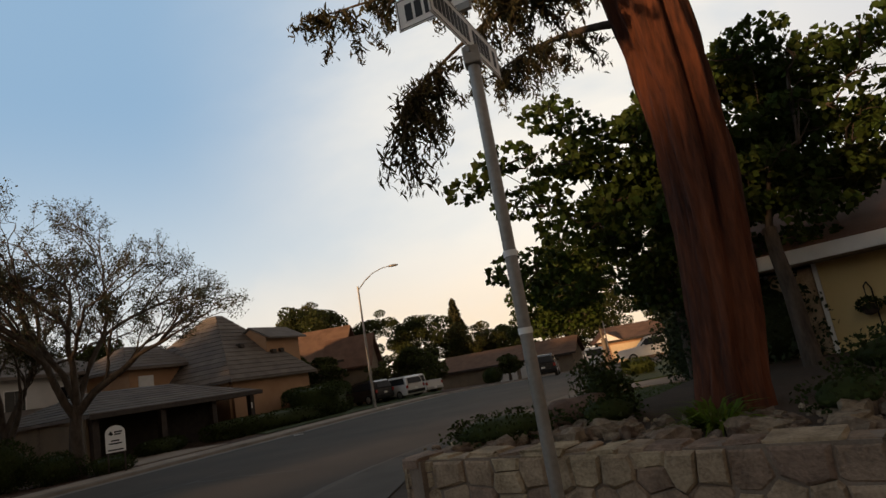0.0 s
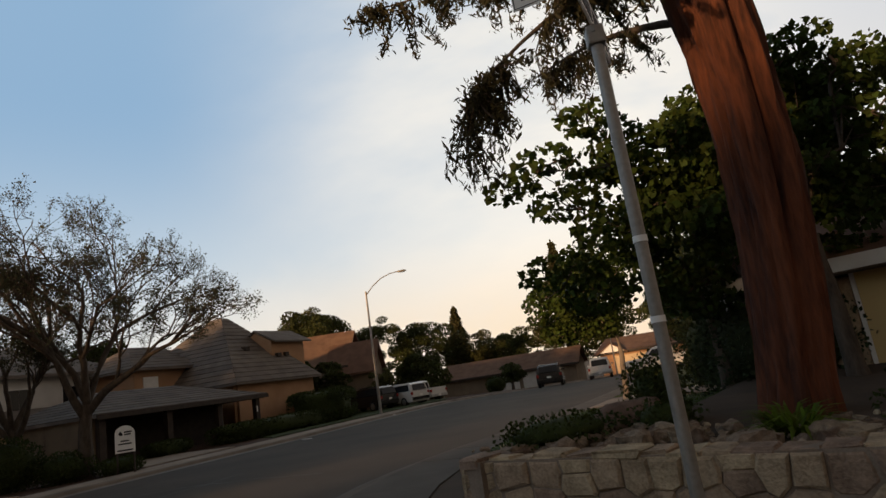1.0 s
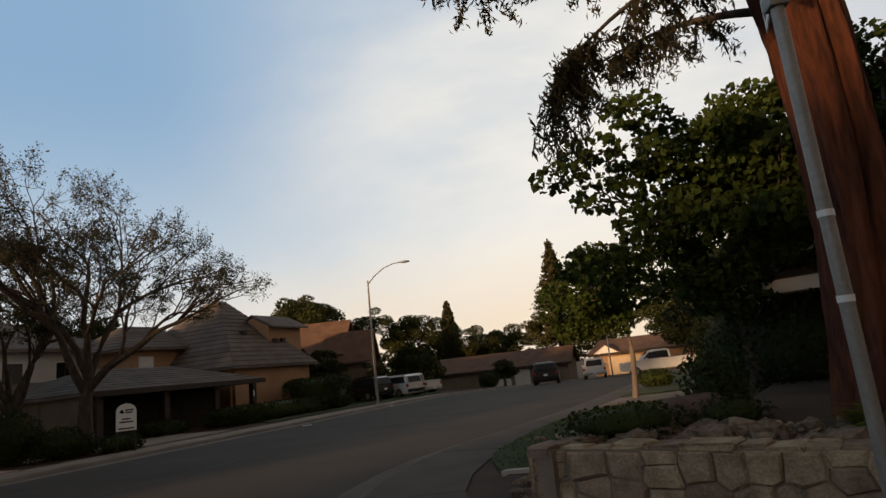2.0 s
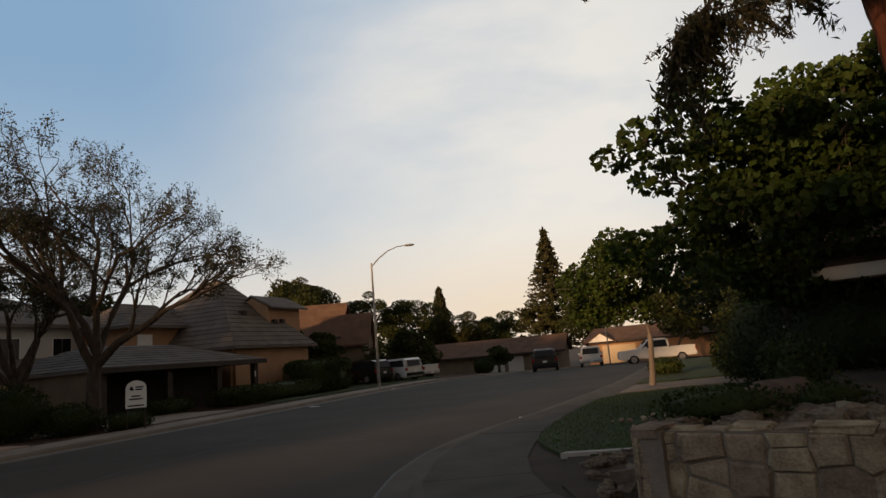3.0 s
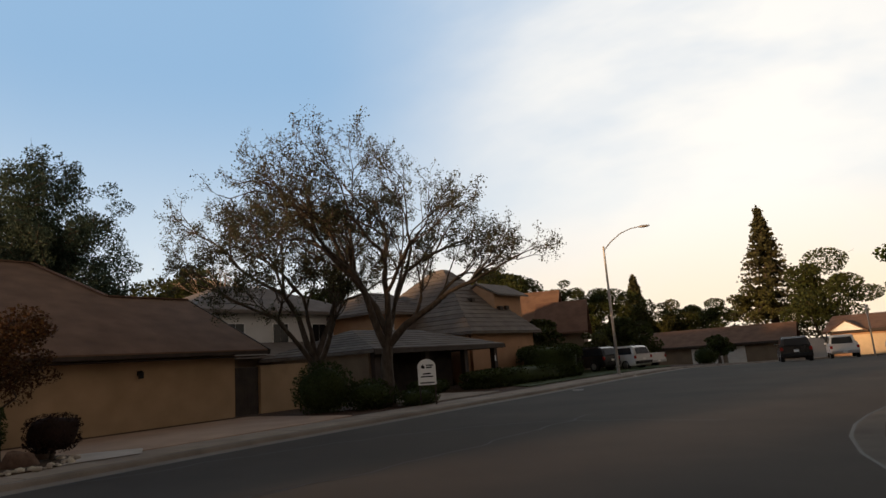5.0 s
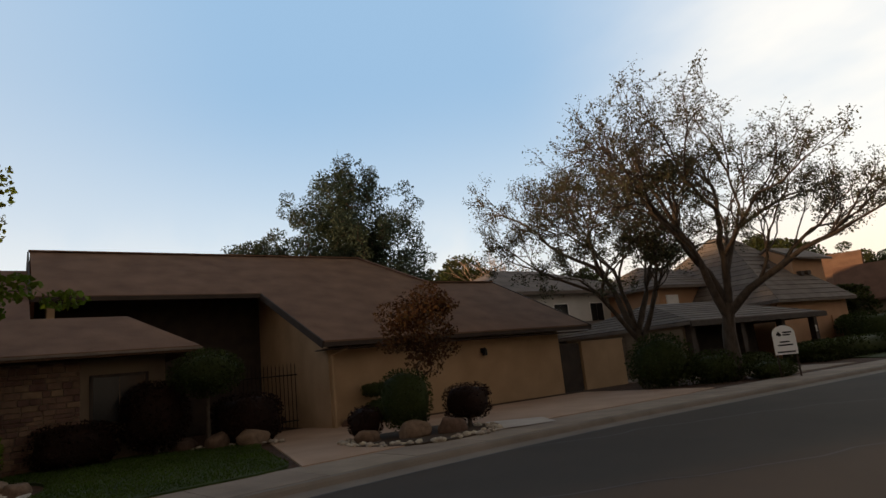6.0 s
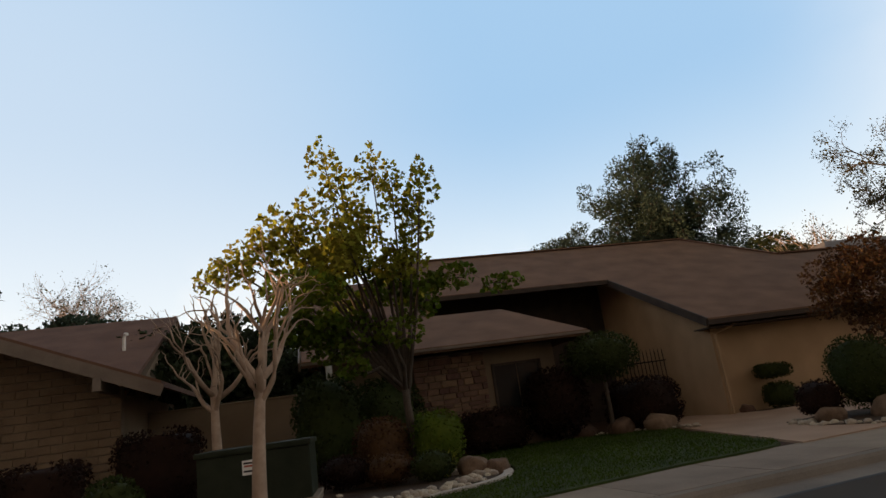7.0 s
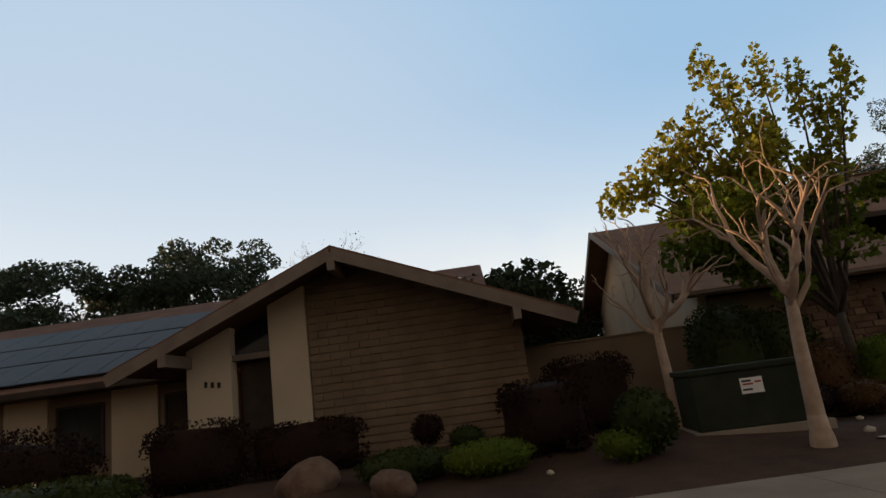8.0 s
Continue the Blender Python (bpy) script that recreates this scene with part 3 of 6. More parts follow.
front = [(-7.1, 9.6), (-7.1, 4.45), (-0.45, 4.45), (-0.2, 0.0), (10.95, 0.0), (10.95, 5.6), (7.4, 5.6), (6.1, 9.6)]
rf = part("roof", roof_slab([(x, y, gzr(y)) for x, y in front]), M_SHINGLE, g, "brown composition shingle roof")
part("roof_back", roof_slab([(-7.1, 9.6, gzr(9.6) - 0.01), (6.1, 9.6, gzr(9.6) - 0.01), (8.5, 17.5, 3.4), (-7.1, 17.5, 3.4)]), M_SHINGLE, g)
part("roof_hip", roof_slab([(6.1, 9.62, gzr(9.6)), (7.4, 5.62, gzr(5.6)), (8.5, 8.0, 4.1), (8.5, 17.5, 3.4)]), M_SHINGLE, g)
part("roof_wing_back", roof_slab([(7.4, 5.62, gzr(5.6) - 0.01), (10.95, 5.62, gzr(5.6) - 0.01), (10.95, 11.2, 2.6), (8.2, 11.2, 2.6), (8.2, 7.5, 4.3)]), M_SHINGLE, g)
part("ridge_cap", bar((-7.15, 9.6, gzr(9.6) + 0.015), (6.1, 9.6, gzr(9.6) + 0.015), 0.28, 0.05), M_SHINGLE, rf)
part("ridge_cap", bar((7.4, 5.6, gzr(5.6) + 0.015), (10.97, 5.6, gzr(5.6) + 0.015), 0.28, 0.05), M_SHINGLE, rf)
part("ridge_cap", bar((6.1, 9.6, gzr(9.6) + 0.02), (7.4, 5.6, gzr(5.6) + 0.02), 0.28, 0.05), M_SHINGLE, rf)
for a, b in (((-0.25, -0.06, 2.52), (10.98, -0.06, 2.52)), ((-7.15, 4.39, 4.62), (-0.45, 4.39, 4.62))):
    part("gutter", bar(a, b, 0.11, 0.13), M_TRIM, g, "dark brown metal gutter")
for a, b in (((-0.50, 4.4, 4.60), (-0.26, -0.05, 2.53)), ((-7.16, 4.4, 4.60), (-7.16, 9.6, 7.03)), ((-7.16, 9.6, 7.03), (-7.16, 17.5, 3.30)), ((11.0, -0.05, 2.52), (11.0, 5.6, 5.17)), ((11.0, 5.6, 5.17), (11.0, 11.2, 2.5))):
    part("barge_board", bar(a, b, 0.05, 0.22), M_TRIM, g)
part("downpipe", tube(bmesh.new(), [(0.55, 0.02, 2.44), (0.5, 0.14, 2.36), (0.16, 0.34, 2.22), (0.16, 0.34, 0.12)], [0.04] * 4, 8), M_STUCCO, g, "tan painted downpipe with an elbow under the eave")
# soffit colour carries the dark shadow that lies below the eave
part("soffit", boxes((-0.2, 10.9, 0.02, 0.7, 2.38, 2.41)), M_TRIM, g, "soffit coloured dark for the shadow under the eave")
# walls
gw = part("garage_wall", boxes((0.3, 9.9, 0.70, 0.92, 0.1, 2.70)), M_STUCCO, g, "tan stucco garage wall")
part("side_wall", wall_prism([(0.08, 0.42, 0.1), (0.08, 9.0, 0.1), (0.08, 9.0, gzr(9.0) - 0.18), (0.08, 0.42, gzr(0.42) - 0.18)], (0.2, 0, 0)), M_STUCCO, g, "tan stucco side wall under the raking eave")
# the deep shade of the entry is put into this wall's dark colour
part("entry_wall", boxes((-7.0, 0.08, 6.4, 6.6, 0.1, 5.3)), M_TRIM, g, "entry wall coloured dark for the shade of the recess")
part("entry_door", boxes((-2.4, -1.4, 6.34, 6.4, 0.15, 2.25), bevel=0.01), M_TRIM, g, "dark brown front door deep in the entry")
part("gable_wall", wall_prism([(-6.75, 1.2, 0.1), (-6.75, 16.9, 0.1), (-6.75, 16.9, 3.5), (-6.75, 9.6, 6.94), (-6.75, 4.6, 4.6), (-6.75, 4.6, 3.5), (-6.75, 1.2, 2.4)], (0.2, 0, 0)), M_STUCCO, g, "tan stucco gable end wall")
part("wing_gable_wall", wall_prism([(9.9, 0.93, 0.1), (9.9, 10.8, 0.1), (9.9, 10.8, 2.5), (9.9, 5.6, gzr(5.6) - 0.2), (9.9, 0.93, gzr(0.93) - 0.2)], (-0.2, 0, 0)), M_STUCCO, g)
part("back_wall", boxes((-6.6, 8.4, 16.7, 16.9, 0.1, 3.5)), M_STUCCO, g)
# low porch roof with hip, stone-faced wall beneath
pf = [(-10.6, -0.05), (-3.6, -0.05), (-4.9, 2.7), (-10.6, 2.7)]
part("porch_roof", roof_slab([(x, y, 2.72 + 0.42 * max(0, y)) for x, y in pf], 0.14), M_SHINGLE, g, "low brown shingle porch roof")
part("porch_roof_hip", roof_slab([(-3.6, -0.02, 2.715), (-3.6, 4.8, 2.715), (-4.9, 2.7, 3.84)], 0.14), M_SHINGLE, g)
part("porch_roof_back", roof_slab([(-9.4, 2.72, 3.84), (-4.9, 2.72, 3.84), (-3.6, 4.8, 2.715), (-9.4, 4.8, 2.715)], 0.14), M_SHINGLE, g)
part("porch_gutter", bar((-10.6, -0.09, 2.66), (-3.58, -0.09, 2.66), 0.07, 0.06), M_TRIM_T, g)
part("wing_roof", roof_slab([(-10.6, 2.70, 3.85), (-7.18, 2.70, 3.85), (-7.18, 8.3, 6.20), (-10.6, 8.3, 6.20)], 0.14), M_SHINGLE, g, "brown shingle roof of the end wing")
part("wing_roof_back", roof_slab([(-10.6, 8.32, 6.19), (-7.18, 8.32, 6.19), (-7.18, 14.2, 3.75), (-10.6, 14.2, 3.75)], 0.14), M_SHINGLE, g)
part("end_gable_wall", wall_prism([(-9.9, 0.75, 0.1), (-9.9, 13.6, 0.1), (-9.9, 13.6, 3.80), (-9.9, 8.3, 6.02), (-9.9, 0.75, 2.86)], (0.2, 0, 0)), M_CREAM, g, "cream stucco gable end wall")
for a, b in (((-10.64, -0.05, 2.62), (-10.64, 8.3, 6.12)), ((-10.64, 8.3, 6.12), (-10.64, 14.2, 3.67))):
    part("barge_board", bar(a, b, 0.05, 0.2), M_TRIM_T, g, "taupe painted barge board")
# walls below the porch roof use a darker stucco than the tan walls
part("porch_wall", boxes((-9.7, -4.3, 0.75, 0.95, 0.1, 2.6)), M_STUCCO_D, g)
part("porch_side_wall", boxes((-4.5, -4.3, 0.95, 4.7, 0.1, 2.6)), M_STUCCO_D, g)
window_unit(g, -6.0, -4.7, 0.75, 1.0, 2.2, M_TRIM, bars=1)
veneer = part("stone_facing", boxes((-8.0, -6.2, 0.60, 0.74, 0.1, 2.55)), M_MORTAR, g, "red-brown ledge stone facing")
zc = 0.12
while zc < 2.5:
    h = random.uniform(0.09, 0.2)
    xc = -8.0
    while xc < -6.2:
        w = min(random.uniform(0.16, 0.42), -6.2 - xc + 0.001)
        part("stone", boxes((xc + 0.008, xc + w - 0.008, 0.565 - random.uniform(0, 0.04), 0.61, zc + 0.008, min(2.54, zc + h) - 0.008), bevel=0.012), M_VENEER, veneer)
        xc += w
    zc += h

gate = thing("iron_gate", "dark wrought iron entry gate with pointed pickets", "gate", FG)
for z in (0.35, 1.78):
    part("rail", boxes((-2.1, 0.03, 2.78, 2.82, z, z + 0.04), bevel=0.004), M_IRON, gate)
for i in range(17):
    x = -2.08 + i * 0.128
    b = tube(bmesh.new(), [(x, 2.8, 0.15), (x, 2.8, 2.08), (x, 2.8, 2.2)], [0.013, 0.013, 0.001], 6)
    part("picket", b, M_IRON, gate)
sg = thing("side_gate", "dark solid side gate between garage and garden wall", "gate", FG)
part("gate_leaf", boxes((9.94, 11.04, 0.74, 0.79, 0.14, 1.98), bevel=0.008), M_TRIM, sg)
for i in range(8):
    part("board", boxes((9.96 + i * 0.134, 10.082 + i * 0.134, 0.725, 0.74, 0.16, 1.96), bevel=0.004), M_TRIM, sg)
part("latch", boxes((10.92, 10.98, 0.705, 0.725, 1.05, 1.12), bevel=0.004), M_IRON, sg, "black iron latch")
gwall = thing("garden_wall", "tan stucco garden wall beside the side gate", "wall", FG)
part("wall_body", boxes((11.1, 13.6, 0.66, 0.88, 0.05, 1.97)), M_STUCCO, gwall)
part("coping", boxes((11.07, 13.63, 0.63, 0.91, 1.97, 2.02), bevel=0.012), M_STUCCO, gwall)
lantern(FG @ pose(6.05, 0.70, 1.95), "small black wall lantern beside the garage")

# --- brick-fronted gable house
FL = frame_at(-26.27, -6.72, 0.171, 0.985)
h = thing("gable_house", "low gabled house with tan slump brick front", "house", FL)
S = 0.417


def lz(x, top=4.26):
    return top - S * abs(x)


part("roof", roof_slab([(0.0, 0.0, lz(0)), (4.28, 0.0, lz(4.28)), (4.28, 5.2, lz(4.28)), (0.0, 8.4, lz(0))], 0.1), M_SHINGLE, h, "dark brown shingle roof with deep gable overhang")
part("roof", roof_slab([(0.0, 0.0, lz(0) + 0.003), (-4.28, 0.0, lz(4.28) + 0.003), (-4.28, 5.2, lz(4.28) + 0.003), (0.0, 8.4, lz(0) + 0.003)], 0.1), M_SHINGLE, h)
part("main_roof", roof_slab([(-15, 2.95, 2.62), (3.0, 2.95, 2.62), (3.0, 9.7, 5.45), (-15, 9.7, 5.45)], 0.12), M_SHINGLE, h, "long brown shingle main roof")
part("main_roof_back", roof_slab([(-15, 9.7, 5.44), (3.0, 9.7, 5.44), (3.0, 16.4, 2.62), (-15, 16.4, 2.62)], 0.12), M_SHINGLE, h)
for s in (1, -1):
    part("barge_board", bar((0, -0.03, lz(0) - 0.17), (4.3 * s, -0.03, lz(4.3) - 0.17), 0.06, 0.22), M_TRIM_T, h, "taupe painted barge board")
for x in (0.0, 3.25, -3.22):
    part("beam_end", boxes((x - 0.07, x + 0.07, -0.10, 1.1, lz(x) - 0.50, lz(x) - 0.27), bevel=0.01), M_TRIM_T, h)
part("eave_gutter", bar((-15, 2.88, 2.52), (-4.0, 2.88, 2.52), 0.1, 0.14), M_TRIM, h)
part("soffit", boxes((-15, -3.4, 3.0, 3.9, 2.44, 2.47)), M_TRIM, h)
zb = 0.1
bw = part("brick_wall", wall_prism([(-0.82, 1.06, zb), (3.37, 1.06, zb), (3.37, 1.06, lz(3.37) - 0.13), (0, 1.06, lz(0) - 0.13), (-0.82, 1.06, lz(0.82) - 0.13)], (0, 0.2, 0)), M_MORTAR, h, "tan slump brick gable wall")
zz, row = 0.12, 0
while zz < 4.1:
    half = (4.26 - 0.13 - (zz + 0.13)) / S
    xa, xb = max(-0.81, -half), min(3.36, half)
    x = xa - (0.2 if row % 2 else 0.0)
    while x < xb - 0.03:
        a_, b_ = max(x, xa), min(x + 0.392, xb)
        if b_ - a_ > 0.05:
            d_ = random.uniform(0.0, 0.004)
            q = boxes((a_ + 0.0015, b_ - 0.0015, 1.022 - d_, 1.06, zz + 0.012, zz + 0.138))
            for v in q.verts:
                v.co += Vector((0, random.uniform(-0.003, 0.003) + (0.016 if v.co.z > zz + 0.07 else 0.0), random.uniform(-0.004, 0.004)))
            part("brick", q, M_BRICK, bw)
        x += 0.4
    zz += 0.15
    row += 1
part("pillar", wall_prism([(-1.59, 0.98, zb), (-0.83, 0.98, zb), (-0.83, 0.98, lz(0.83) - 0.13), (-1.59, 0.98, lz(1.59) - 0.13)], (0, 0.3, 0)), M_CREAM, h, "cream stucco pillar")
part("pillar", wall_prism([(-3.27, 0.98, zb), (-2.38, 0.98, zb), (-2.38, 0.98, lz(2.38) - 0.13), (-3.27, 0.98, lz(3.27) - 0.13)], (0, 0.3, 0)), M_CREAM, h, "cream stucco pillar with small dark bars")
for i in range(3):
    part("number_bar", boxes((-2.92 + i * 0.13, -2.86 + i * 0.13, 0.965, 0.98, 2.02 - i * 0.02, 2.13 - i * 0.02)), M_BLACK, h, "small dark upright bar")
# black sheet stands in for the shade deep inside the recess
part("recess_shade_sheet", wall_prism([(-2.38, 1.5, zb), (-1.59, 1.5, zb), (-1.59, 1.5, lz(1.59) - 0.13), (-2.38, 1.5, lz(2.38) - 0.13)], (0, 0.1, 0)), M_BLACK, h)
part("door_leaf", boxes((-2.34, -1.63, 1.40, 1.46, 0.15, 2.42), bevel=0.01), M_TRIM, h, "dark entry door in shade")
part("transom_beam", boxes((-2.38, -1.59, 1.05, 1.25, 2.46, 2.58), bevel=0.008), M_TRIM_T, h)
part("gable_pane", wall_prism([(-2.36, 1.2, 2.60), (-1.61, 1.2, 2.60), (-1.61, 1.2, lz(1.61) - 0.25), (-2.36, 1.2, lz(2.36) - 0.25)], (0, 0.015, 0)), M_GLASS, h, "slanted clear glass pane above the door")
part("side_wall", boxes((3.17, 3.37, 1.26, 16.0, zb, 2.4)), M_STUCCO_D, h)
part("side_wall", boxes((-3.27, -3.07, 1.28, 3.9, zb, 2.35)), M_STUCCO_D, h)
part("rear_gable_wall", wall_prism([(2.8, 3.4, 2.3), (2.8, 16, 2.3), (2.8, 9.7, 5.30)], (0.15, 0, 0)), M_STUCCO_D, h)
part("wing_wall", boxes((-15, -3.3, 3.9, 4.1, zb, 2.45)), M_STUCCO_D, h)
for a, b in ((-6.5, -5.35), (-9.2, -8.1), (-12.4, -11.0)):
    part("wing_panel", boxes((a, b, 3.82, 3.9, zb, 2.44)), M_CREAM, h, "cream wall panel between dark openings")
for a, b in ((-5.2, -4.2), (-7.9, -6.7), (-10.8, -9.4)):
    window_unit(h, a, b, 3.88, 0.8, 2.2, M_TRIM)
part("vent_pipe", tube(bmesh.new(), [(2.2, 6.2, 3.9), (2.2, 6.2, 4.35), (2.24, 6.16, 4.42), (2.3, 6.1, 4.4)], [0.045] * 4, 8), M_WHITE, h, "short white bent roof vent pipe")
# solar panels on the long roof
tilt = math.atan2(5.45 - 2.62, 6.75)
for r in range(3):
    for c in range(9):
        y0 = 3.25 + r * 1.62
        x0 = -14.6 + c * 1.005
        z0 = 2.62 + (y0 - 2.95) * math.tan(tilt)
        b = boxes((0, 1.0, 0, 1.68, 0.05, 0.088), m=Matrix.Translation((x0, y0, z0)) @ pose(0, 0, 0, math.degrees(tilt)))
        sp = part("solar_panel", b, M_BLACK, h)
        part("panel_glass", boxes((0.025, 0.975, 0.025, 1.655, 0.089, 0.094), m=Matrix.Translation((x0, y0, z0)) @ pose(0, 0, 0, math.degrees(tilt))), M_SOLAR, sp, "dark blue-black solar glass")
lw = thing("boundary_wall", "plain brown stucco boundary wall between the houses", "wall", FL)
part("wall_body", boxes((3.4, 8.2, 3.2, 3.42, zb, 2.05)), M_STUCCO_D, lw)
part("coping", boxes((3.4, 8.23, 3.17, 3.45, 2.05, 2.09), bevel=0.012), M_STUCCO_D, lw)


# --- two-storey peach house with grey tiles
def courses(parent, quad, n, mat, t=0.05):
    """Overlapping tile rows down a slope; quad: eave left, eave right, top right, top left."""
    e0, e1, t1, t0 = [Vector(p) for p in quad]
    nrm = (e1 - e0).cross(t0 - e0).normalized()
    if nrm.z < 0:
        nrm = -nrm
    for i in range(n):
        a, b = i / n, (i + 1.12) / n
        b = min(b, 1.0)
        q = [e0.lerp(t0, a) + nrm * t, e1.lerp(t1, a) + nrm * t, e1.lerp(t1, b) + nrm * 0.012, e0.lerp(t0, b) + nrm * 0.012]
        bm = bmesh.new()
        top = [bm.verts.new(p) for p in q]
        bot = [bm.verts.new(p - nrm * t) for p in q]
        bm.faces.new(top)
        for k in range(4):
            bm.faces.new((top[k], top[(k + 1) % 4], bot[(k + 1) % 4], bot[k]))
        bmesh.ops.recalc_face_normals(bm, faces=bm.faces[:])
        part("tile_course", bm, mat, parent)


def tiled(parent, name, quad, rows, label=""):
    deck = part(name, roof_slab(quad, 0.14), M_TILE, parent, label)
    courses(deck, quad, rows, M_TILE)
    return deck


FA = frame_at(-18.2, 43.3, 0.28, 0.96)
ha = thing("peach_house", "two-storey peach stucco house with grey tile roof", "house", FA)
tiled(ha, "front_roof", [(-6.2, 0, 3.35), (2.3, 0, 3.35), (-0.5, 6.0, 8.5), (-1.1, 6.0, 8.5)], 16, "steep grey tile roof in visible rows")
tiled(ha, "left_roof", [(-6.2, 13, 3.35), (-6.2, 0.0, 3.35), (-1.1, 6.0, 8.5), (-1.1, 7.0, 8.5)], 16)
tiled(ha, "right_roof", [(2.3, 0, 3.34), (2.3, 13, 3.34), (-0.5, 7.0, 8.49), (-0.5, 6.0, 8.49)], 16)
tiled(ha, "back_roof", [(2.3, 13, 3.3), (-6.2, 13, 3.3), (-1.1, 7, 8.5), (-0.5, 7, 8.5)], 10)
part("front_wall", boxes((-5.6, 1.9, 0.5, 0.7, 0.0, 3.3)), M_PEACH, ha, "peach stucco front wall")
part("left_wall", boxes((-5.8, -5.6, 0.7, 12.5, 0.0, 3.3)), M_PEACH, ha)
part("upper_wing", boxes((-8.6, -4.6, 6.0, 12.0, 0.0, 5.1)), M_PEACH, ha, "peach stucco upper side wing")
for q in ([(-9.2, 5.4, 5.12), (-4.0, 5.4, 5.12), (-4.0, 9.0, 6.9), (-6.6, 9.0, 6.9)], [(-9.2, 12.6, 5.12), (-9.2, 5.4, 5.12), (-6.6, 9.0, 6.9), (-6.6, 9.02, 6.9)], [(-4.0, 12.6, 5.12), (-9.2, 12.6, 5.12), (-6.6, 9.02, 6.9), (-4.0, 9.02, 6.9)]):
    tiled(ha, "wing_roof", q, 8)
part("right_wall", boxes((1.7, 1.9, 0.7, 12.5, 0.0, 3.3)), M_PEACH, ha)
part("dormer_wall", wall_prism([(3.1, 2.0, 0.0), (3.1, 4.9, 0.0), (3.1, 4.9, 6.2), (3.1, 3.45, 6.95), (3.1, 2.0, 6.2)], (-3.6, 0, 0)), M_PEACH, ha, "peach stucco upper storey with a gable end")
part("dormer_roof", roof_slab([(3.5, 3.45, 7.15), (-0.6, 3.45, 7.15), (-0.6, 1.5, 6.15), (3.5, 1.5, 6.15)], 0.12), M_TILE, ha)
part("dormer_roof", roof_slab([(3.5, 3.45, 7.147), (-0.6, 3.45, 7.147), (-0.6, 5.4, 6.15), (3.5, 5.4, 6.15)], 0.12), M_TILE, ha)
oc = bmesh.new()
bmesh.ops.create_circle(oc, cap_ends=True, segments=16, radius=0.28, matrix=pose(3.125, 3.45, 5.9, 0, 90, 0))
part("round_window", oc, M_GLASS, ha, "small round gable window")
for (x, z) in ((-2.4, 5.6), (0.0, 5.0), (0.9, 5.05)):
    y = (z - 3.35) / 5.05 * 6.0
    part("roof_vent", boxes((x - 0.2, x + 0.2, y - 0.25, y + 0.2, z, z + 0.28), bevel=0.03), M_TRIM, ha, "dark metal roof vent")
part("shutter", boxes((-0.2, 0.7, 0.42, 0.5, 0.9, 2.3), bevel=0.01), M_PEACH, ha)
ww = part("upper_window", boxes((-8.0, -6.9, 5.92, 6.0, 3.3, 4.6), bevel=0.02), M_WHITE, ha, "white framed upper window")
part("pane", boxes((-7.9, -7.0, 5.905, 5.92, 3.4, 4.5)), M_WHITE, ww, "plain white pane")
# low tiled carport wing in front
ca = thing("carport", "low open carport with grey tile hip roof", "carport", FA)
tiled(ca, "front_roof", [(-17.0, -2.3, 2.42), (-6.2, -2.3, 2.42), (-9.0, 2.2, 3.65), (-14.2, 2.2, 3.65)], 9, "grey tile carport roof in rows")
tiled(ca, "right_roof", [(-6.2, -2.3, 2.42), (-6.2, 6.8, 2.42), (-9.0, 2.3, 3.65), (-9.0, 2.2, 3.65)], 9)
tiled(ca, "left_roof", [(-17.0, 6.8, 2.42), (-17.0, -2.3, 2.42), (-14.2, 2.2, 3.65), (-14.2, 2.3, 3.65)], 9)
tiled(ca, "back_roof", [(-6.2, 6.8, 2.42), (-17, 6.8, 2.42), (-14.2, 2.3, 3.65), (-9, 2.3, 3.65)], 9)
part("fascia", boxes((-17.0, -6.2, -2.36, -2.31, 2.2, 2.42)), M_TRIM, ca)
part("fascia", boxes((-6.19, -6.14, -2.36, 6.8, 2.2, 2.42)), M_TRIM, ca)
# near-black posts, and an added ceiling and walls, stand in for carport shade
for x in (-16.5, -12.9, -9.6, -6.7):
    part("post", boxes((x - 0.16, x + 0.16, -2.0, -1.7, 0.1, 2.28), bevel=0.02), M_TRIM, ca, "dark post with carport shade in its colour")
part("ceiling_panel", boxes((-16.9, -6.3, -2.2, 6.7, 2.36, 2.40)), M_TRIM, ca, "dark ceiling added to blacken the carport")
part("rear_wall", boxes((-16.8, -6.4, 1.6, 1.8, 0.1, 2.34)), M_TRIM, ca, "dark back wall added to blacken the carport")
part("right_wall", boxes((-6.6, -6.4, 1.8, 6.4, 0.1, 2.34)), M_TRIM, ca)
part("plaque", boxes((-6.84, -6.76, -2.03, -2.0, 1.45, 1.78), bevel=0.006), M_SIGNW, ca, "small pale plaque on a post")
part("left_wall", boxes((-16.8, -16.6, -1.7, 5.8, 0.1, 2.3)), M_STUCCO_D, ca)

# --- pale two-storey neighbour behind the garage wing
FW = frame_at(-31.5, 31.0, 0.25, 0.97)
hw = thing("white_house", "pale two-storey house with dark hip roof", "house", FW)
part("wall", boxes((-3.2, 9.5, 0.6, 10, 0.1, 5.5)), M_WHITEWALL, hw, "white stucco upper storey")
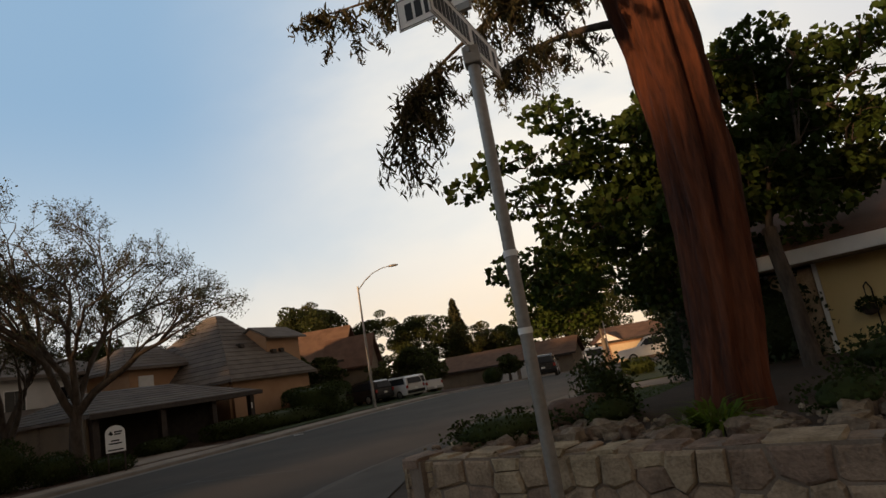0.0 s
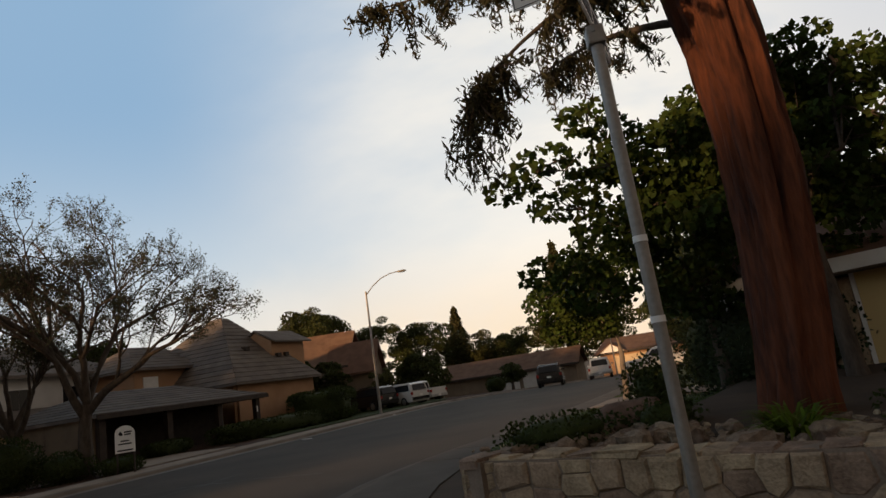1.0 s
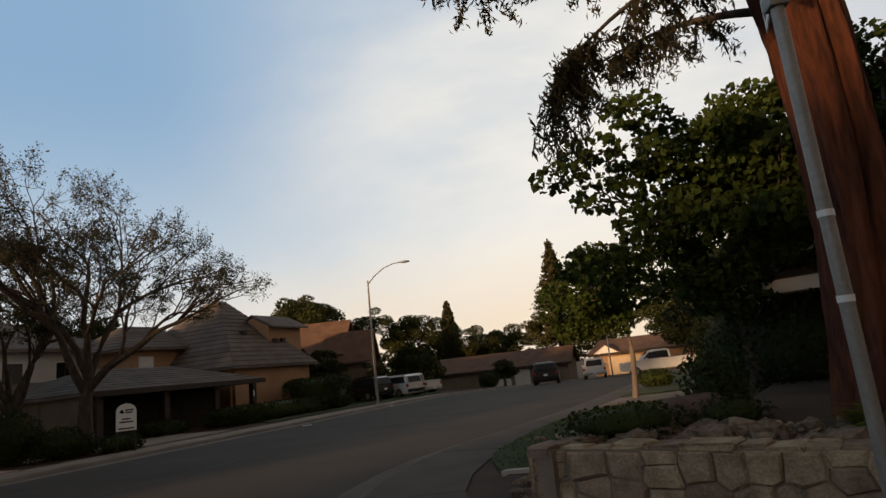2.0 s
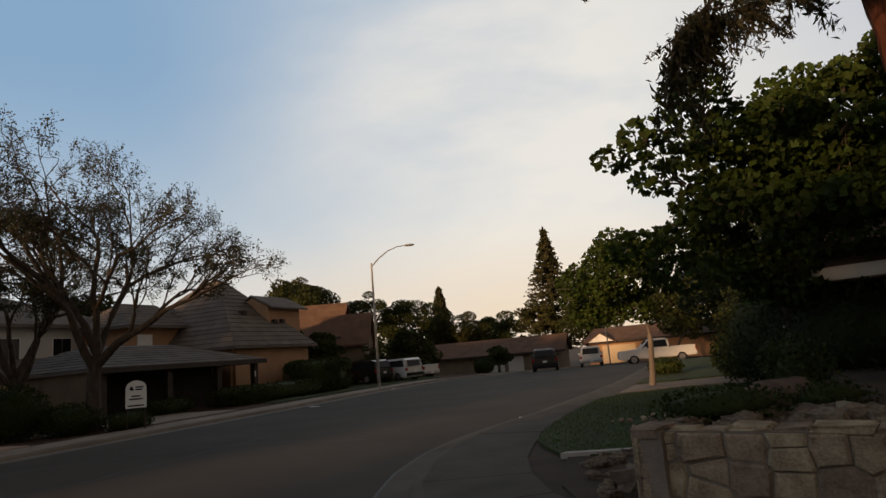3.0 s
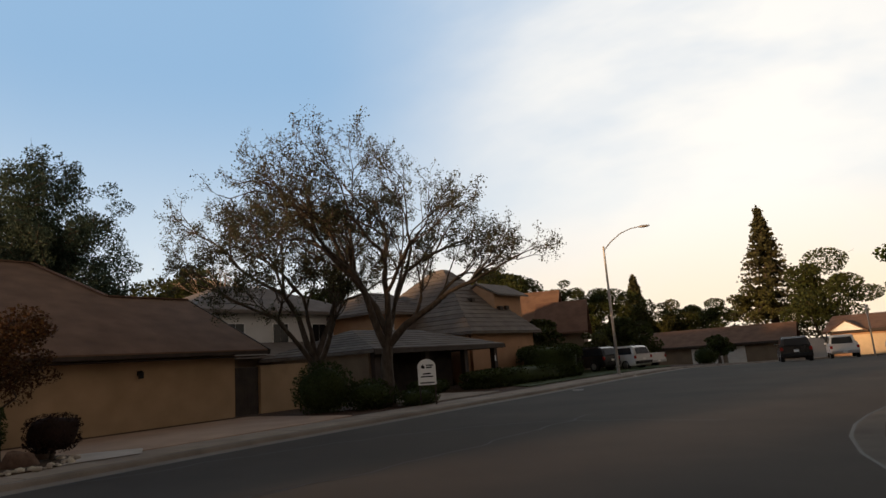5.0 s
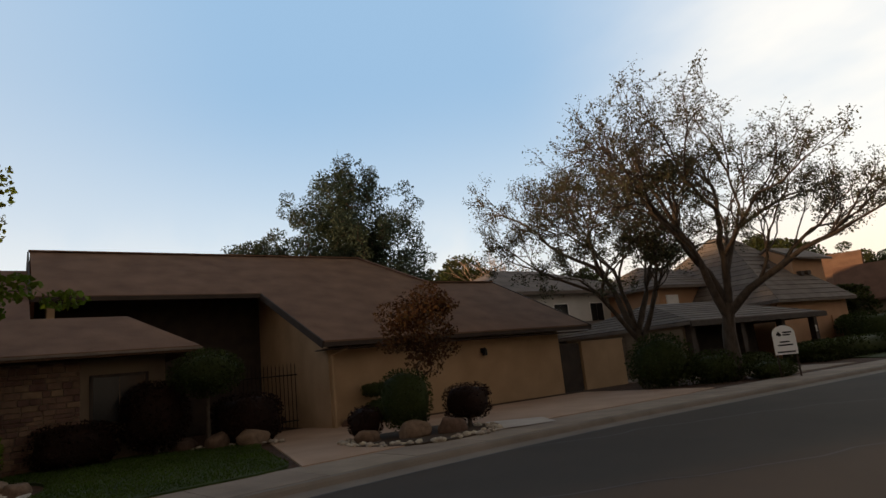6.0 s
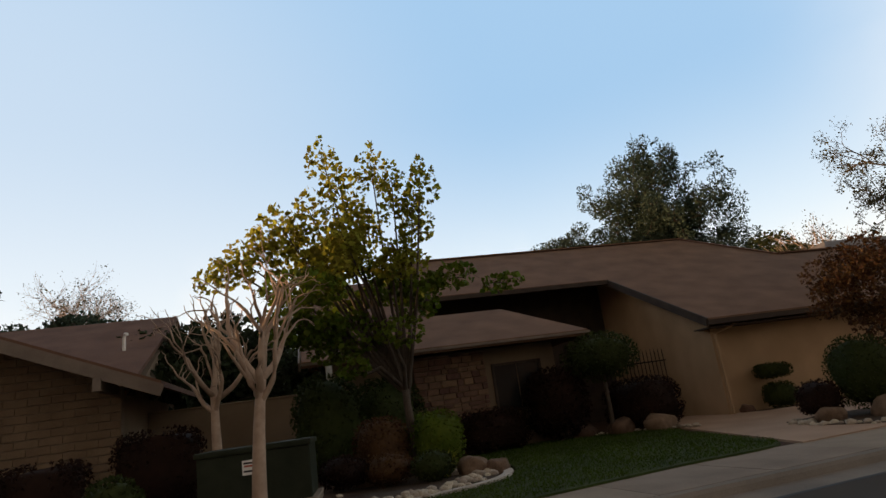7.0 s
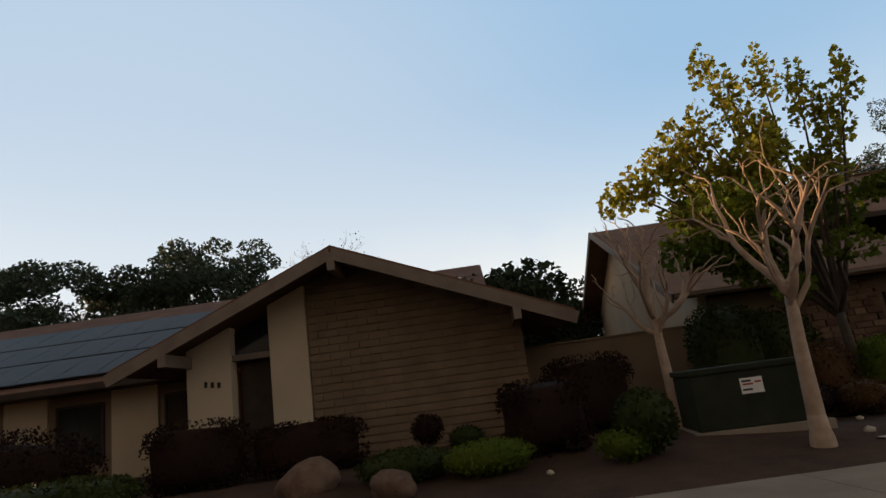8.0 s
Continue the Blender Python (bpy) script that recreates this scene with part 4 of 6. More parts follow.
for q in ([(-3.9, 0, 5.55), (10, 0, 5.55), (5, 5.2, 7.75), (1, 5.2, 7.75)], [(10, 0, 5.55), (10, 10.5, 5.55), (5, 5.3, 7.75), (5, 5.2, 7.75)], [(-3.9, 10.5, 5.55), (-3.9, 0, 5.55), (1, 5.2, 7.75), (1, 5.3, 7.75)], [(10, 10.5, 5.55), (-3.9, 10.5, 5.55), (1, 5.3, 7.75), (5, 5.3, 7.75)]):
    part("roof", roof_slab(q, 0.2), M_TILE, hw, "dark grey hip roof")
for x in (-1.5, 1.8, 5.0):
    window_unit(hw, x, x + 1.3, 0.6, 3.4, 4.8)
part("lower_roof", roof_slab([(-3.5, -2.8, 2.7), (9.5, -2.8, 2.7), (9.5, 0.6, 3.6), (-3.5, 0.6, 3.6)], 0.15), M_TILE, hw)
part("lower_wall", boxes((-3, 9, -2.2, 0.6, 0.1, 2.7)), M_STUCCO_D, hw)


def far_house(m, label, w, d, eave, ridge, wall, roof, doors=(), category="house"):
    """A plain low house: gable roof along its front, garage doors set into it."""
    t = thing("far_house", label, category, m)
    part("wall", boxes((0, w, 0, d, -0.5, eave)), wall, t)
    mid = d / 2
    part("roof", roof_slab([(-0.5, -0.6, eave - 0.05), (w + 0.5, -0.6, eave - 0.05), (w + 0.5, mid, ridge), (-0.5, mid, ridge)], 0.18), roof, t)
    part("roof", roof_slab([(-0.5, mid, ridge - 0.005), (w + 0.5, mid, ridge - 0.005), (w + 0.5, d + 0.6, eave - 0.05), (-0.5, d + 0.6, eave - 0.05)], 0.18), roof, t)
    for x in (0.0, w):
        part("gable_wall", wall_prism([(x, 0, eave), (x, d, eave), (x, mid, ridge - 0.2)], (0.12 if x == 0 else -0.12, 0, 0)), wall, t)
    part("fascia", boxes((-0.5, w + 0.5, -0.68, -0.6, eave - 0.25, eave - 0.02)), M_WHITE if wall is M_YELLOW else M_TRIM, t)
    for a, b, z, mat in doors:
        dr = part("garage_door", boxes((a, b, -0.05, 0.0, -0.4, z)), mat, t, "panelled garage door")
        for k in range(4):
            zz = -0.35 + k * (z + 0.35) / 4
            part("door_panel", boxes((a + 0.05, b - 0.05, -0.075, -0.05, zz + 0.03, zz + (z + 0.35) / 4 - 0.03), bevel=0.01), mat, dr)
    return t


hn = far_house(frame_at(-29.5, 52.6, 0.985, 0.10, gz(56)), "brown two-storey house with two stepped gables", 11, 8, 4.4, 7.7, M_STUCCO_D, M_SHINGLE)
part("front_wing", boxes((8.6, 13.6, -0.8, 4.2, -0.4, 3.9)), M_STUCCO_D, hn, "lower brown stucco wing")
part("wing_gable", wall_prism([(13.6, -0.8, 3.9), (13.6, 4.2, 3.9), (13.6, 1.7, 6.2)], (-2.4, 0, 0)), M_STUCCO_D, hn)
part("wing_roof", roof_slab([(9.5, -1.3, 3.6), (14.0, -1.3, 3.6), (14.0, 1.7, 6.4), (9.5, 1.7, 6.4)], 0.16), M_SHINGLE, hn)
part("wing_roof", roof_slab([(9.5, 1.7, 6.395), (14.0, 1.7, 6.395), (14.0, 4.7, 3.6), (9.5, 4.7, 3.6)], 0.16), M_SHINGLE, hn)
far_house(frame_at(-14.8, 80.5, 0.985, -0.17, gz(81)), "low dark-roofed house with two white garage doors", 17, 9, 2.35, 4.3, M_STUCCO_D, M_SHINGLE,
          [(6.6, 9.9, 1.95, M_DOOR), (10.4, 12.3, 1.95, M_DOOR)])
hb = far_house(frame_at(4.4, 70.5, 0.93, -0.36, gz(70)), "low house with a glowing cream garage front in the last sun", 17, 10, 2.5, 4.0, M_PEACH, M_SHINGLE, [(1.5, 5.0, 2.0, M_GARDOOR)])
part("gable", wall_prism([(0.2, -0.9, 2.45), (3.0, -0.9, 2.45), (1.6, -0.9, 3.3)], (0, 3.5, 0)), M_WHITE, hb, "white trimmed front gable")
part("gable_roof", roof_slab([(-0.1, -1.1, 2.35), (1.6, -1.1, 3.42), (1.6, 4, 3.42), (-0.1, 4, 2.35)], 0.1), M_SHINGLE, hb)
part("gable_roof", roof_slab([(3.3, -1.1, 2.35), (1.6, -1.1, 3.425), (1.6, 4, 3.425), (3.3, 4, 2.35)], 0.1), M_SHINGLE, hb)

# --- yellow corner house on the raised yard
FY = frame_at(4.4, 13.3, 0.80, -0.60, -0.24)
hy = thing("yellow_house", "yellow stucco corner house with white fascia", "house", FY)
part("wall", boxes((0.0, 9.0, 0.0, 7.0, 0.3, 2.72)), M_YELLOW, hy, "yellow stucco wall")
part("stone_pier", boxes((-0.75, -0.02, -0.04, 0.5, 0.3, 2.6), bevel=0.03), M_STONE, hy, "grey fieldstone pier at the corner")
part("side_wall", boxes((-3.0, -0.8, 1.5, 7.0, 0.3, 2.7)), M_WHITEWALL, hy)
part("roof", roof_slab([(-2.2, -0.75, 2.92), (9.6, -0.75, 2.92), (9.6, 3.6, 4.3), (-2.2, 3.6, 4.3)], 0.12), M_SHINGLE, hy, "brown low-pitched roof")
part("roof", roof_slab([(-2.2, 3.6, 4.29), (9.6, 3.6, 4.29), (9.6, 7.6, 2.9), (-2.2, 7.6, 2.9)], 0.12), M_SHINGLE, hy)
part("fascia", boxes((-2.2, 9.6, -0.80, -0.75, 2.66, 2.90), bevel=0.01), M_WHITE, hy, "white painted fascia board")
part("fascia", boxes((-2.26, -2.2, -0.80, 7.6, 2.66, 2.90), bevel=0.01), M_WHITE, hy, "white painted fascia board")
part("soffit", boxes((-2.2, 9.6, -0.75, 0.0, 2.64, 2.68)), M_TRIM_T, hy)
part("corner_trim", boxes((0.0, 0.07, -0.03, 0.0, 0.3, 2.64)), M_WHITE, hy)
part("base_trim", boxes((0.07, 9.0, -0.02, 0.0, 0.85, 1.0)), M_TRIM_T, hy)
for x in (0.75, 1.15):
    hp = thing("hanging_basket", "hanging flower basket on an iron hook", "flower basket", FY @ pose(x, -0.3, 0), "hanging baskets")
    part("hook", tube(bmesh.new(), [(0.02, 0.30, 1.2), (0.02, 0.28, 2.05), (0.0, 0.15, 2.16), (-0.02, 0.0, 2.1), (-0.02, 0.0, 1.9)], [0.012] * 5, 6), M_IRON, hp)
    part("pot", lumpy(bmesh.new(), (-0.02, 0, 1.72), (0.13, 0.13, 0.1), 0.05), M_TRIM, hp)
    o = new("foliage", leaf_mesh("foliage", clump_points([(-0.02, 0, 1.8, 0.2, 0.2, 0.14)], 9000), 0.06, M_HEDGE))
    o.parent = hp
# ---------------------------------------------------------------- trees and shrubs
class Limbs:
    """Collects tapering limbs into one mesh."""

    def __init__(self):
        self.v, self.f, self.n = [], [], 0
        self.upper = self

    def add(self, pts, radii, sides):
        P = np.array(pts, float)
        d = np.gradient(P, axis=0)
        d /= np.linalg.norm(d, axis=1)[:, None] + 1e-9
        ref = np.where(np.abs(d[:, 2:3]) < 0.9, np.array([[0, 0, 1.0]]), np.array([[1.0, 0, 0]]))
        a = np.cross(d, ref)
        a /= np.linalg.norm(a, axis=1)[:, None] + 1e-9
        b = np.cross(d, a)
        th = np.arange(sides) * 2 * math.pi / sides
        ring = P[:, None] + np.array(radii)[:, None, None] * (np.cos(th)[None, :, None] * a[:, None] + np.sin(th)[None, :, None] * b[:, None])
        self.v.append(ring.reshape(-1, 3))
        m = len(P)
        for i in range(m - 1):
            o = self.n + i * sides
            self.f += [(o + k, o + (k + 1) % sides, o + sides + (k + 1) % sides, o + sides + k) for k in range(sides)]
        self.f.append(tuple(self.n + (m - 1) * sides + k for k in range(sides)))
        self.n += m * sides

    def mesh(self, name, mat):
        me = bpy.data.meshes.new(name)
        me.from_pydata(np.concatenate(self.v).tolist(), [], self.f)
        me.materials.append(mat)
        me.shade_smooth()
        return me


def wander(p, d, length, n, wob, rise, r):
    """A wavering line from p along d."""
    pts = [np.array(p, float)]
    d = np.array(d, float)
    d /= np.linalg.norm(d)
    for _ in range(n):
        d = d + r.normal(size=3) * wob + np.array((0, 0, rise))
        d /= np.linalg.norm(d)
        pts.append(pts[-1] + d * length / n)
    return pts, d


def grow(L, p, d, length, rad, level, last, r, spec, tips):
    """Branches by branches: spec per level = (children, spread, length ratio, wobble, rise)."""
    kids, spread, ratio, wob, rise = spec[min(level, len(spec) - 1)]
    n = 5 if level < 2 else (4 if level < last else 3)
    pts, dend = wander(p, d, length, n, wob, rise, r)
    rad = max(rad, 0.007)
    end = max(rad * (0.62 if level < last else 0.45), 0.0045)
    (L if level == 0 else L.upper).add(pts, np.linspace(rad, end, len(pts)), 10 if level == 0 else (7 if level == 1 else (5 if level == 2 else 3)))
    if level == last:
        tips += pts[1:]
        return
    for k in range(kids):
        f = r.uniform(0.45, 1.0) if level else r.uniform(0.72, 1.0)
        if k == 0:
            f = 1.0
        i = f * (len(pts) - 1)
        lo = min(int(i), len(pts) - 2)
        q = pts[lo] + (pts[lo + 1] - pts[lo]) * (i - lo)
        az = 2 * math.pi * (k + r.uniform(-0.3, 0.3)) / kids + level
        ax = np.cross(dend, (0.3, 0.2, 1.0))
        ax /= np.linalg.norm(ax) + 1e-9
        bx = np.cross(dend, ax)
        s = spread * r.uniform(0.6, 1.25)
        nd = dend * math.cos(s) + (ax * math.cos(az) + bx * math.sin(az)) * math.sin(s)
        grow(L, q, nd, length * ratio * r.uniform(0.75, 1.15), rad * 0.58 * r.uniform(0.75, 1.05), level + 1, last, r, spec, tips)


def branching_tree(name, label, base, trunk_d, trunk_len, rad, last, spec, bark, leaf, leaves, leaf_size, seed, spray=0.25, category="tree", lean=0.0, topbias=0.0, droop=0.0):
    r = np.random.default_rng(seed)
    t = thing(name, label, category, Matrix.Translation(base))
    L, tips = Limbs(), []
    L.upper = Limbs()
    L.add([(0, 0, -0.25), (0, 0, 0.0), (0.0, 0, 0.09), (0.0, 0, 0.25)], [rad * 1.5, rad * 1.35, rad * 1.12, rad * 1.0], 12)
    grow(L, (0, 0, 0.2), trunk_d, trunk_len, rad, 0, last, r, spec, tips)
    for name_, limb in (("trunk", L), ("branch", L.upper)):
        o = new(name_, limb.mesh(name_, bark))
        o.parent = t
    if leaves:
        T = np.array(tips)
        w = np.clip((T[:, 2] - T[:, 2].min()) / np.ptp(T[:, 2]), 0, 1) ** topbias if topbias else np.ones(len(T))
        idx = r.choice(len(T), leaves, p=w / w.sum())
        o = new("crown", leaf_mesh("crown", T[idx] + r.normal(size=(leaves, 3)) * spray, leaf_size, leaf, droop=droop))
        o.parent = t
    return t


def clump_tree(name, label, base, stem, clumps, rad, bark, leaf, per, leaf_size, seed, forks=1, droop=0.0, narrow=0.62, fill=0.6):
    """A trunk whose limbs run to every clump of leaves; clumps are relative to the base."""
    r = np.random.default_rng(seed)
    t = thing(name, label, "tree", Matrix.Translation(base))
    L = Limbs()
    pts, d = wander((0, 0, -0.25), (r.normal() * 0.05, r.normal() * 0.05, 1), stem + 0.25, 6, 0.05, 0.1, r)
    L.add(pts, [rad * 1.5, rad * 1.1, rad, rad * 0.95, rad * 0.9, rad * 0.85, rad * 0.8], 12)
    top = pts[-1]
    joints = [(top, rad * 0.62, top - (0, 0, 0.15))]
    for x, y, z, a, b, c in sorted(clumps, key=lambda q: (q[0] - top[0]) ** 2 + (q[1] - top[1]) ** 2 + (q[2] - top[2]) ** 2):
        e = np.array((x, y, z), float)
        # each limb leaves the nearest joint that already lies on the way in
        src, r0, back = min(joints, key=lambda j: np.linalg.norm(e - j[0]) + 0.35 * np.linalg.norm(j[0] - top))
        gap = np.linalg.norm(e - src)
        m1 = src + (e - src) * 0.4 + np.array((0, 0, 0.10 * gap)) + r.normal(size=3) * 0.07 * gap
        m2 = src + (e - src) * 0.75 + r.normal(size=3) * 0.07 * gap
        r1 = max(r0 * 0.55, rad * 0.06)
        L.add([src, m1, m2, e], [r0 * 0.8, r0 * 0.68, r0 * 0.6, r1], 6)
        joints.append((e, r1, m2))
        for _ in range(3):
            q = e + r.normal(size=3) * (a * 0.5, b * 0.5, c * 0.5)
            L.add([m2, (m2 + q) / 2 + r.normal(size=3) * 0.08, q], [rad * 0.12, rad * 0.08, rad * 0.03], 4)
    o = new("trunk", L.mesh("trunk", bark))
    o.parent = t
    o = new("crown", leaf_mesh("crown", clump_points(clumps, per, fill), leaf_size, leaf, droop=droop, narrow=narrow))
    o.parent = t
    return t


def crown(cx, cy, cz, rx, ry, rz, n, size, seed, flat=0.7, inner=0.35):
    """Clump places over an uneven dome."""
    r = np.random.default_rng(seed)
    out = []
    for _ in range(n):
        d = r.normal(size=3)
        d /= np.linalg.norm(d)
        k = r.uniform(inner, 1.0) ** 0.6 * r.uniform(0.8, 1.12)
        s = size * r.uniform(0.6, 1.35)
        out.append((cx + d[0] * rx * k, cy + d[1] * ry * k, cz + d[2] * rz * k, s * r.uniform(0.8, 1.3), s * r.uniform(0.8, 1.3), s * flat * r.uniform(0.7, 1.2)))
    return out


def shrub(name, label, x, y, z, rx, ry, rz, mat, leaf=0.06, per=1100, flat=0.0, stem=0.0, turn=0.0, category="shrub", group="", ragged=0.08):
    """A clipped or loose shrub: a close skin of leaves over a twiggy core."""
    t = thing(name, label, category, pose(x, y, z, 0, 0, turn), group)
    core = lumpy(bmesh.new(), (0, 0, stem + rz * 0.98), (rx * 0.88, ry * 0.88, rz * 0.88), 0.10, 3, x + y, flat)
    part("core", core, mat, t, smooth=True)
    k = int(per * (rx * ry + rx * rz + ry * rz) * 2.2)
    d = rng.normal(size=(k, 3))
    d /= np.linalg.norm(d, axis=1)[:, None]
    if flat:
        d = np.sign(d) * np.abs(d) ** (1 - flat)
    r = rng.uniform(0.9, 1.0 + ragged, k)[:, None]
    o = new("foliage", leaf_mesh("foliage", d * r * (rx, ry, rz) + (0, 0, stem + rz * 0.98), leaf, mat))
    o.parent = t
    if stem > 0.05:
        part("stem", tube(bmesh.new(), [(0, 0, -0.1), (0.02, 0, stem * 0.5), (0, 0.02, stem + rz * 0.4)], [0.07, 0.055, 0.04], 8), M_BARK, t)
    return t


# two spreading, nearly bare street trees
BARE = [(5, 0.62, 1.40, 0.07, 0.03), (3, 0.42, 0.80, 0.12, 0.03), (4, 0.48, 0.72, 0.15, 0.04), (4, 0.55, 0.62, 0.18, 0.04), (4, 0.6, 0.56, 0.22, 0.03), (4, 0.65, 0.55, 0.25, 0.02)]
branching_tree("bare_tree", "spreading street tree with bare twigs and few leaves", (-17.95, 22.2, 0.12), (0.13, -0.06, 1), 2.46, 0.29, 6, BARE, M_BARK, M_BARELEAF, 30000, 0.08, 25, 0.08)
branching_tree("bare_tree", "leaning forked street tree with thinning olive leaves", (-21.2, 22.9, 0.12), (-0.05, -0.08, 1), 1.93, 0.25, 6, BARE, M_BARK, M_BARELEAF, 36000, 0.085, 28, 0.09)

# maple and its darker neighbour behind the corner wall
mp = crown(2.9, 13.4, 3.7, 2.9, 2.5, 1.4, 70, 0.58, 3, flat=0.5) + crown(3.7, 13.6, 5.3, 2.5, 2.4, 1.6, 52, 0.58, 2, flat=0.45) + crown(1.75, 13.2, 4.9, 1.35, 1.3, 1.4, 22, 0.5, 7, flat=0.4) + [(-1.1, 11.0, 4.4, 0.5, 0.4, 0.22), (-0.5, 11.4, 4.9, 0.55, 0.5, 0.22), (-0.5, 12.6, 3.2, 0.8, 0.7, 0.35), (0.4, 12.0, 5.7, 0.6, 0.6, 0.25), (-0.2, 11.8, 4.2, 0.7, 0.6, 0.28), (0.5, 11.9, 3.7, 0.8, 0.7, 0.35), (0.1, 12.6, 2.7, 0.7, 0.7, 0.35), (0.6, 12.2, 4.9, 0.8, 0.7, 0.3)]
clump_tree("maple_tree", "broad dark green maple with layered leaf sprays", (2.3, 14.4, 0.4), 2.0, [(x - 2.3, y - 14.4, z - 0.4, a, b, c) for x, y, z, a, b, c in mp], 0.17, M_BARK, M_MAPLE, 1000, 0.14, 4, narrow=0.85)
mp2 = crown(6.6, 12.4, 5.4, 2.7, 2.2, 1.5, 46, 0.5, 9, flat=0.5)
clump_tree("maple_tree", "tall dark maple in front of the yellow house", (3.4, 11.6, 0.8), 2.2, [(x - 3.4, y - 11.6, z - 0.8, a, b, c) for x, y, z, a, b, c in mp2], 0.13, M_BARK, M_MAPLE, 400, 0.14, 6, narrow=0.85)
t3 = crown(0.55, 23.0, 3.75, 1.9, 2.0, 1.45, 44, 0.55, 12, flat=0.6)
clump_tree("young_maple", "rounded young maple with a pale trunk", (1.25, 23.2, 0.12), 1.7, [(x - 1.25, y - 23.2, z - 0.12, a, b, c) for x, y, z, a, b, c in t3], 0.10, M_GREYBARK, M_MAPLE, 1000, 0.14, 13, narrow=0.85)
t4 = crown(6.5, 27.0, 4.2, 3.2, 3.2, 3.0, 50, 0.8, 15)
clump_tree("dark_tree", "dense dark evergreen tree on the unlit lawn", (6.5, 27.0, 0.12), 1.2, [(x - 6.5, y - 27, z - 0.12, a, b, c) for x, y, z, a, b, c in t4], 0.2, M_BARK, M_OAK, 500, 0.16, 16)
t5 = crown(5.5, 18.6, 3.6, 2.6, 2.0, 2.4, 40, 0.7, 18)
clump_tree("dark_tree", "dense dark evergreen shrub tree by the driveway", (5.5, 18.6, 0.12), 0.9, [(x - 5.5, y - 18.6, z - 0.12, a, b, c) for x, y, z, a, b, c in t5], 0.15, M_BARK, M_OAK, 500, 0.15, 19)


# the great red-barked conifer in the corner planter
def great_conifer(x, y, z):
    t = thing("redwood_tree", "massive red-barked conifer with drooping foliage", "tree", Matrix.Translation((x, y, z)))
    bm = bmesh.new()
    rings, sides = [], 72
    for i in range(78):
        zz = -0.2 + 11.2 * i / 77
        up_ = max(0.0, zz)
        base = 0.315 + 0.065 * math.exp(-up_ / 0.3) + 0.020 * min(up_, 5.0)
        bow = 0.25 * math.sin(math.pi * min(up_, 5.6) / 5.6) - 0.10 * max(0.0, zz - 5.0)     # trunk bowed to fit its outline in the camera's view
        ring = []
        for k in range(sides):
            a = 2 * math.pi * k / sides
            c_, s_ = math.cos(a), math.sin(a)
            flute = 0.07 * noise.noise((c_ * 2.6, s_ * 2.6, zz * 0.16))
            strand = abs(noise.noise((c_ * 9 + 0.3 * zz, s_ * 9, zz * 0.55)))
            flake = 0.016 * noise.noise((c_ * 16, s_ * 16, zz * 3.2))
            groove = -0.13 * math.exp(-((a - 4.72 - 0.06 * zz) / 0.17) ** 2) * min(1.35, 0.25 + up_ * 0.30)
            rr = base + flute + groove - 0.055 * (1 - strand) ** 6 + flake
            ring.append(bm.verts.new((rr * c_ + bow, rr * s_, zz)))
        rings.append(ring)
    for r, s in zip(rings, rings[1:]):
        for k in range(sides):
            bm.faces.new((r[k], r[(k + 1) % sides], s[(k + 1) % sides], s[k]))
    bm.faces.new(rings[-1])
    part("trunk", bm, M_REDBARK, t, "thick furrowed red-brown trunk", smooth=True)
    L, pts = Limbs(), []
    r = np.random.default_rng(21)
    ends = [((0.0, 0, 5.1), (-1.35, -0.7, 4.7), (-2.55, -1.15, 3.40)), ((-0.1, 0.1, 4.8), (-1.7, -0.3, 5.3), (-3.35, -0.5, 5.0)), ((0, -0.2, 5.0), (-0.7, -0.8, 4.9), (-1.5, -1.0, 4.35)),
            ((0.1, -0.1, 4.9), (1.2, -0.4, 5.3), (2.4, -0.7, 4.9)), ((0.1, 0.2, 5.2), (1.6, 0.6, 5.5), (2.9, 0.6, 5.0)), ((-0.1, 0.2, 4.4), (-0.9, 0.9, 4.9), (-1.7, 1.2, 4.6)),
            ((0, 0, 5.8), (-1.1, -1.2, 6.3), (-2.3, -1.9, 6.0)), ((0, 0, 6.5), (1.0, -1.5, 7.0), (1.9, -2.6, 6.7)), ((0, 0, 7.5), (-1.5, 0.4, 8.0), (-2.8, 0.7, 7.7)), ((0, 0, 8.4), (0.6, 1.3, 9.0), (0.8, 2.6, 8.7)), ((0.0, 0, 5.3), (-0.7, -0.6, 5.1), (-1.6, -1.2, 4.6))]
    for k, (a, b, c) in enumerate(ends):
        a, b, c = np.array(a), np.array(b), np.array(c)
        line = [a * (1 - s) ** 2 + 2 * b * s * (1 - s) + c * s * s for s in np.linspace(0, 1, 9)]
        L.add(line, np.linspace(0.055, 0.008, 9), 7)
        for n_ in range(40 if k == 0 else 26):
            s = r.uniform(0.30, 1.03) if n_ < 26 else r.uniform(0.84, 1.06)
            p = a * (1 - s) ** 2 + 2 * b * s * (1 - s) + c * s * s
            q = p + np.array((r.normal() * 0.22, r.normal() * 0.22, -r.uniform(0.12, 0.62) if n_ < 26 else -r.uniform(0.3, 0.85)))
            L.add([p, (p + q) / 2 + r.normal(size=3) * 0.05, q], [0.012, 0.008, 0.004], 4)
            for u in np.linspace(0.1, 1.05, 90):
                pts.append(p + (q - p) * u + r.normal(size=3) * (0.045, 0.045, 0.04))
    o = new("limb", L.mesh("limb", M_BARK))
    o.parent = t
    o = new("foliage", leaf_mesh("foliage", pts, 0.10, M_NEEDLE, droop=0.75, narrow=0.24))
    o.parent = t


great_conifer(1.28, 8.2, 0.82)

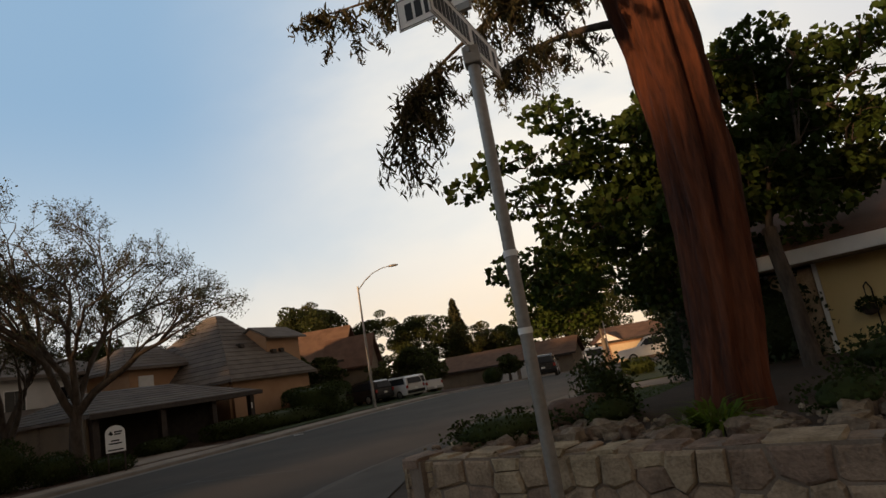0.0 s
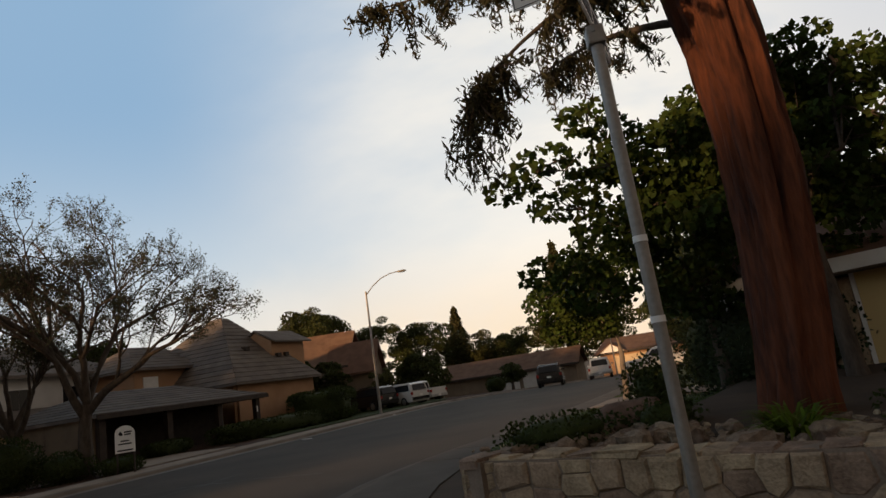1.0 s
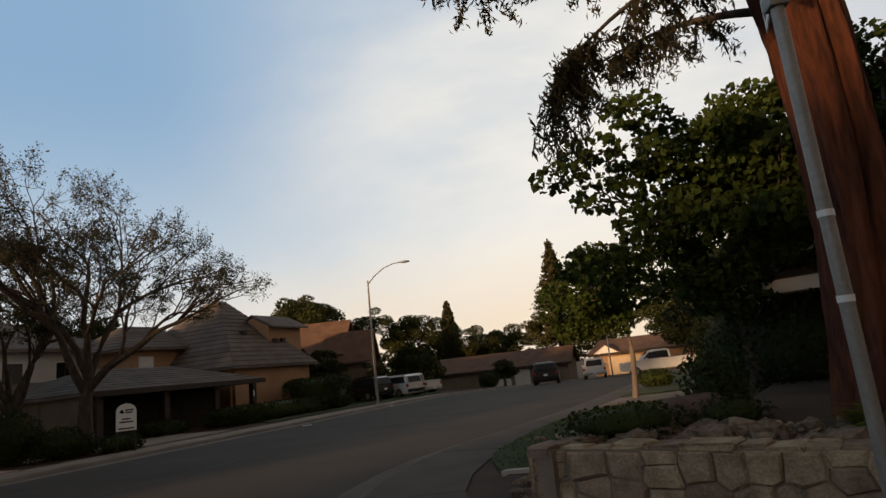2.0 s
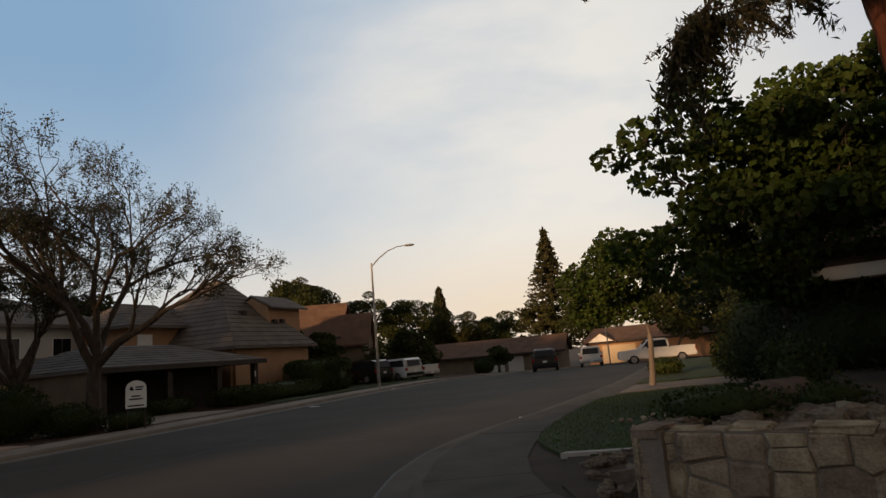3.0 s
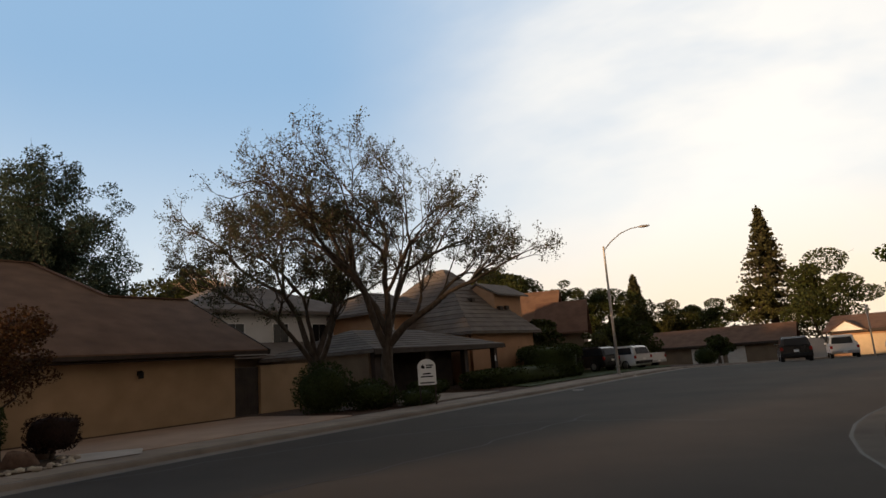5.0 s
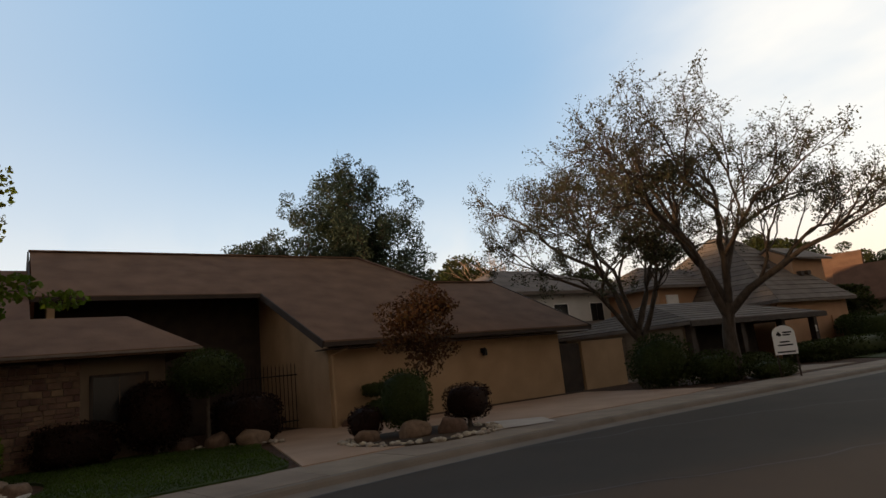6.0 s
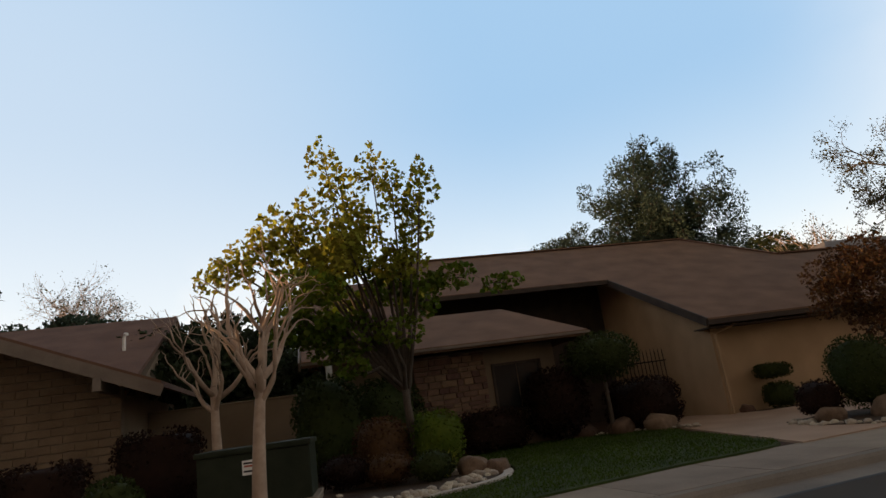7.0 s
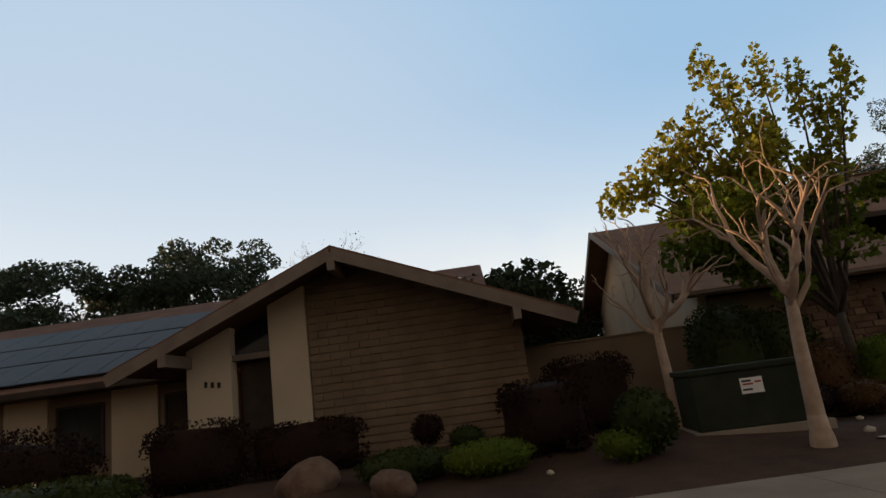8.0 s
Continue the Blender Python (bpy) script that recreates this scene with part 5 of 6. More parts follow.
# pruned pale-barked trees before the brick house, and the leafy tree behind
MYRTLE = [(6, 1.0, 0.54, 0.03, 0.05), (3, 0.46, 0.85, 0.15, 0.15), (2, 0.55, 0.66, 0.20, 0.10), (2, 0.8, 0.36, 0.25, 0.05)]
branching_tree("pruned_tree", "pale smooth-barked pruned tree with knobbed branches", (-21.58, -1.38, 0.28), (0.0, 0.03, 1), 1.52, 0.096, 4, MYRTLE, M_PALEBARK, M_YELG, 0, 0.075, 31, 0.08)
branching_tree("pruned_tree", "pale smooth-barked pruned tree with bare knobbed branches", (-24.22, -1.66, 0.34), (-0.05, -0.02, 1), 1.62, 0.092, 4, MYRTLE, M_PALEBARK, M_YELG, 0, 0.06, 34, 0.05)
ly = crown(-24.6, 1.25, 3.45, 1.8, 1.75, 1.3, 34, 0.46, 41) + [(-24.9, 0.95, 6.5, 0.22, 0.22, 0.5), (-24.7, 1.2, 5.8, 0.35, 0.35, 0.6), (-24.7, 1.95, 6.3, 0.3, 0.3, 0.5), (-24.2, 2.2, 5.6, 0.35, 0.3, 0.6),
      (-23.6, 2.6, 5.6, 0.25, 0.25, 0.45), (-24.0, 2.5, 5.0, 0.45, 0.4, 0.5), (-24.9, 0.6, 5.2, 0.35, 0.35, 0.6), (-25.0, 0.2, 4.7, 0.4, 0.4, 0.5), (-24.6, 1.5, 5.0, 0.6, 0.6, 0.5), (-23.5, 2.9, 3.6, 0.6, 0.5, 0.25), (-22.9, 3.6, 3.3, 0.5, 0.4, 0.16), (-24.8, -0.5, 4.5, 0.4, 0.4, 0.45), (-25.0, -0.9, 4.3, 0.35, 0.35, 0.35), (-24.7, -0.1, 4.9, 0.35, 0.35, 0.5), (-24.4, 1.0, 4.4, 0.5, 0.5, 0.4), (-25.1, -1.2, 4.2, 0.3, 0.3, 0.25)]
ly = [(x, y - 0.35, z + 0.1, a, b, c) for x, y, z, a, b, c in ly]
low_ = [c for c in ly if c[2] < 4.2]
high_ = [c for c in ly if c[2] >= 4.2]
lt = clump_tree("leafy_tree", "upright leafy tree, green below and yellow-green at the top", (-24.6, 1.8, 0.15), 1.6, [(x + 24.6, y - 1.8, z - 0.15, a, b, c) for x, y, z, a, b, c in low_], 0.09, M_BARK, M_GREENL, 1150, 0.12, 42, narrow=0.85)
o = new("top_leaves", leaf_mesh("top_leaves", clump_points([(x + 24.6 + i * 0.1, y - 1.8 + j * 0.24, z - 0.15 + k * 0.2, a * 0.62, b * 0.55, c * 1.05) for x, y, z, a, b, c in high_ for i, j, k in ((0, 0, 0.5), (1, -1, -1), (-1, 1, -0.4))], 1150, 0.3), 0.115, M_YELG, narrow=0.85))
o.parent = lt
tagged(o, "yellow-green leaves of the upper clumps")
L = Limbs()
for x, y, z, a, b, c in high_:
    L.add([(0, 0, 1.5), ((x + 24.6) * 0.5, (y - 1.8) * 0.5, 3.2), (x + 24.6, y - 1.8, z + 0.1)], [0.05, 0.032, 0.008], 6)
o = new("upper_limb", L.mesh("upper_limb", M_BARK))
o.parent = lt

# trees behind the houses
ok_ = crown(-36.9, 21.7, 8.2, 4.7, 4.7, 4.9, 320, 0.62, 51, flat=1.1, inner=0.02) + crown(-39.6, 17.6, 7.9, 2.6, 2.6, 2.2, 80, 0.55, 55) + crown(-36.6, 22.0, 12.6, 1.7, 1.7, 1.2, 26, 0.42, 54, flat=1.6)
clump_tree("oak_tree", "tall dark green oak behind the brown-roofed house", (-36.9, 21.7, 0.1), 3.5, [(x + 36.9, y - 21.7, z - 0.1, a, b, c) for x, y, z, a, b, c in ok_], 0.17, M_BARK, M_OAKG, 520, 0.17, 52, droop=-0.5, narrow=0.4, fill=0.3)
for i, (x, y, z, rx, rz, n) in enumerate([(-54, -15.6, 8.6, 4.5, 4.2, 60), (-52, -23, 8.2, 4.4, 3.8, 55), (-56, -31, 8.6, 3.2, 4.4, 44), (-50, -7.5, 6.4, 3.0, 2.6, 26), (-47, 3, 3.9, 3.3, 3.4, 36), (-42.3, 1.7, 2.5, 2.1, 2.2, 28), (-33.5, -1.9, 2.6, 1.7, 1.8, 24), (-35.6, -0.9, 2.6, 1.9, 2.0, 26)]):
    c = crown(x, y, z, rx, rx, rz, n, 1.15, 60 + i)
    clump_tree("oak_tree", "dark evergreen oak in the back gardens", (x, y, 0), 3.0, [(a - x, b - y, d, e, f, g_) for a, b, d, e, f, g_ in c], 0.28, M_BARK, M_OAKG if i < 4 else M_OAK, 330, 0.26, 70 + i)
FINE = [(5, 0.45, 0.9, 0.06, 0.04), (4, 0.45, 0.75, 0.1, 0.04), (4, 0.5, 0.7, 0.14, 0.04), (4, 0.5, 0.6, 0.2, 0.04)]
branching_tree("bare_garden_tree", "pale bare tree behind the gable house", (-62, -8.2, 0), (0, 0, 1), 4.4, 0.3, 5, FINE, M_PALEBARK, M_BARELEAF, 2600, 0.14, 81, 0.25)
branching_tree("bare_garden_tree", "thin bare tree behind the pale house", (-39, 39, 0), (0, 0, 1), 3.6, 0.22, 4, FINE, M_PALEBARK, M_BARELEAF, 1800, 0.14, 83, 0.25)


def conifer(label, x, y, z, height, radius, seed, leaf=0.5, mat=None):
    r = np.random.default_rng(seed)
    t = thing("conifer_tree", label, "tree", Matrix.Translation((x, y, z)))
    L, pts = Limbs(), []
    L.add([(0, 0, -0.3), (0, 0, height * 0.5), (0, 0, height)], [radius * 0.09, radius * 0.06, 0.02], 8)
    for _ in range(420):
        zz = height * r.uniform(0.10, 1.0) ** 0.8
        rr = radius * (1 - zz / height) ** 0.95 * r.uniform(0.72, 1.12) + 0.10
        a = r.uniform(0, 2 * math.pi)
        e = np.array((math.cos(a) * rr, math.sin(a) * rr, zz - 0.12 * rr))
        L.add([(0, 0, zz), e], [0.05, 0.01], 4)
        for u in r.uniform(0.15, 1.05, 24):
            pts.append(np.array((0, 0, zz)) * (1 - u) + e * u + r.normal(size=3) * 0.16)
    o = new("trunk", L.mesh("trunk", M_BARK))
    o.parent = t
    o = new("foliage", leaf_mesh("foliage", pts, leaf, mat or M_CONIFER, droop=0.25))
    o.parent = t


conifer("tall pointed conifer at the street's far end", 2.4, 95, gz(95), 20.6, 7.2, 91, 0.46)
conifer("distant redwood above the roofs", -17.5, 120, gz(120), 16.8, 5.2, 92, 0.6)
far = [(-28, 70, 8.4, 4.0, 3.6), (-33, 84, 10.4, 4.5, 3.6), (-25, 92, 8.2, 4.8, 4.2), (-20, 98, 7.0, 4.6, 4.0), (-13.5, 104, 5.6, 4.6, 3.6), (-8, 108, 5.0, 4.4, 3.2), (-4.0, 98, 4.2, 2.8, 2.8), (0.5, 92, 6.0, 2.8, 2.6), (6.4, 84, 6.2, 4.4, 4.4),
       (-18.5, 72, 2.2, 3.2, 2.4), (-14.5, 70, 2.0, 2.6, 2.2), (-21.5, 49.4, 3.2, 1.9, 1.8), (-13.2, 59.0, 2.6, 2.2, 2.0), (-15.0, 51.4, 2.0, 1.2, 1.4), (-18.6, 49.4, 3.0, 1.8, 1.7), (12, 62, 4.5, 3.5, 3.0), (18, 66, 6.0, 4.5, 4.0), (-5.5, 73, 1.2, 1.5, 1.3), (10.5, 40, 3.8, 3.0, 2.6), (15, 34, 5.5, 4.0, 4.0), (-40, 52, 6.0, 4.5, 3.6), (-45, 40, 6.2, 4.5, 3.8), (26, 78, 7, 6, 4.5), (-50, 68, 7, 6, 4)]
for i, (x, y, z, rx, rz) in enumerate(far):
    c = crown(x, y, z, rx, rx, rz, 26, rx * 0.34, 100 + i)
    clump_tree("garden_tree", "leafy garden tree along the far street", (x, y, gz(y)), max(0.8, z * 0.3), [(a - x, b - y, d - gz(y), e, f, g_) for a, b, d, e, f, g_ in c], 0.2, M_BARK, M_FARLEAF if i % 3 == 1 else M_FARGREEN, 320, 0.30, 130 + i)

# clipped planting on the island before the garage
rt = crown(-20.8, 10.3, 2.55, 0.85, 0.9, 1.0, 46, 0.34, 151)
clump_tree("russet_tree", "small russet-leaved tree on the planted island", (-20.9, 10.1, 0.15), 1.1, [(x + 20.9, y - 10.1, z - 0.15, a, b, c) for x, y, z, a, b, c in rt], 0.06, M_BARK, M_REDTREE, 1500, 0.08, 152)
shrub("topiary_shrub", "dark red clipped square-headed topiary shrub", -20.15, 10.75, 0.15, 0.48, 0.48, 0.40, M_REDSHRUB, 0.05, 1300, 0.35, 0.18)
shrub("topiary_shrub", "tall rounded green clipped topiary shrub", -20.9, 9.5, 0.15, 0.58, 0.58, 0.66, M_HEDGE, 0.05, 1300, 0.12, 0.12)
shrub("topiary_shrub", "small dark red rounded clipped shrub", -21.3, 8.65, 0.15, 0.36, 0.36, 0.34, M_REDSHRUB, 0.05, 1300, 0.15, 0.05)
shrub("topiary_shrub", "cloud-pruned shrub with a flat green pad", -25.0, 12.2, 0.9, 0.45, 0.4, 0.2, M_HEDGE, 0.05, 1300, 0.25)
shrub("topiary_shrub", "rounded green shrub under the cloud-pruned pad", -24.9, 12.15, 0.15, 0.42, 0.4, 0.33, M_HEDGE, 0.05, 1300, 0.15)
# planting before the stone-faced porch
shrub("garden_shrub", "large dark rounded clipped shrub by the porch", -26.3, 6.2, 0.15, 0.75, 0.75, 0.80, M_REDSHRUB, 0.07, 900, 0.15, 0.15)
shrub("garden_shrub", "umbrella-shaped green shrub on a bare stem", -25.6, 7.2, 0.15, 0.85, 0.8, 0.52, M_HEDGE, 0.07, 900, 0.0, 1.35, ragged=0.2)
shrub("garden_shrub", "wide dark clipped shrub by the entry", -25.7, 8.3, 0.15, 0.85, 0.8, 0.62, M_REDSHRUB, 0.07, 900, 0.3, 0.0)
shrub("garden_shrub", "dark clipped shrub under the porch eave", -26.9, 4.6, 0.15, 0.8, 0.9, 0.5, M_REDSHRUB, 0.07, 900, 0.3)
shrub("garden_shrub", "green bushy shrub in the stone-edged bed", -24.4, 2.2, 0.2, 0.42, 0.5, 0.5, M_GREENL, 0.06, 1100, 0.2, 0.1)
shrub("garden_shrub", "reddish bushy shrub in the stone-edged bed", -24.7, 1.2, 0.2, 0.5, 0.5, 0.5, M_REDTREE, 0.06, 1100, 0.2, 0.1)
shrub("garden_shrub", "low green mounded shrub among cobbles", -23.1, 1.55, 0.2, 0.33, 0.36, 0.24, M_HEDGE, 0.05, 1300)
shrub("garden_shrub", "low brownish mounded shrub among cobbles", -23.6, 0.95, 0.2, 0.42, 0.42, 0.26, M_REDTREE, 0.05, 1300)
shrub("garden_shrub", "low dark mounded shrub among cobbles", -23.9, 0.25, 0.25, 0.42, 0.42, 0.26, M_REDSHRUB, 0.05, 1300)
shrub("garden_shrub", "upright variegated hedge against the boundary wall", -26.3, 0.6, 0.2, 0.45, 0.7, 1.05, M_HEDGE, 0.08, 900, 0.3)
shrub("garden_shrub", "tall dark shrub filling the side yard", -27.2, 2.1, 0.15, 0.9, 0.9, 1.0, M_HEDGE, 0.08, 700, 0.2)
# planting before the brick house
shrub("box_hedge", "tall dark square-clipped hedge block", -23.5, -3.95, 0.32, 0.5, 0.55, 0.50, M_REDSHRUB, 0.06, 1000, 0.55)
shrub("box_hedge", "dark square-clipped hedge before the boundary wall", -25.5, -2.55, 0.34, 0.55, 0.72, 0.64, M_REDSHRUB, 0.06, 1000, 0.5)
shrub("garden_shrub", "rounded variegated shrub beside the utility cabinet", -22.3, -3.05, 0.32, 0.36, 0.36, 0.36, M_HEDGE, 0.07, 1000, 0.05)
shrub("box_hedge", "long dark clipped hedge under the pillars", -25.6, -7.3, 0.34, 0.45, 0.9, 0.42, M_REDSHRUB, 0.06, 1000, 0.5)
shrub("box_hedge", "dark clipped hedge before the cream pillar", -25.5, -9.0, 0.34, 0.5, 0.75, 0.52, M_REDSHRUB, 0.06, 1000, 0.5)
shrub("garden_shrub", "small cloud-pruned shrub ball", -25.2, -5.4, 0.4, 0.26, 0.26, 0.24, M_REDSHRUB, 0.05, 1200, 0.0, 0.15)
shrub("garden_shrub", "small cloud-pruned shrub ball", -25.1, -4.8, 0.34, 0.28, 0.28, 0.22, M_HEDGE, 0.05, 1200)
shrub("garden_shrub", "low green spreading mound", -23.1, -5.9, 0.30, 0.45, 0.6, 0.2, M_HEDGE, 0.05, 1300)
shrub("garden_shrub", "low yellow-green spreading mound", -22.7, -4.9, 0.30, 0.45, 0.55, 0.2, M_GREENL, 0.05, 1300)
shrub("garden_shrub", "small loose grey-green tussock", -22.2, -3.4, 0.30, 0.26, 0.28, 0.16, M_GREENL, 0.07, 900, ragged=0.3)
shrub("garden_shrub", "low dark spreading shrub", -24.0, -10.6, 0.34, 0.7, 1.2, 0.26, M_HEDGE, 0.07, 900, 0.2)
shrub("garden_shrub", "dark red maple-like bush by the drive", -26.5, -12.2, 0.3, 0.9, 1.1, 0.6, M_REDSHRUB, 0.08, 800, ragged=0.3)
# hedges and shrubs by the carport and street trees
shrub("garden_shrub", "loose green shrubs under the street trees", -19.9, 20.9, 0.12, 1.0, 0.9, 0.85, M_HEDGE, 0.09, 700, ragged=0.25)
shrub("garden_shrub", "low dark shrubs beside the garden wall", -18.4, 21.7, 0.12, 0.9, 0.9, 0.5, M_HEDGE, 0.09, 700, ragged=0.25)
shrub("garden_shrub", "low green ground cover under the sign", -16.9, 22.6, 0.12, 0.7, 0.8, 0.28, M_HEDGE, 0.08, 800, ragged=0.25)
shrub("clipped_hedge", "long high clipped green hedge", -16.3, 42.0, 0.1, 2.0, 3.0, 1.05, M_HEDGE, 0.14, 300, 0.55, turn=12)
shrub("clipped_hedge", "low clipped dark hedge along the pavement", -16.6, 35.2, 0.1, 1.1, 4.4, 0.48, M_HEDGE, 0.13, 300, 0.5, turn=-16)
shrub("garden_shrub", "dark shrubs before the carport", -19.6, 29.6, 0.12, 0.8, 1.5, 0.35, M_HEDGE, 0.1, 500, 0.2)
for i, (x, y, rx, rz) in enumerate([(11.5, 41, 1.4, 1.1), (3.1, 29.2, 0.7, 0.35), (4.8, 23.6, 1.3, 0.8), (7.8, 22.5, 1.6, 1.0), (-6.8, 66, 1.0, 0.8)]):
    shrub("garden_shrub", "dark rounded street-side shrub", x, y, 0.12 + gz(y), rx, rx, rz, M_HEDGE, 0.12, 350, 0.1)


# ---------------------------------------------------------------- corner wall, rocks, planting
WALL_P = [Vector((-0.55, 9.15, 0)), Vector((-2.0, 7.72, 0)), Vector((1.4, 5.6, 0)), Vector((9.4, 0.6, 0))]
WALL_TOP = 0.90
stone_wall = tagged(new("stone_retaining_wall"), "low mortared fieldstone retaining wall with irregular caps", "retaining wall")


def wall_run(a, b, flip, caps):
    d = (b - a).normalized()
    n = Vector((d.y, -d.x, 0)) * flip            # outward
    length = (b - a).length
    m = Matrix(((d.x, n.x, 0, a.x), (d.y, n.y, 0, a.y), (0, 0, 1, 0), (0, 0, 0, 1)))
    part("mortar_core", boxes((0.02, length - 0.02, -0.30, -0.012, 0.0, WALL_TOP - 0.02), m=m), M_MORTAR, stone_wall)
    # irregular flagstones: cells round scattered seeds, each drawn in from its joints
    seeds = []
    for row in range(3):
        x = random.uniform(-0.15, 0.1)
        while x < length + 0.2:
            tall = random.random()
            if tall < 0.25:
                seeds.append((x, 0.11 + row * 0.29))
                seeds.append((x + random.uniform(-0.04, 0.04), 0.25 + row * 0.29))
            else:
                seeds.append((x, 0.18 + row * 0.29 + random.uniform(-0.04, 0.04)))
            x += random.uniform(0.19, 0.40)

    for sx, sz in seeds:
        cell = [(0.0, 0.03), (length, 0.03), (length, WALL_TOP - 0.03), (0.0, WALL_TOP - 0.03)]
        for qx, qz in seeds:
            if (qx, qz) == (sx, sz) or abs(qx - sx) > 0.9:
                continue
            mx, mz, nx, nz = (sx + qx) / 2, (sz + qz) / 2, qx - sx, qz - sz
            cut = []
            for (ax, az), (bx, bz) in zip(cell, cell[1:] + cell[:1]):
                da, db = (ax - mx) * nx + (az - mz) * nz, (bx - mx) * nx + (bz - mz) * nz
                if da <= 0:
                    cut.append((ax, az))
                if da * db < 0:
                    u = da / (da - db)
                    cut.append((ax + (bx - ax) * u, az + (bz - az) * u))
            cell = cut
            if len(cell) < 3:
                break
        if len(cell) < 3:
            continue
        cx, cz = sum(p[0] for p in cell) / len(cell), sum(p[1] for p in cell) / len(cell)
        bm = bmesh.new()
        out = random.uniform(-0.016, 0.022)
        rings = []
        for k, y in ((0.97, -0.06), (0.965, out - 0.014), (0.80, out + 0.008)):
            rings.append([bm.verts.new((cx + (px - cx) * k + random.uniform(-0.006, 0.006), y + random.uniform(-0.005, 0.005), cz + (pz - cz) * k + random.uniform(-0.006, 0.006))) for px, pz in cell])
        bm.faces.new(rings[2])
        for A, B in zip(rings, rings[1:]):
            for i in range(len(cell)):
                j = (i + 1) % len(cell)
                bm.faces.new((A[i], A[j], B[j], B[i]))
        bmesh.ops.recalc_face_normals(bm, faces=bm.faces[:])
        bmesh.ops.transform(bm, matrix=m, verts=bm.verts)
        part("stone", bm, M_STONE, stone_wall)
    x = 0.0
    while caps and x < length - 0.05:
        w = min(random.uniform(0.18, 0.48), length - x)
        low_cap = random.random() < 0.35
        top = WALL_TOP + (random.uniform(-0.025, 0.0) if low_cap else random.uniform(0.0, 0.035))
        bm = boxes((x + 0.004, x + w - 0.004, -0.30 + random.uniform(-0.05, 0.03), random.uniform(-0.035, 0.012), WALL_TOP - random.choice((0.05, 0.09, 0.16)), top), bevel=0.02)
        for v in bm.verts:
            v.co += Vector((random.uniform(-0.015, 0.015), random.uniform(-0.014, 0.014), random.uniform(-0.014, 0.014)))
        bmesh.ops.transform(bm, matrix=m, verts=bm.verts)
        part("cap_stone", bm, M_STONE, stone_wall)
        x += w


wall_run(WALL_P[1], WALL_P[2], 1, True)
wall_run(WALL_P[2], WALL_P[3], 1, True)
wall_run(WALL_P[1], WALL_P[0], -1, True)
slab_thing("planter_soil", [(-1.72, 7.85), (1.55, 5.85), (9.4, 1.0), (16, 4), (15, 16), (3.5, 16), (1.0, 11.0), (-0.45, 9.0)], 0.83, M_SOIL, "raised dark soil behind the stone wall", "soil", thick=0.72)
slab_thing("rock_strip_soil", [(-2.35, 7.7), (-2.6, 9.2), (-2.4, 10.9), (-0.9, 10.8), (-0.4, 9.3), (-1.9, 7.85)], 0.15, M_SOIL, "dry stony strip beside the wall end", "soil")
slab_thing("lawn_edging", [(-2.5, 10.92), (-2.42, 11.05), (0.6, 10.95), (0.6, 10.82)], 0.20, M_PATCH, "pale concrete edging strip along the lawn", "edging", thick=0.08)

ROCKS = []
for s in range(7):
    ROCKS.append(mesh_of("rock", lumpy(bmesh.new(), (0, 0, 0), (1.0, random.uniform(0.55, 0.85), random.uniform(0.4, 0.65)), 0.42, 2, s * 3.1, 0.35), M_ROCK))
BOULDERS = [mesh_of("boulder", lumpy(bmesh.new(), (0, 0, 0), (1.0, random.uniform(0.75, 0.9), random.uniform(0.6, 0.75)), 0.16, 3, 40 + s * 3.7, 0.12), M_REDROCK, True) for s in range(4)]
COBBLES = [mesh_of("cobble", lumpy(bmesh.new(), (0, 0, 0), (1.0, random.uniform(0.7, 0.95), random.uniform(0.5, 0.7)), 0.15, 1, s * 2.3), M_COBBLE, True) for s in range(5)]


def rock(x, y, z, size, label, group="", meshes=None, name="rock"):
    ob = new(name, random.choice(meshes or ROCKS))
    ob.matrix_world = pose(x, y, z + size * 0.28, random.uniform(-12, 12), random.uniform(-12, 12), random.uniform(0, 360)) @ Matrix.Scale(size, 4)
    return tagged(ob, label, "rock", group)


for _ in range(210):
    s = random.uniform(-0.2, 1.0)
    a = WALL_P[1].lerp(WALL_P[2], s) if s < 1 else WALL_P[2]
    off = random.uniform(0.42, 1.7)
    x, y = a.x + 0.53 * off, a.y + 0.85 * off
    if (x - 1.28) ** 2 + (y - 8.2) ** 2 < 0.55 or s < 0.05:
        continue
    rock(x, y, 0.82, random.choice((0.05, 0.06, 0.08, 0.1, 0.12, 0.15)), "rough tan rubble rock on the planter soil", "planter rocks")
for _ in range(40):
    d = random.uniform(0.1, 1.0)
    rock(2.0 + d * 5, 5.9 - d * 3.1 + random.uniform(0.4, 1.8), 0.82, random.choice((0.05, 0.06, 0.08, 0.1, 0.12, 0.15)), "rough tan rubble rock on the planter soil", "planter rocks")
rock(-0.2, 9.0, 0.78, 0.46, "large rounded reddish boulder in the planter", meshes=[mesh_of("boulder", lumpy(bmesh.new(), (0, 0, 0), (1.0, 0.85, 0.55), 0.13, 3, 4.4), M_REDROCK, True)])
for _ in range(45):
    s, u = random.random(), random.random()
    rock(-2.3 + s * 1.1, 8.3 + u * 2.4 + s * 0.3, 0.14, random.uniform(0.05, 0.11), "small tan rubble rock beside the wall", "strip rocks")
fv, ff, fn = [], [], 0
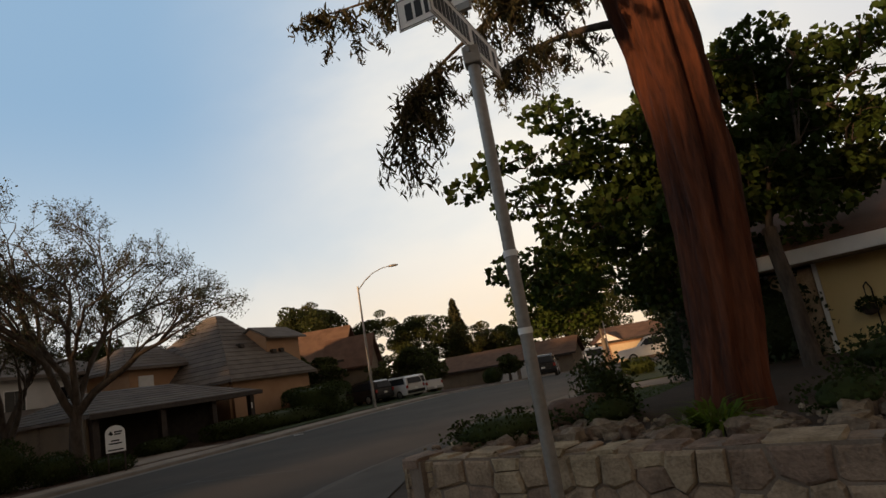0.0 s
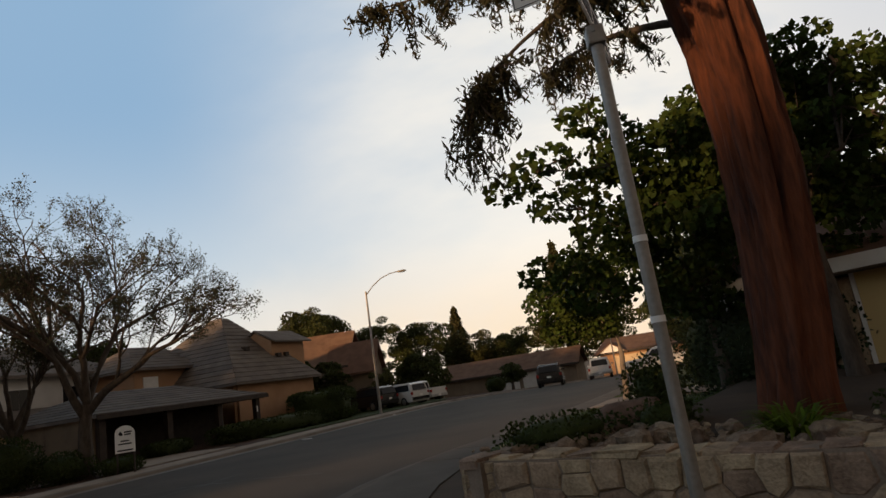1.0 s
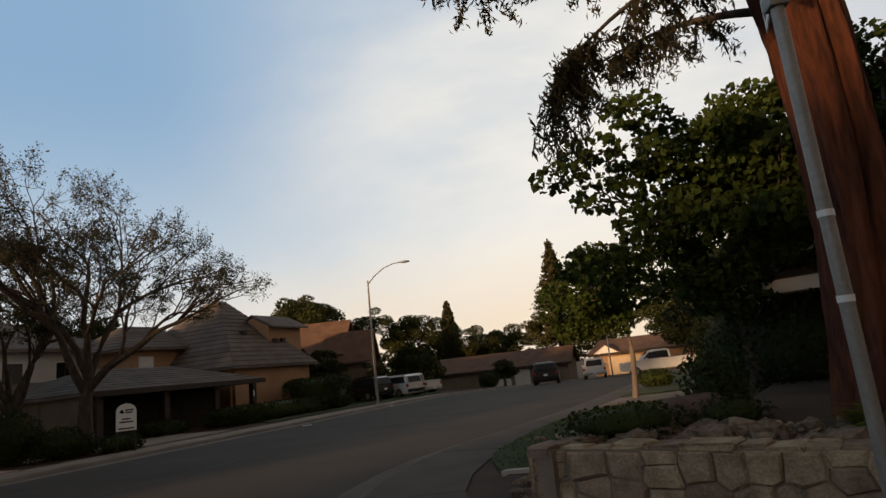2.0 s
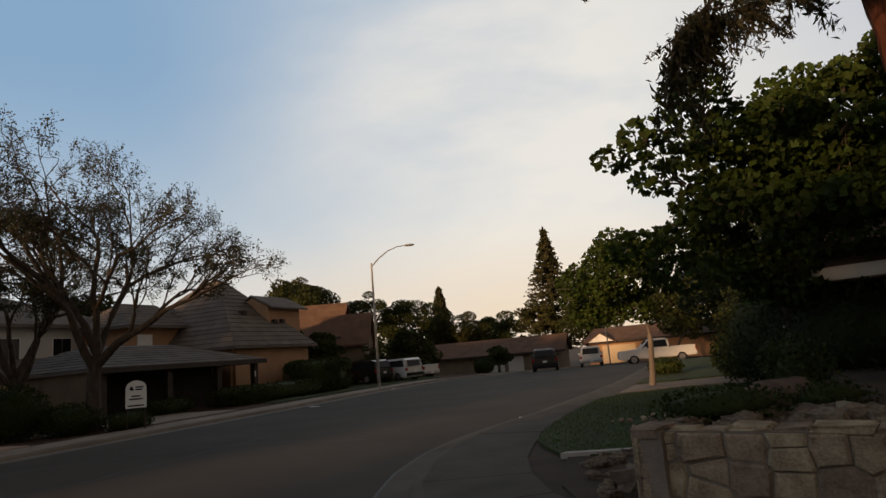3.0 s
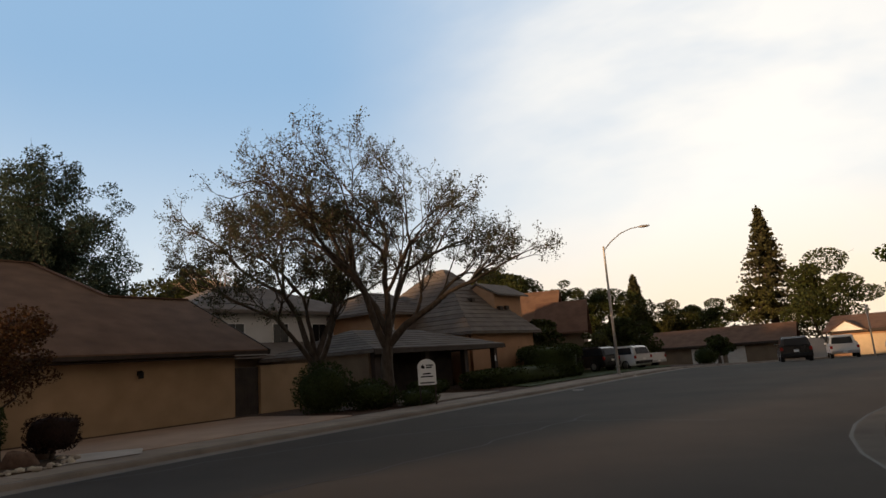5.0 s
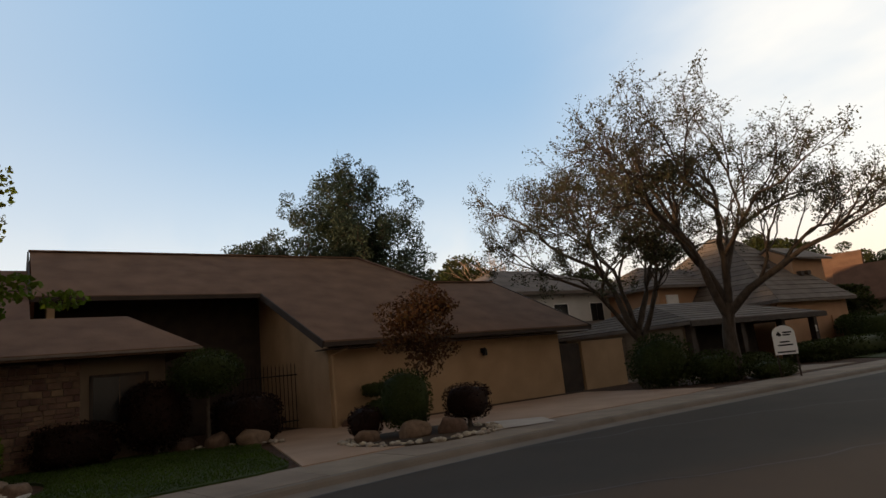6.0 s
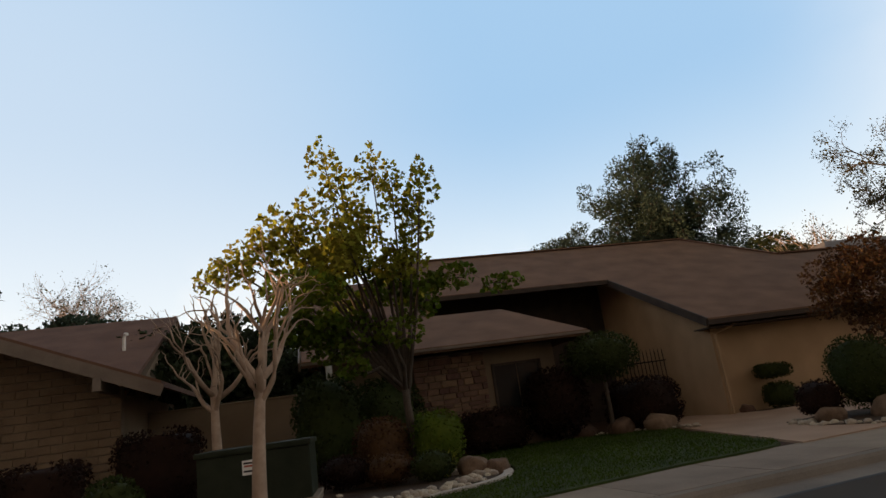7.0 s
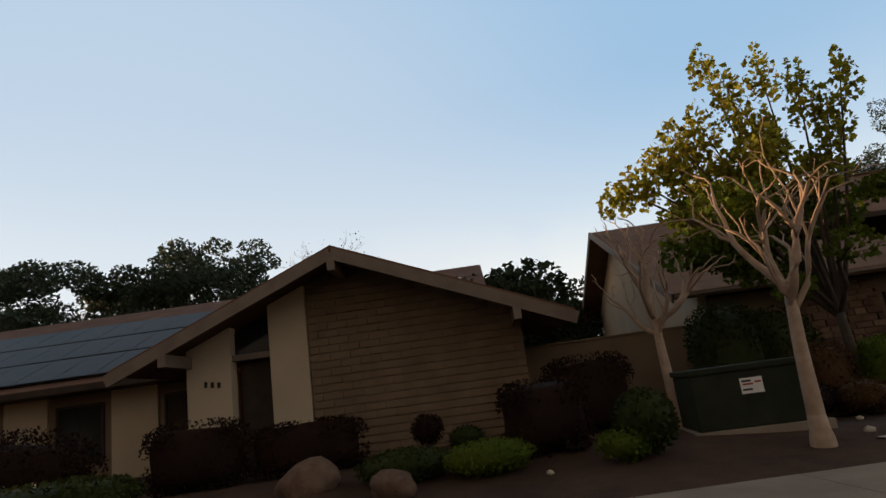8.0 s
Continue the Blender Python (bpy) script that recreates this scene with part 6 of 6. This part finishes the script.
for _ in range(520):
    d, off = random.uniform(-0.15, 3.0), random.uniform(0.35, 1.9)
    a = WALL_P[1].lerp(WALL_P[2], d) if d < 1 else WALL_P[2].lerp(WALL_P[3], (d - 1) / 2 * 0.75)
    x, y = a.x + 0.53 * off, a.y + 0.85 * off
    if (x - 1.28) ** 2 + (y - 8.2) ** 2 < 0.4:
        continue
    size = random.uniform(0.02, 0.055)
    src = random.choice(COBBLES)
    m = pose(x, y, 0.83 + size * 0.3, random.uniform(0, 360), random.uniform(-30, 30), random.uniform(0, 360)) @ Matrix.Scale(size, 4)
    fv += [m @ v.co for v in src.vertices]
    ff += [tuple(i + fn for i in p.vertices) for p in src.polygons]
    fn += len(src.vertices)
tagged(new("rubble", flat_mesh("rubble", fv, ff, M_ROCK_FILL)), "small broken tan stones between the planter rocks", "rubble", kind="stuff")
rock(-1.75, 8.75, 0.14, 0.3, "upright pale boulder at the wall end")


def tussock(name, label, x, y, z, n, length, spread, mat):
    t = thing(name, label, "plant", Matrix.Translation((x, y, z)))
    bm = bmesh.new()
    r = random.Random(int(abs(x * 100)))
    for _ in range(n):
        a, e = r.uniform(0, 6.28), r.uniform(0.35, 1.0)
        d = Vector((math.cos(a) * spread, math.sin(a) * spread, e)).normalized()
        s = Vector((-math.sin(a), math.cos(a), 0)) * 0.012
        ln = length * r.uniform(0.6, 1.1)
        p0 = Vector((r.uniform(-0.08, 0.08), r.uniform(-0.08, 0.08), -0.02))
        p1, p2 = p0 + d * ln * 0.55, p0 + d * ln - Vector((0, 0, ln * 0.28))
        v = [bm.verts.new(q) for q in (p0 - s, p0 + s, p1 + s, p1 - s, p2)]
        bm.faces.new(v[:4])
        bm.faces.new((v[3], v[2], v[4]))
    part("foliage", bm, mat, t)


tussock("strappy_plant", "strappy green lily clump among the rocks", 0.85, 7.1, 0.83, 190, 0.6, 1.0, M_GREENL)
tussock("strappy_plant", "strappy green lily clump among the rocks", 2.3, 6.5, 0.83, 120, 0.5, 1.0, M_HEDGE)
tussock("strappy_plant", "strappy yellow-green clump in the bed", -23.4, 1.9, 0.2, 90, 0.75, 0.5, M_YELG)
shrub("garden_shrub", "thin twiggy shrub behind the boulder", 0.15, 9.3, 0.82, 0.24, 0.24, 0.3, M_HEDGE, 0.06, 3500, ragged=0.8)
shrub("garden_shrub", "low dark mat shrub spilling over the wall", -1.0, 8.3, 0.84, 0.55, 0.4, 0.15, M_HEDGE, 0.05, 1100, ragged=0.3)
for x, y, r_ in ((1.9, 7.05, 0.32), (2.75, 6.35, 0.36), (0.1, 8.5, 0.3), (3.6, 5.9, 0.34)):
    shrub("garden_shrub", "low dark green ground cover among the planter rocks", x, y, 0.83, r_, r_ * 0.9, 0.14, M_HEDGE, 0.05, 1300, ragged=0.45)
shrub("garden_shrub", "dark low shrub at the planter back", 3.4, 8.3, 0.82, 0.9, 0.7, 0.28, M_HEDGE, 0.06, 900, ragged=0.3)

# shrubs added as dark fill where deep shade lies beneath the maples
for x, y, z, rx, rz in ((3.3, 14.2, 0.6, 1.2, 0.9), (4.6, 16.5, 0.15, 1.6, 1.5), (3.9, 19.6, 0.15, 1.2, 1.2)):
    shrub("garden_shrub", "dark leafy shrub added to fill the shade beneath the maples", x, y, z, rx, rx, rz, M_OAK, 0.1, 500, 0.1, ragged=0.3)

# boulders and cobbles of the west gardens
for x, y, s in ((-21.0, 8.45, 0.30), (-20.4, 9.2, 0.38), (-19.9, 9.9, 0.33), (-20.7, 10.9, 0.3), (-24.9, 8.0, 0.42), (-25.6, 7.4, 0.4), (-26.4, 6.9, 0.35), (-25.3, 11.3, 0.2), (-24.2, 0.75, 0.3), (-23.2, 2.3, 0.33), (-22.9, 2.6, 0.25)):
    rock(x, y, 0.15, s * 0.95, "rounded dark brown landscape boulder", meshes=BOULDERS)
rock(-23.5, -7.1, 0.3, 0.42, "large rounded landscape boulder in the mulch", meshes=BOULDERS)
rock(-22.3, -6.1, 0.3, 0.24, "rounded landscape boulder in the mulch", meshes=BOULDERS)
for x, y in ((-21.6, -6.9), (-21.9, -4.4), (-23.3, -3.9), (-22.8, -2.9), (-22.4, -0.2)):
    rock(x, y, 0.3, 0.06, "small pale stone on the mulch", "mulch stones", COBBLES, "cobble")
ISLAND = polyline([(-21.8, 8.5), (-20.9, 8.0), (-19.6, 8.15), (-18.95, 9.3), (-19.1, 10.3), (-19.9, 10.95)], 0.13)
BED = polyline([(-21.9, -0.2), (-21.7, 0.5), (-22.0, 1.3), (-22.35, 1.95), (-22.9, 2.35), (-23.6, 2.2)], 0.13)
EDGE = polyline([(-28.2, 5.0), (-27.2, 6.1), (-26.2, 7.0), (-25.1, 8.1), (-24.2, 8.3)], 0.15)
for line, z, many, wide in ((ISLAND, 0.15, 2, 0.16), (BED, 0.19, 5, 0.24), (EDGE, 0.16, 2, 0.16)):
    for p in line:
        for _ in range(many):
            rock(p.x + random.uniform(-wide, wide), p.y + random.uniform(-wide, wide), z, random.uniform(0.04, 0.1), "pale rounded river cobble edging the bed", "edging cobbles", COBBLES, "cobble")
mow = bmesh.new()
ml = polyline([(-21.5, -0.75), (-21.45, 0.0), (-21.6, 0.9), (-21.75, 1.7), (-22.15, 2.35), (-22.9, 2.75), (-23.7, 2.6)], 0.2)
la, lb = offset(ml, -0.075), offset(ml, 0.075)
strip(mow, la, 0.205, lb, 0.205)
strip(mow, la, 0.1, la, 0.205)
strip(mow, lb, 0.205, lb, 0.1)
bmesh.ops.recalc_face_normals(mow, faces=mow.faces[:])
setting("mow_strip", mow, M_PATCH, "curved pale concrete edging round the cobbled bed", "edging")
slab_thing("bed_soil", rounded([(-21.4, -0.4), (-21.8, 1.0), (-22.2, 2.2), (-23.2, 2.55), (-25.2, 2.5), (-27, 2.4), (-27, -0.2), (-24, -0.6)]), 0.195, M_SOIL, "dark soil of the cobbled bed", "soil")
slab_thing("island_soil", rounded([(-22.0, 8.5), (-20.9, 7.9), (-19.5, 8.1), (-18.9, 9.3), (-19.1, 10.4), (-20.0, 11.2), (-21.3, 11.2), (-21.9, 9.8)]), 0.158, M_SOIL, "dark soil of the planted island", "soil")

# ---------------------------------------------------------------- street furniture
sp = thing("street_sign", "galvanised pole with two white street-name blades", "street sign", Matrix.Translation((-0.455, 4.565, 0.11)))
part("pole", tube(bmesh.new(), [(0, 0, -0.15), (0, 0, 3.14)], [0.031, 0.031], 16), M_GALV, sp)
part("post_cap", boxes((-0.045, 0.045, -0.045, 0.045, 3.08, 3.18), bevel=0.012), M_GALV, sp)
for z in (2.07, 1.69):
    part("band", tube(bmesh.new(), [(0, 0, z - 0.015), (0, 0, z + 0.015)], [0.035, 0.035], 16), M_SIGNW, sp, "shiny clamp band")
for z, ang, words in ((3.27, 73.5, [(-0.41 + i * 0.048, -0.377 + i * 0.048) for i in (0, 1, 2, 3, 4, 5, 6, 7, 8, 10, 11, 12, 13, 14, 16)]), (3.53, -16.5, [(-0.33 + i * 0.060, -0.288 + i * 0.060) for i in (0, 1, 2, 3, 4, 5, 7, 8, 9)])):
    m = pose(0, 0, z, 0, 0, ang)
    e = 0.46 if z < 3.4 else 0.385
    bl = part("sign_blade", boxes((-e, e, -0.004, 0.004, -0.095, 0.095), bevel=0.003, m=m), M_SIGNW, sp, "white street-name blade with dark bars")
    part("border", boxes((0.01 - e, e - 0.01, -0.0055, 0.0055, 0.083, 0.087), (0.01 - e, e - 0.01, -0.0055, 0.0055, -0.087, -0.083), (0.008 - e, 0.012 - e, -0.0055, 0.0055, -0.083, 0.083), (e - 0.012, e - 0.008, -0.0055, 0.0055, -0.083, 0.083), m=m), M_BLACK, bl)
    for a, b in words:
        part("name_bar", boxes((a, b, -0.007, 0.007, -0.05, 0.05), m=m), M_BLACK, bl)
    part("blade_bracket", boxes((-0.05, 0.05, -0.016, 0.016, -0.13, -0.09), bevel=0.004, m=m), M_GALV, sp)

lamp = thing("street_lamp", "tall galvanised street lamp with curved arm", "street lamp", Matrix.Translation((-11.6, 39.05, 0.1)))
part("pole", tube(bmesh.new(), [(0, 0, -0.1), (0, 0, 4), (0, 0, 7.7)], [0.10, 0.075, 0.055], 12), M_GALV, lamp)
part("base_flange", boxes((-0.17, 0.17, -0.17, 0.17, 0, 0.06), bevel=0.02), M_GALV, lamp)
part("arm", tube(bmesh.new(), [(0, 0, 7.45), (0.5, -0.02, 7.95), (1.1, -0.03, 8.35), (1.7, -0.04, 8.55), (2.25, -0.05, 8.6)], [0.04, 0.036, 0.033, 0.03, 0.028], 8), M_GALV, lamp)
part("lamp_head", lumpy(bmesh.new(), (2.5, -0.05, 8.58), (0.36, 0.13, 0.08), 0.05), M_GALV, lamp, smooth=True)

ysg = thing("yard_sign", "white arch-topped yard sign with unreadable lettering", "yard sign", pose(-16.15, 21.95, 0.12, 0, 0, 20))
bm = bmesh.new()
arch = [(-0.33, 0, 0.72), (0.33, 0, 0.72), (0.33, 0, 1.38)] + [(0.33 * math.cos(a), 0, 1.38 + 0.27 * math.sin(a)) for a in np.linspace(0.2, math.pi - 0.2, 9)] + [(-0.33, 0, 1.38)]
prism(bm, arch, (0, 0.025, 0))
bd = part("board", bm, M_SIGNW, ysg)
part("emblem", wall_prism([(-0.22, -0.004, 1.36), (-0.14, -0.004, 1.47), (-0.05, -0.004, 1.34), (-0.12, -0.004, 1.3)], (0, 0.004, 0)), M_BLACK, bd, "small dark emblem shape")
for z, a, b in ((1.42, -0.02, 0.24), (1.34, -0.02, 0.2), (1.12, -0.14, 0.14), (1.02, -0.22, 0.22), (0.80, -0.26, 0.26)):
    part("text_bar", boxes((a, b, -0.004, 0.0, z - 0.024, z + 0.024)), M_BLACK, bd)
for x in (-0.28, 0.28):
    part("post", boxes((x - 0.025, x + 0.025, 0.026, 0.066, -0.15, 1.3), bevel=0.004), M_TRIM, ysg)

ub = thing("utility_cabinet", "dark green steel utility cabinet with a notice", "utility cabinet", pose(-23.25, -1.15, 0.30, 0, 0, -16))
part("plinth", boxes((-0.62, 0.62, -0.85, 0.85, -0.12, 0.06), bevel=0.01), M_CONC, ub, "concrete plinth")
part("body", boxes((-0.55, 0.55, -0.78, 0.78, 0.06, 0.78), bevel=0.02), M_GREENBOX, ub)
part("lid", boxes((-0.58, 0.58, -0.81, 0.81, 0.78, 0.86), bevel=0.02), M_GREENBOX, ub)
nt_ = part("notice", boxes((0.552, 0.556, -0.16, 0.12, 0.48, 0.68)), M_SIGNW, ub, "white safety notice with bars")
for a, b, z, mt in ((-0.14, -0.02, 0.64, M_BLACK), (-0.13, 0.0, 0.60, M_ORANGE), (-0.14, -0.02, 0.53, M_BLACK), (0.02, 0.10, 0.62, M_ORANGE)):
    part("notice_bar", boxes((0.556, 0.559, a, b, z - 0.012, z + 0.012)), mt, nt_)


# ---------------------------------------------------------------- vehicles
def wheel(parent, x, y, r=0.36, w=0.24):
    b = bmesh.new()
    tube(b, [(x, y - w / 2, r), (x, y - w / 2 + 0.03, r), (x, y + w / 2 - 0.03, r), (x, y + w / 2, r)], [r * 0.9, r, r, r * 0.9], 24)
    wh = part("wheel", b, M_TYRE, parent, "black tyre", smooth=False)
    s = 1 if y > 0 else -1
    b = bmesh.new()
    tube(b, [(x, y + s * (w / 2 - 0.01), r), (x, y + s * (w / 2 + 0.012), r)], [r * 0.64, r * 0.6], 18)
    rim = part("rim", b, M_RIM, wh)


def vehicle(name, label, m, paint, kind):
    """x forward, y left; SUV or pickup."""
    t = thing(name, label, "car", m)
    Lh, W = (2.4, 0.95) if kind == "suv" else (2.8, 0.98)
    b = bmesh.new()
    if kind == "suv":
        low = [(-Lh, 0, 0.45), (-Lh + 0.05, 0, 0.30), (Lh - 0.1, 0, 0.28), (Lh, 0, 0.50), (Lh - 0.05, 0, 0.82), (1.15, 0, 1.06), (-Lh + 0.02, 0, 1.08)]
        cab = [(-Lh + 0.05, 0, 1.06), (1.2, 0, 1.05), (0.45, 0, 1.62), (-0.2, 0, 1.72), (-1.9, 0, 1.70), (-2.2, 0, 1.58)]
        side = [(-2.12, 0, 1.12), (0.98, 0, 1.12), (0.38, 0, 1.57), (-1.95, 0, 1.60)]
    else:
        low = [(-Lh, 0, 0.55), (-Lh + 0.05, 0, 0.42), (Lh - 0.1, 0, 0.40), (Lh, 0, 0.60), (Lh - 0.05, 0, 1.02), (1.25, 0, 1.14), (-Lh + 0.02, 0, 1.10)]
        cab = [(-0.95, 0, 1.08), (1.3, 0, 1.12), (0.65, 0, 1.74), (0.2, 0, 1.84), (-0.7, 0, 1.82), (-0.9, 0, 1.7)]
        side = [(-0.78, 0, 1.18), (1.08, 0, 1.18), (0.58, 0, 1.68), (-0.72, 0, 1.70)]
    prism(b, [(x, -W, z) for x, y, z in low], (0, 2 * W, 0))
    bmesh.ops.bevel(b, geom=b.edges[:], offset=0.06, segments=2, affect="EDGES")
    body = part("body", b, paint, t, smooth=False)
    b = bmesh.new()
    prism(b, [(x, -W + 0.06, z) for x, y, z in cab], (0, 2 * W - 0.12, 0))
    for v in b.verts:
        if v.co.z > 1.3:
            v.co.y *= 0.86
    bmesh.ops.bevel(b, geom=b.edges[:], offset=0.05, segments=2, affect="EDGES")
    part("cabin", b, paint, t)
    for s in (1, -1):
        b = bmesh.new()
        prism(b, [(x, s * (W - 0.07 - (0.12 if z > 1.4 else 0.0)), z) for x, y, z in side], (0, s * 0.02, 0))
        part("side_glass", b, M_GLASS, t)
        part("tail_lamp", boxes((-Lh - 0.012, -Lh + 0.1, s * (W - 0.10) - 0.09, s * (W - 0.10) + 0.09, 0.80, 1.02), bevel=0.02), M_LAMPRED, t, "red tail lamp")
        part("head_lamp", boxes((Lh - 0.16, Lh - 0.02, s * (W - 0.22) - 0.15, s * (W - 0.22) + 0.15, 0.70, 0.84), bevel=0.02), M_RIM, t, "clear head lamp")
        part("mirror", boxes((0.75, 0.95, s * (W + 0.08) - 0.09, s * (W + 0.08) + 0.09, 1.12, 1.26), bevel=0.03), paint, t)
        for x in (-Lh * 0.62, Lh * 0.62):
            wheel(t, x, s * (W - 0.11))
    xr = cab[0][0]
    b = bmesh.new()
    top = 1.60 if kind == "suv" else 1.70
    prism(b, [(xr - 0.02, -W + 0.25, 1.14), (xr - 0.02, W - 0.25, 1.14), (cab[-1][0] - 0.02, W - 0.32, top - 0.05), (cab[-1][0] - 0.02, -W + 0.32, top - 0.05)], (-0.02, 0, 0.01))
    part("rear_glass", b, M_GLASS, t)
    b = bmesh.new()
    prism(b, [(1.17, -W + 0.2, 1.14), (1.17, W - 0.2, 1.14), (cab[2][0] + 0.03, W - 0.3, cab[2][2] - 0.02), (cab[2][0] + 0.03, -W + 0.3, cab[2][2] - 0.02)], (0.02, 0, 0.02))
    part("windscreen", b, M_GLASS, t)
    part("bumper", boxes((-Lh - 0.06, -Lh + 0.04, -W + 0.06, W - 0.06, 0.42, 0.64), bevel=0.03), M_TYRE if kind == "suv" else M_RIM, t)
    part("plate", boxes((-Lh - 0.068, -Lh - 0.06, -0.15, 0.15, 0.70, 0.84) if kind == "suv" else (-Lh - 0.068, -Lh - 0.06, -0.15, 0.15, 0.46, 0.60)), M_SIGNW, t, "plain plate")
    if kind == "pickup":
        part("bed_lip", boxes((-Lh + 0.04, -1.0, -W + 0.02, -W + 0.1, 1.10, 1.16), (-Lh + 0.04, -1.0, W - 0.1, W - 0.02, 1.10, 1.16), (-Lh + 0.02, -Lh + 0.1, -W + 0.1, W - 0.1, 1.10, 1.16), bevel=0.015), paint, t)
    else:
        for s in (1, -1):
            part("roof_rail", boxes((-1.8, 0.2, s * 0.66 - 0.02, s * 0.66 + 0.02, 1.73, 1.77), bevel=0.008), M_IRON, t)
    return t


vehicle("suv_car", "dark sport utility car seen from behind", pose(-1.1, 50.6, gz(50.6), 0, 0, 87), M_CARDARK, "suv")
vehicle("pickup_truck", "white pickup truck on the street", pose(3.4, 60.0, gz(60), 0, 0, 84), M_CARWHITE, "pickup")
vehicle("suv_car", "white sport utility car parked on a driveway", pose(-12.9, 49.4, 0.16 + gz(50), 0, 0, 146), M_CARWHITE, "suv")
vehicle("pickup_truck", "grey pickup truck parked beside the white car", pose(-12.5, 53.4, 0.16 + gz(53), 0, 0, 146), M_CARWHITE, "pickup")
vehicle("pickup_truck", "white pickup truck parked across a front yard", pose(7.3, 51.0, gz(51) - 0.06, 0, 0, 176), M_CARWHITE, "pickup")
vehicle("suv_car", "dark parked car behind the lamp", pose(-15.0, 47.8, 0.12, 0, 0, 150), M_CARDARK, "suv")
m_pole = thing("utility_post", "slim grey post beside the far garage", "post", Matrix.Translation((4.1, 53.0, gz(53))))
part("pole", tube(bmesh.new(), [(0, 0, -0.2), (0, 0, 3.6)], [0.06, 0.05], 8), M_GALV, m_pole)

# houses and trees added unseen behind the camera: close the street, block low sun
far_house(frame_at(20, -26, -0.88, -0.47), "unseen plain tan house added across the side street", 16, 9, 2.7, 5.6, M_STUCCO, M_SHINGLE)
far_house(frame_at(0, -20, -0.25, -0.97), "unseen plain tan house added behind the corner", 18, 10, 2.7, 5.6, M_STUCCO, M_SHINGLE)
far_house(frame_at(-12, -75, -0.98, 0.1), "unseen plain house added at the street's near end", 26, 10, 2.8, 5.8, M_STUCCO_D, M_SHINGLE)
far_house(frame_at(26, 2, 0.3, 0.95), "unseen plain house added up the side street", 16, 9, 2.7, 5.6, M_STUCCO, M_SHINGLE)
for i, (x, y, rx) in enumerate([(-30, -42, 5), (-14, -62, 5), (2, -48, 5.5), (14, -44, 5), (30, -36, 6), (-42, -50, 6), (22, -14, 4), (-25, -27, 5.0), (-19.5, -37, 5.5), (-33, -31, 5.5), (-9.5, -47, 5)]):
    c = crown(x, y, 5.5, rx, rx, 4, 24, rx * 0.34, 200 + i)
    clump_tree("garden_tree", "unseen leafy tree added to close the street and block low sun", (x, y, 0), 2.0, [(a - x, b - y, d, e, f, g_) for a, b, d, e, f, g_ in c], 0.25, M_BARK, M_OAK, 200, 0.4, 220 + i)
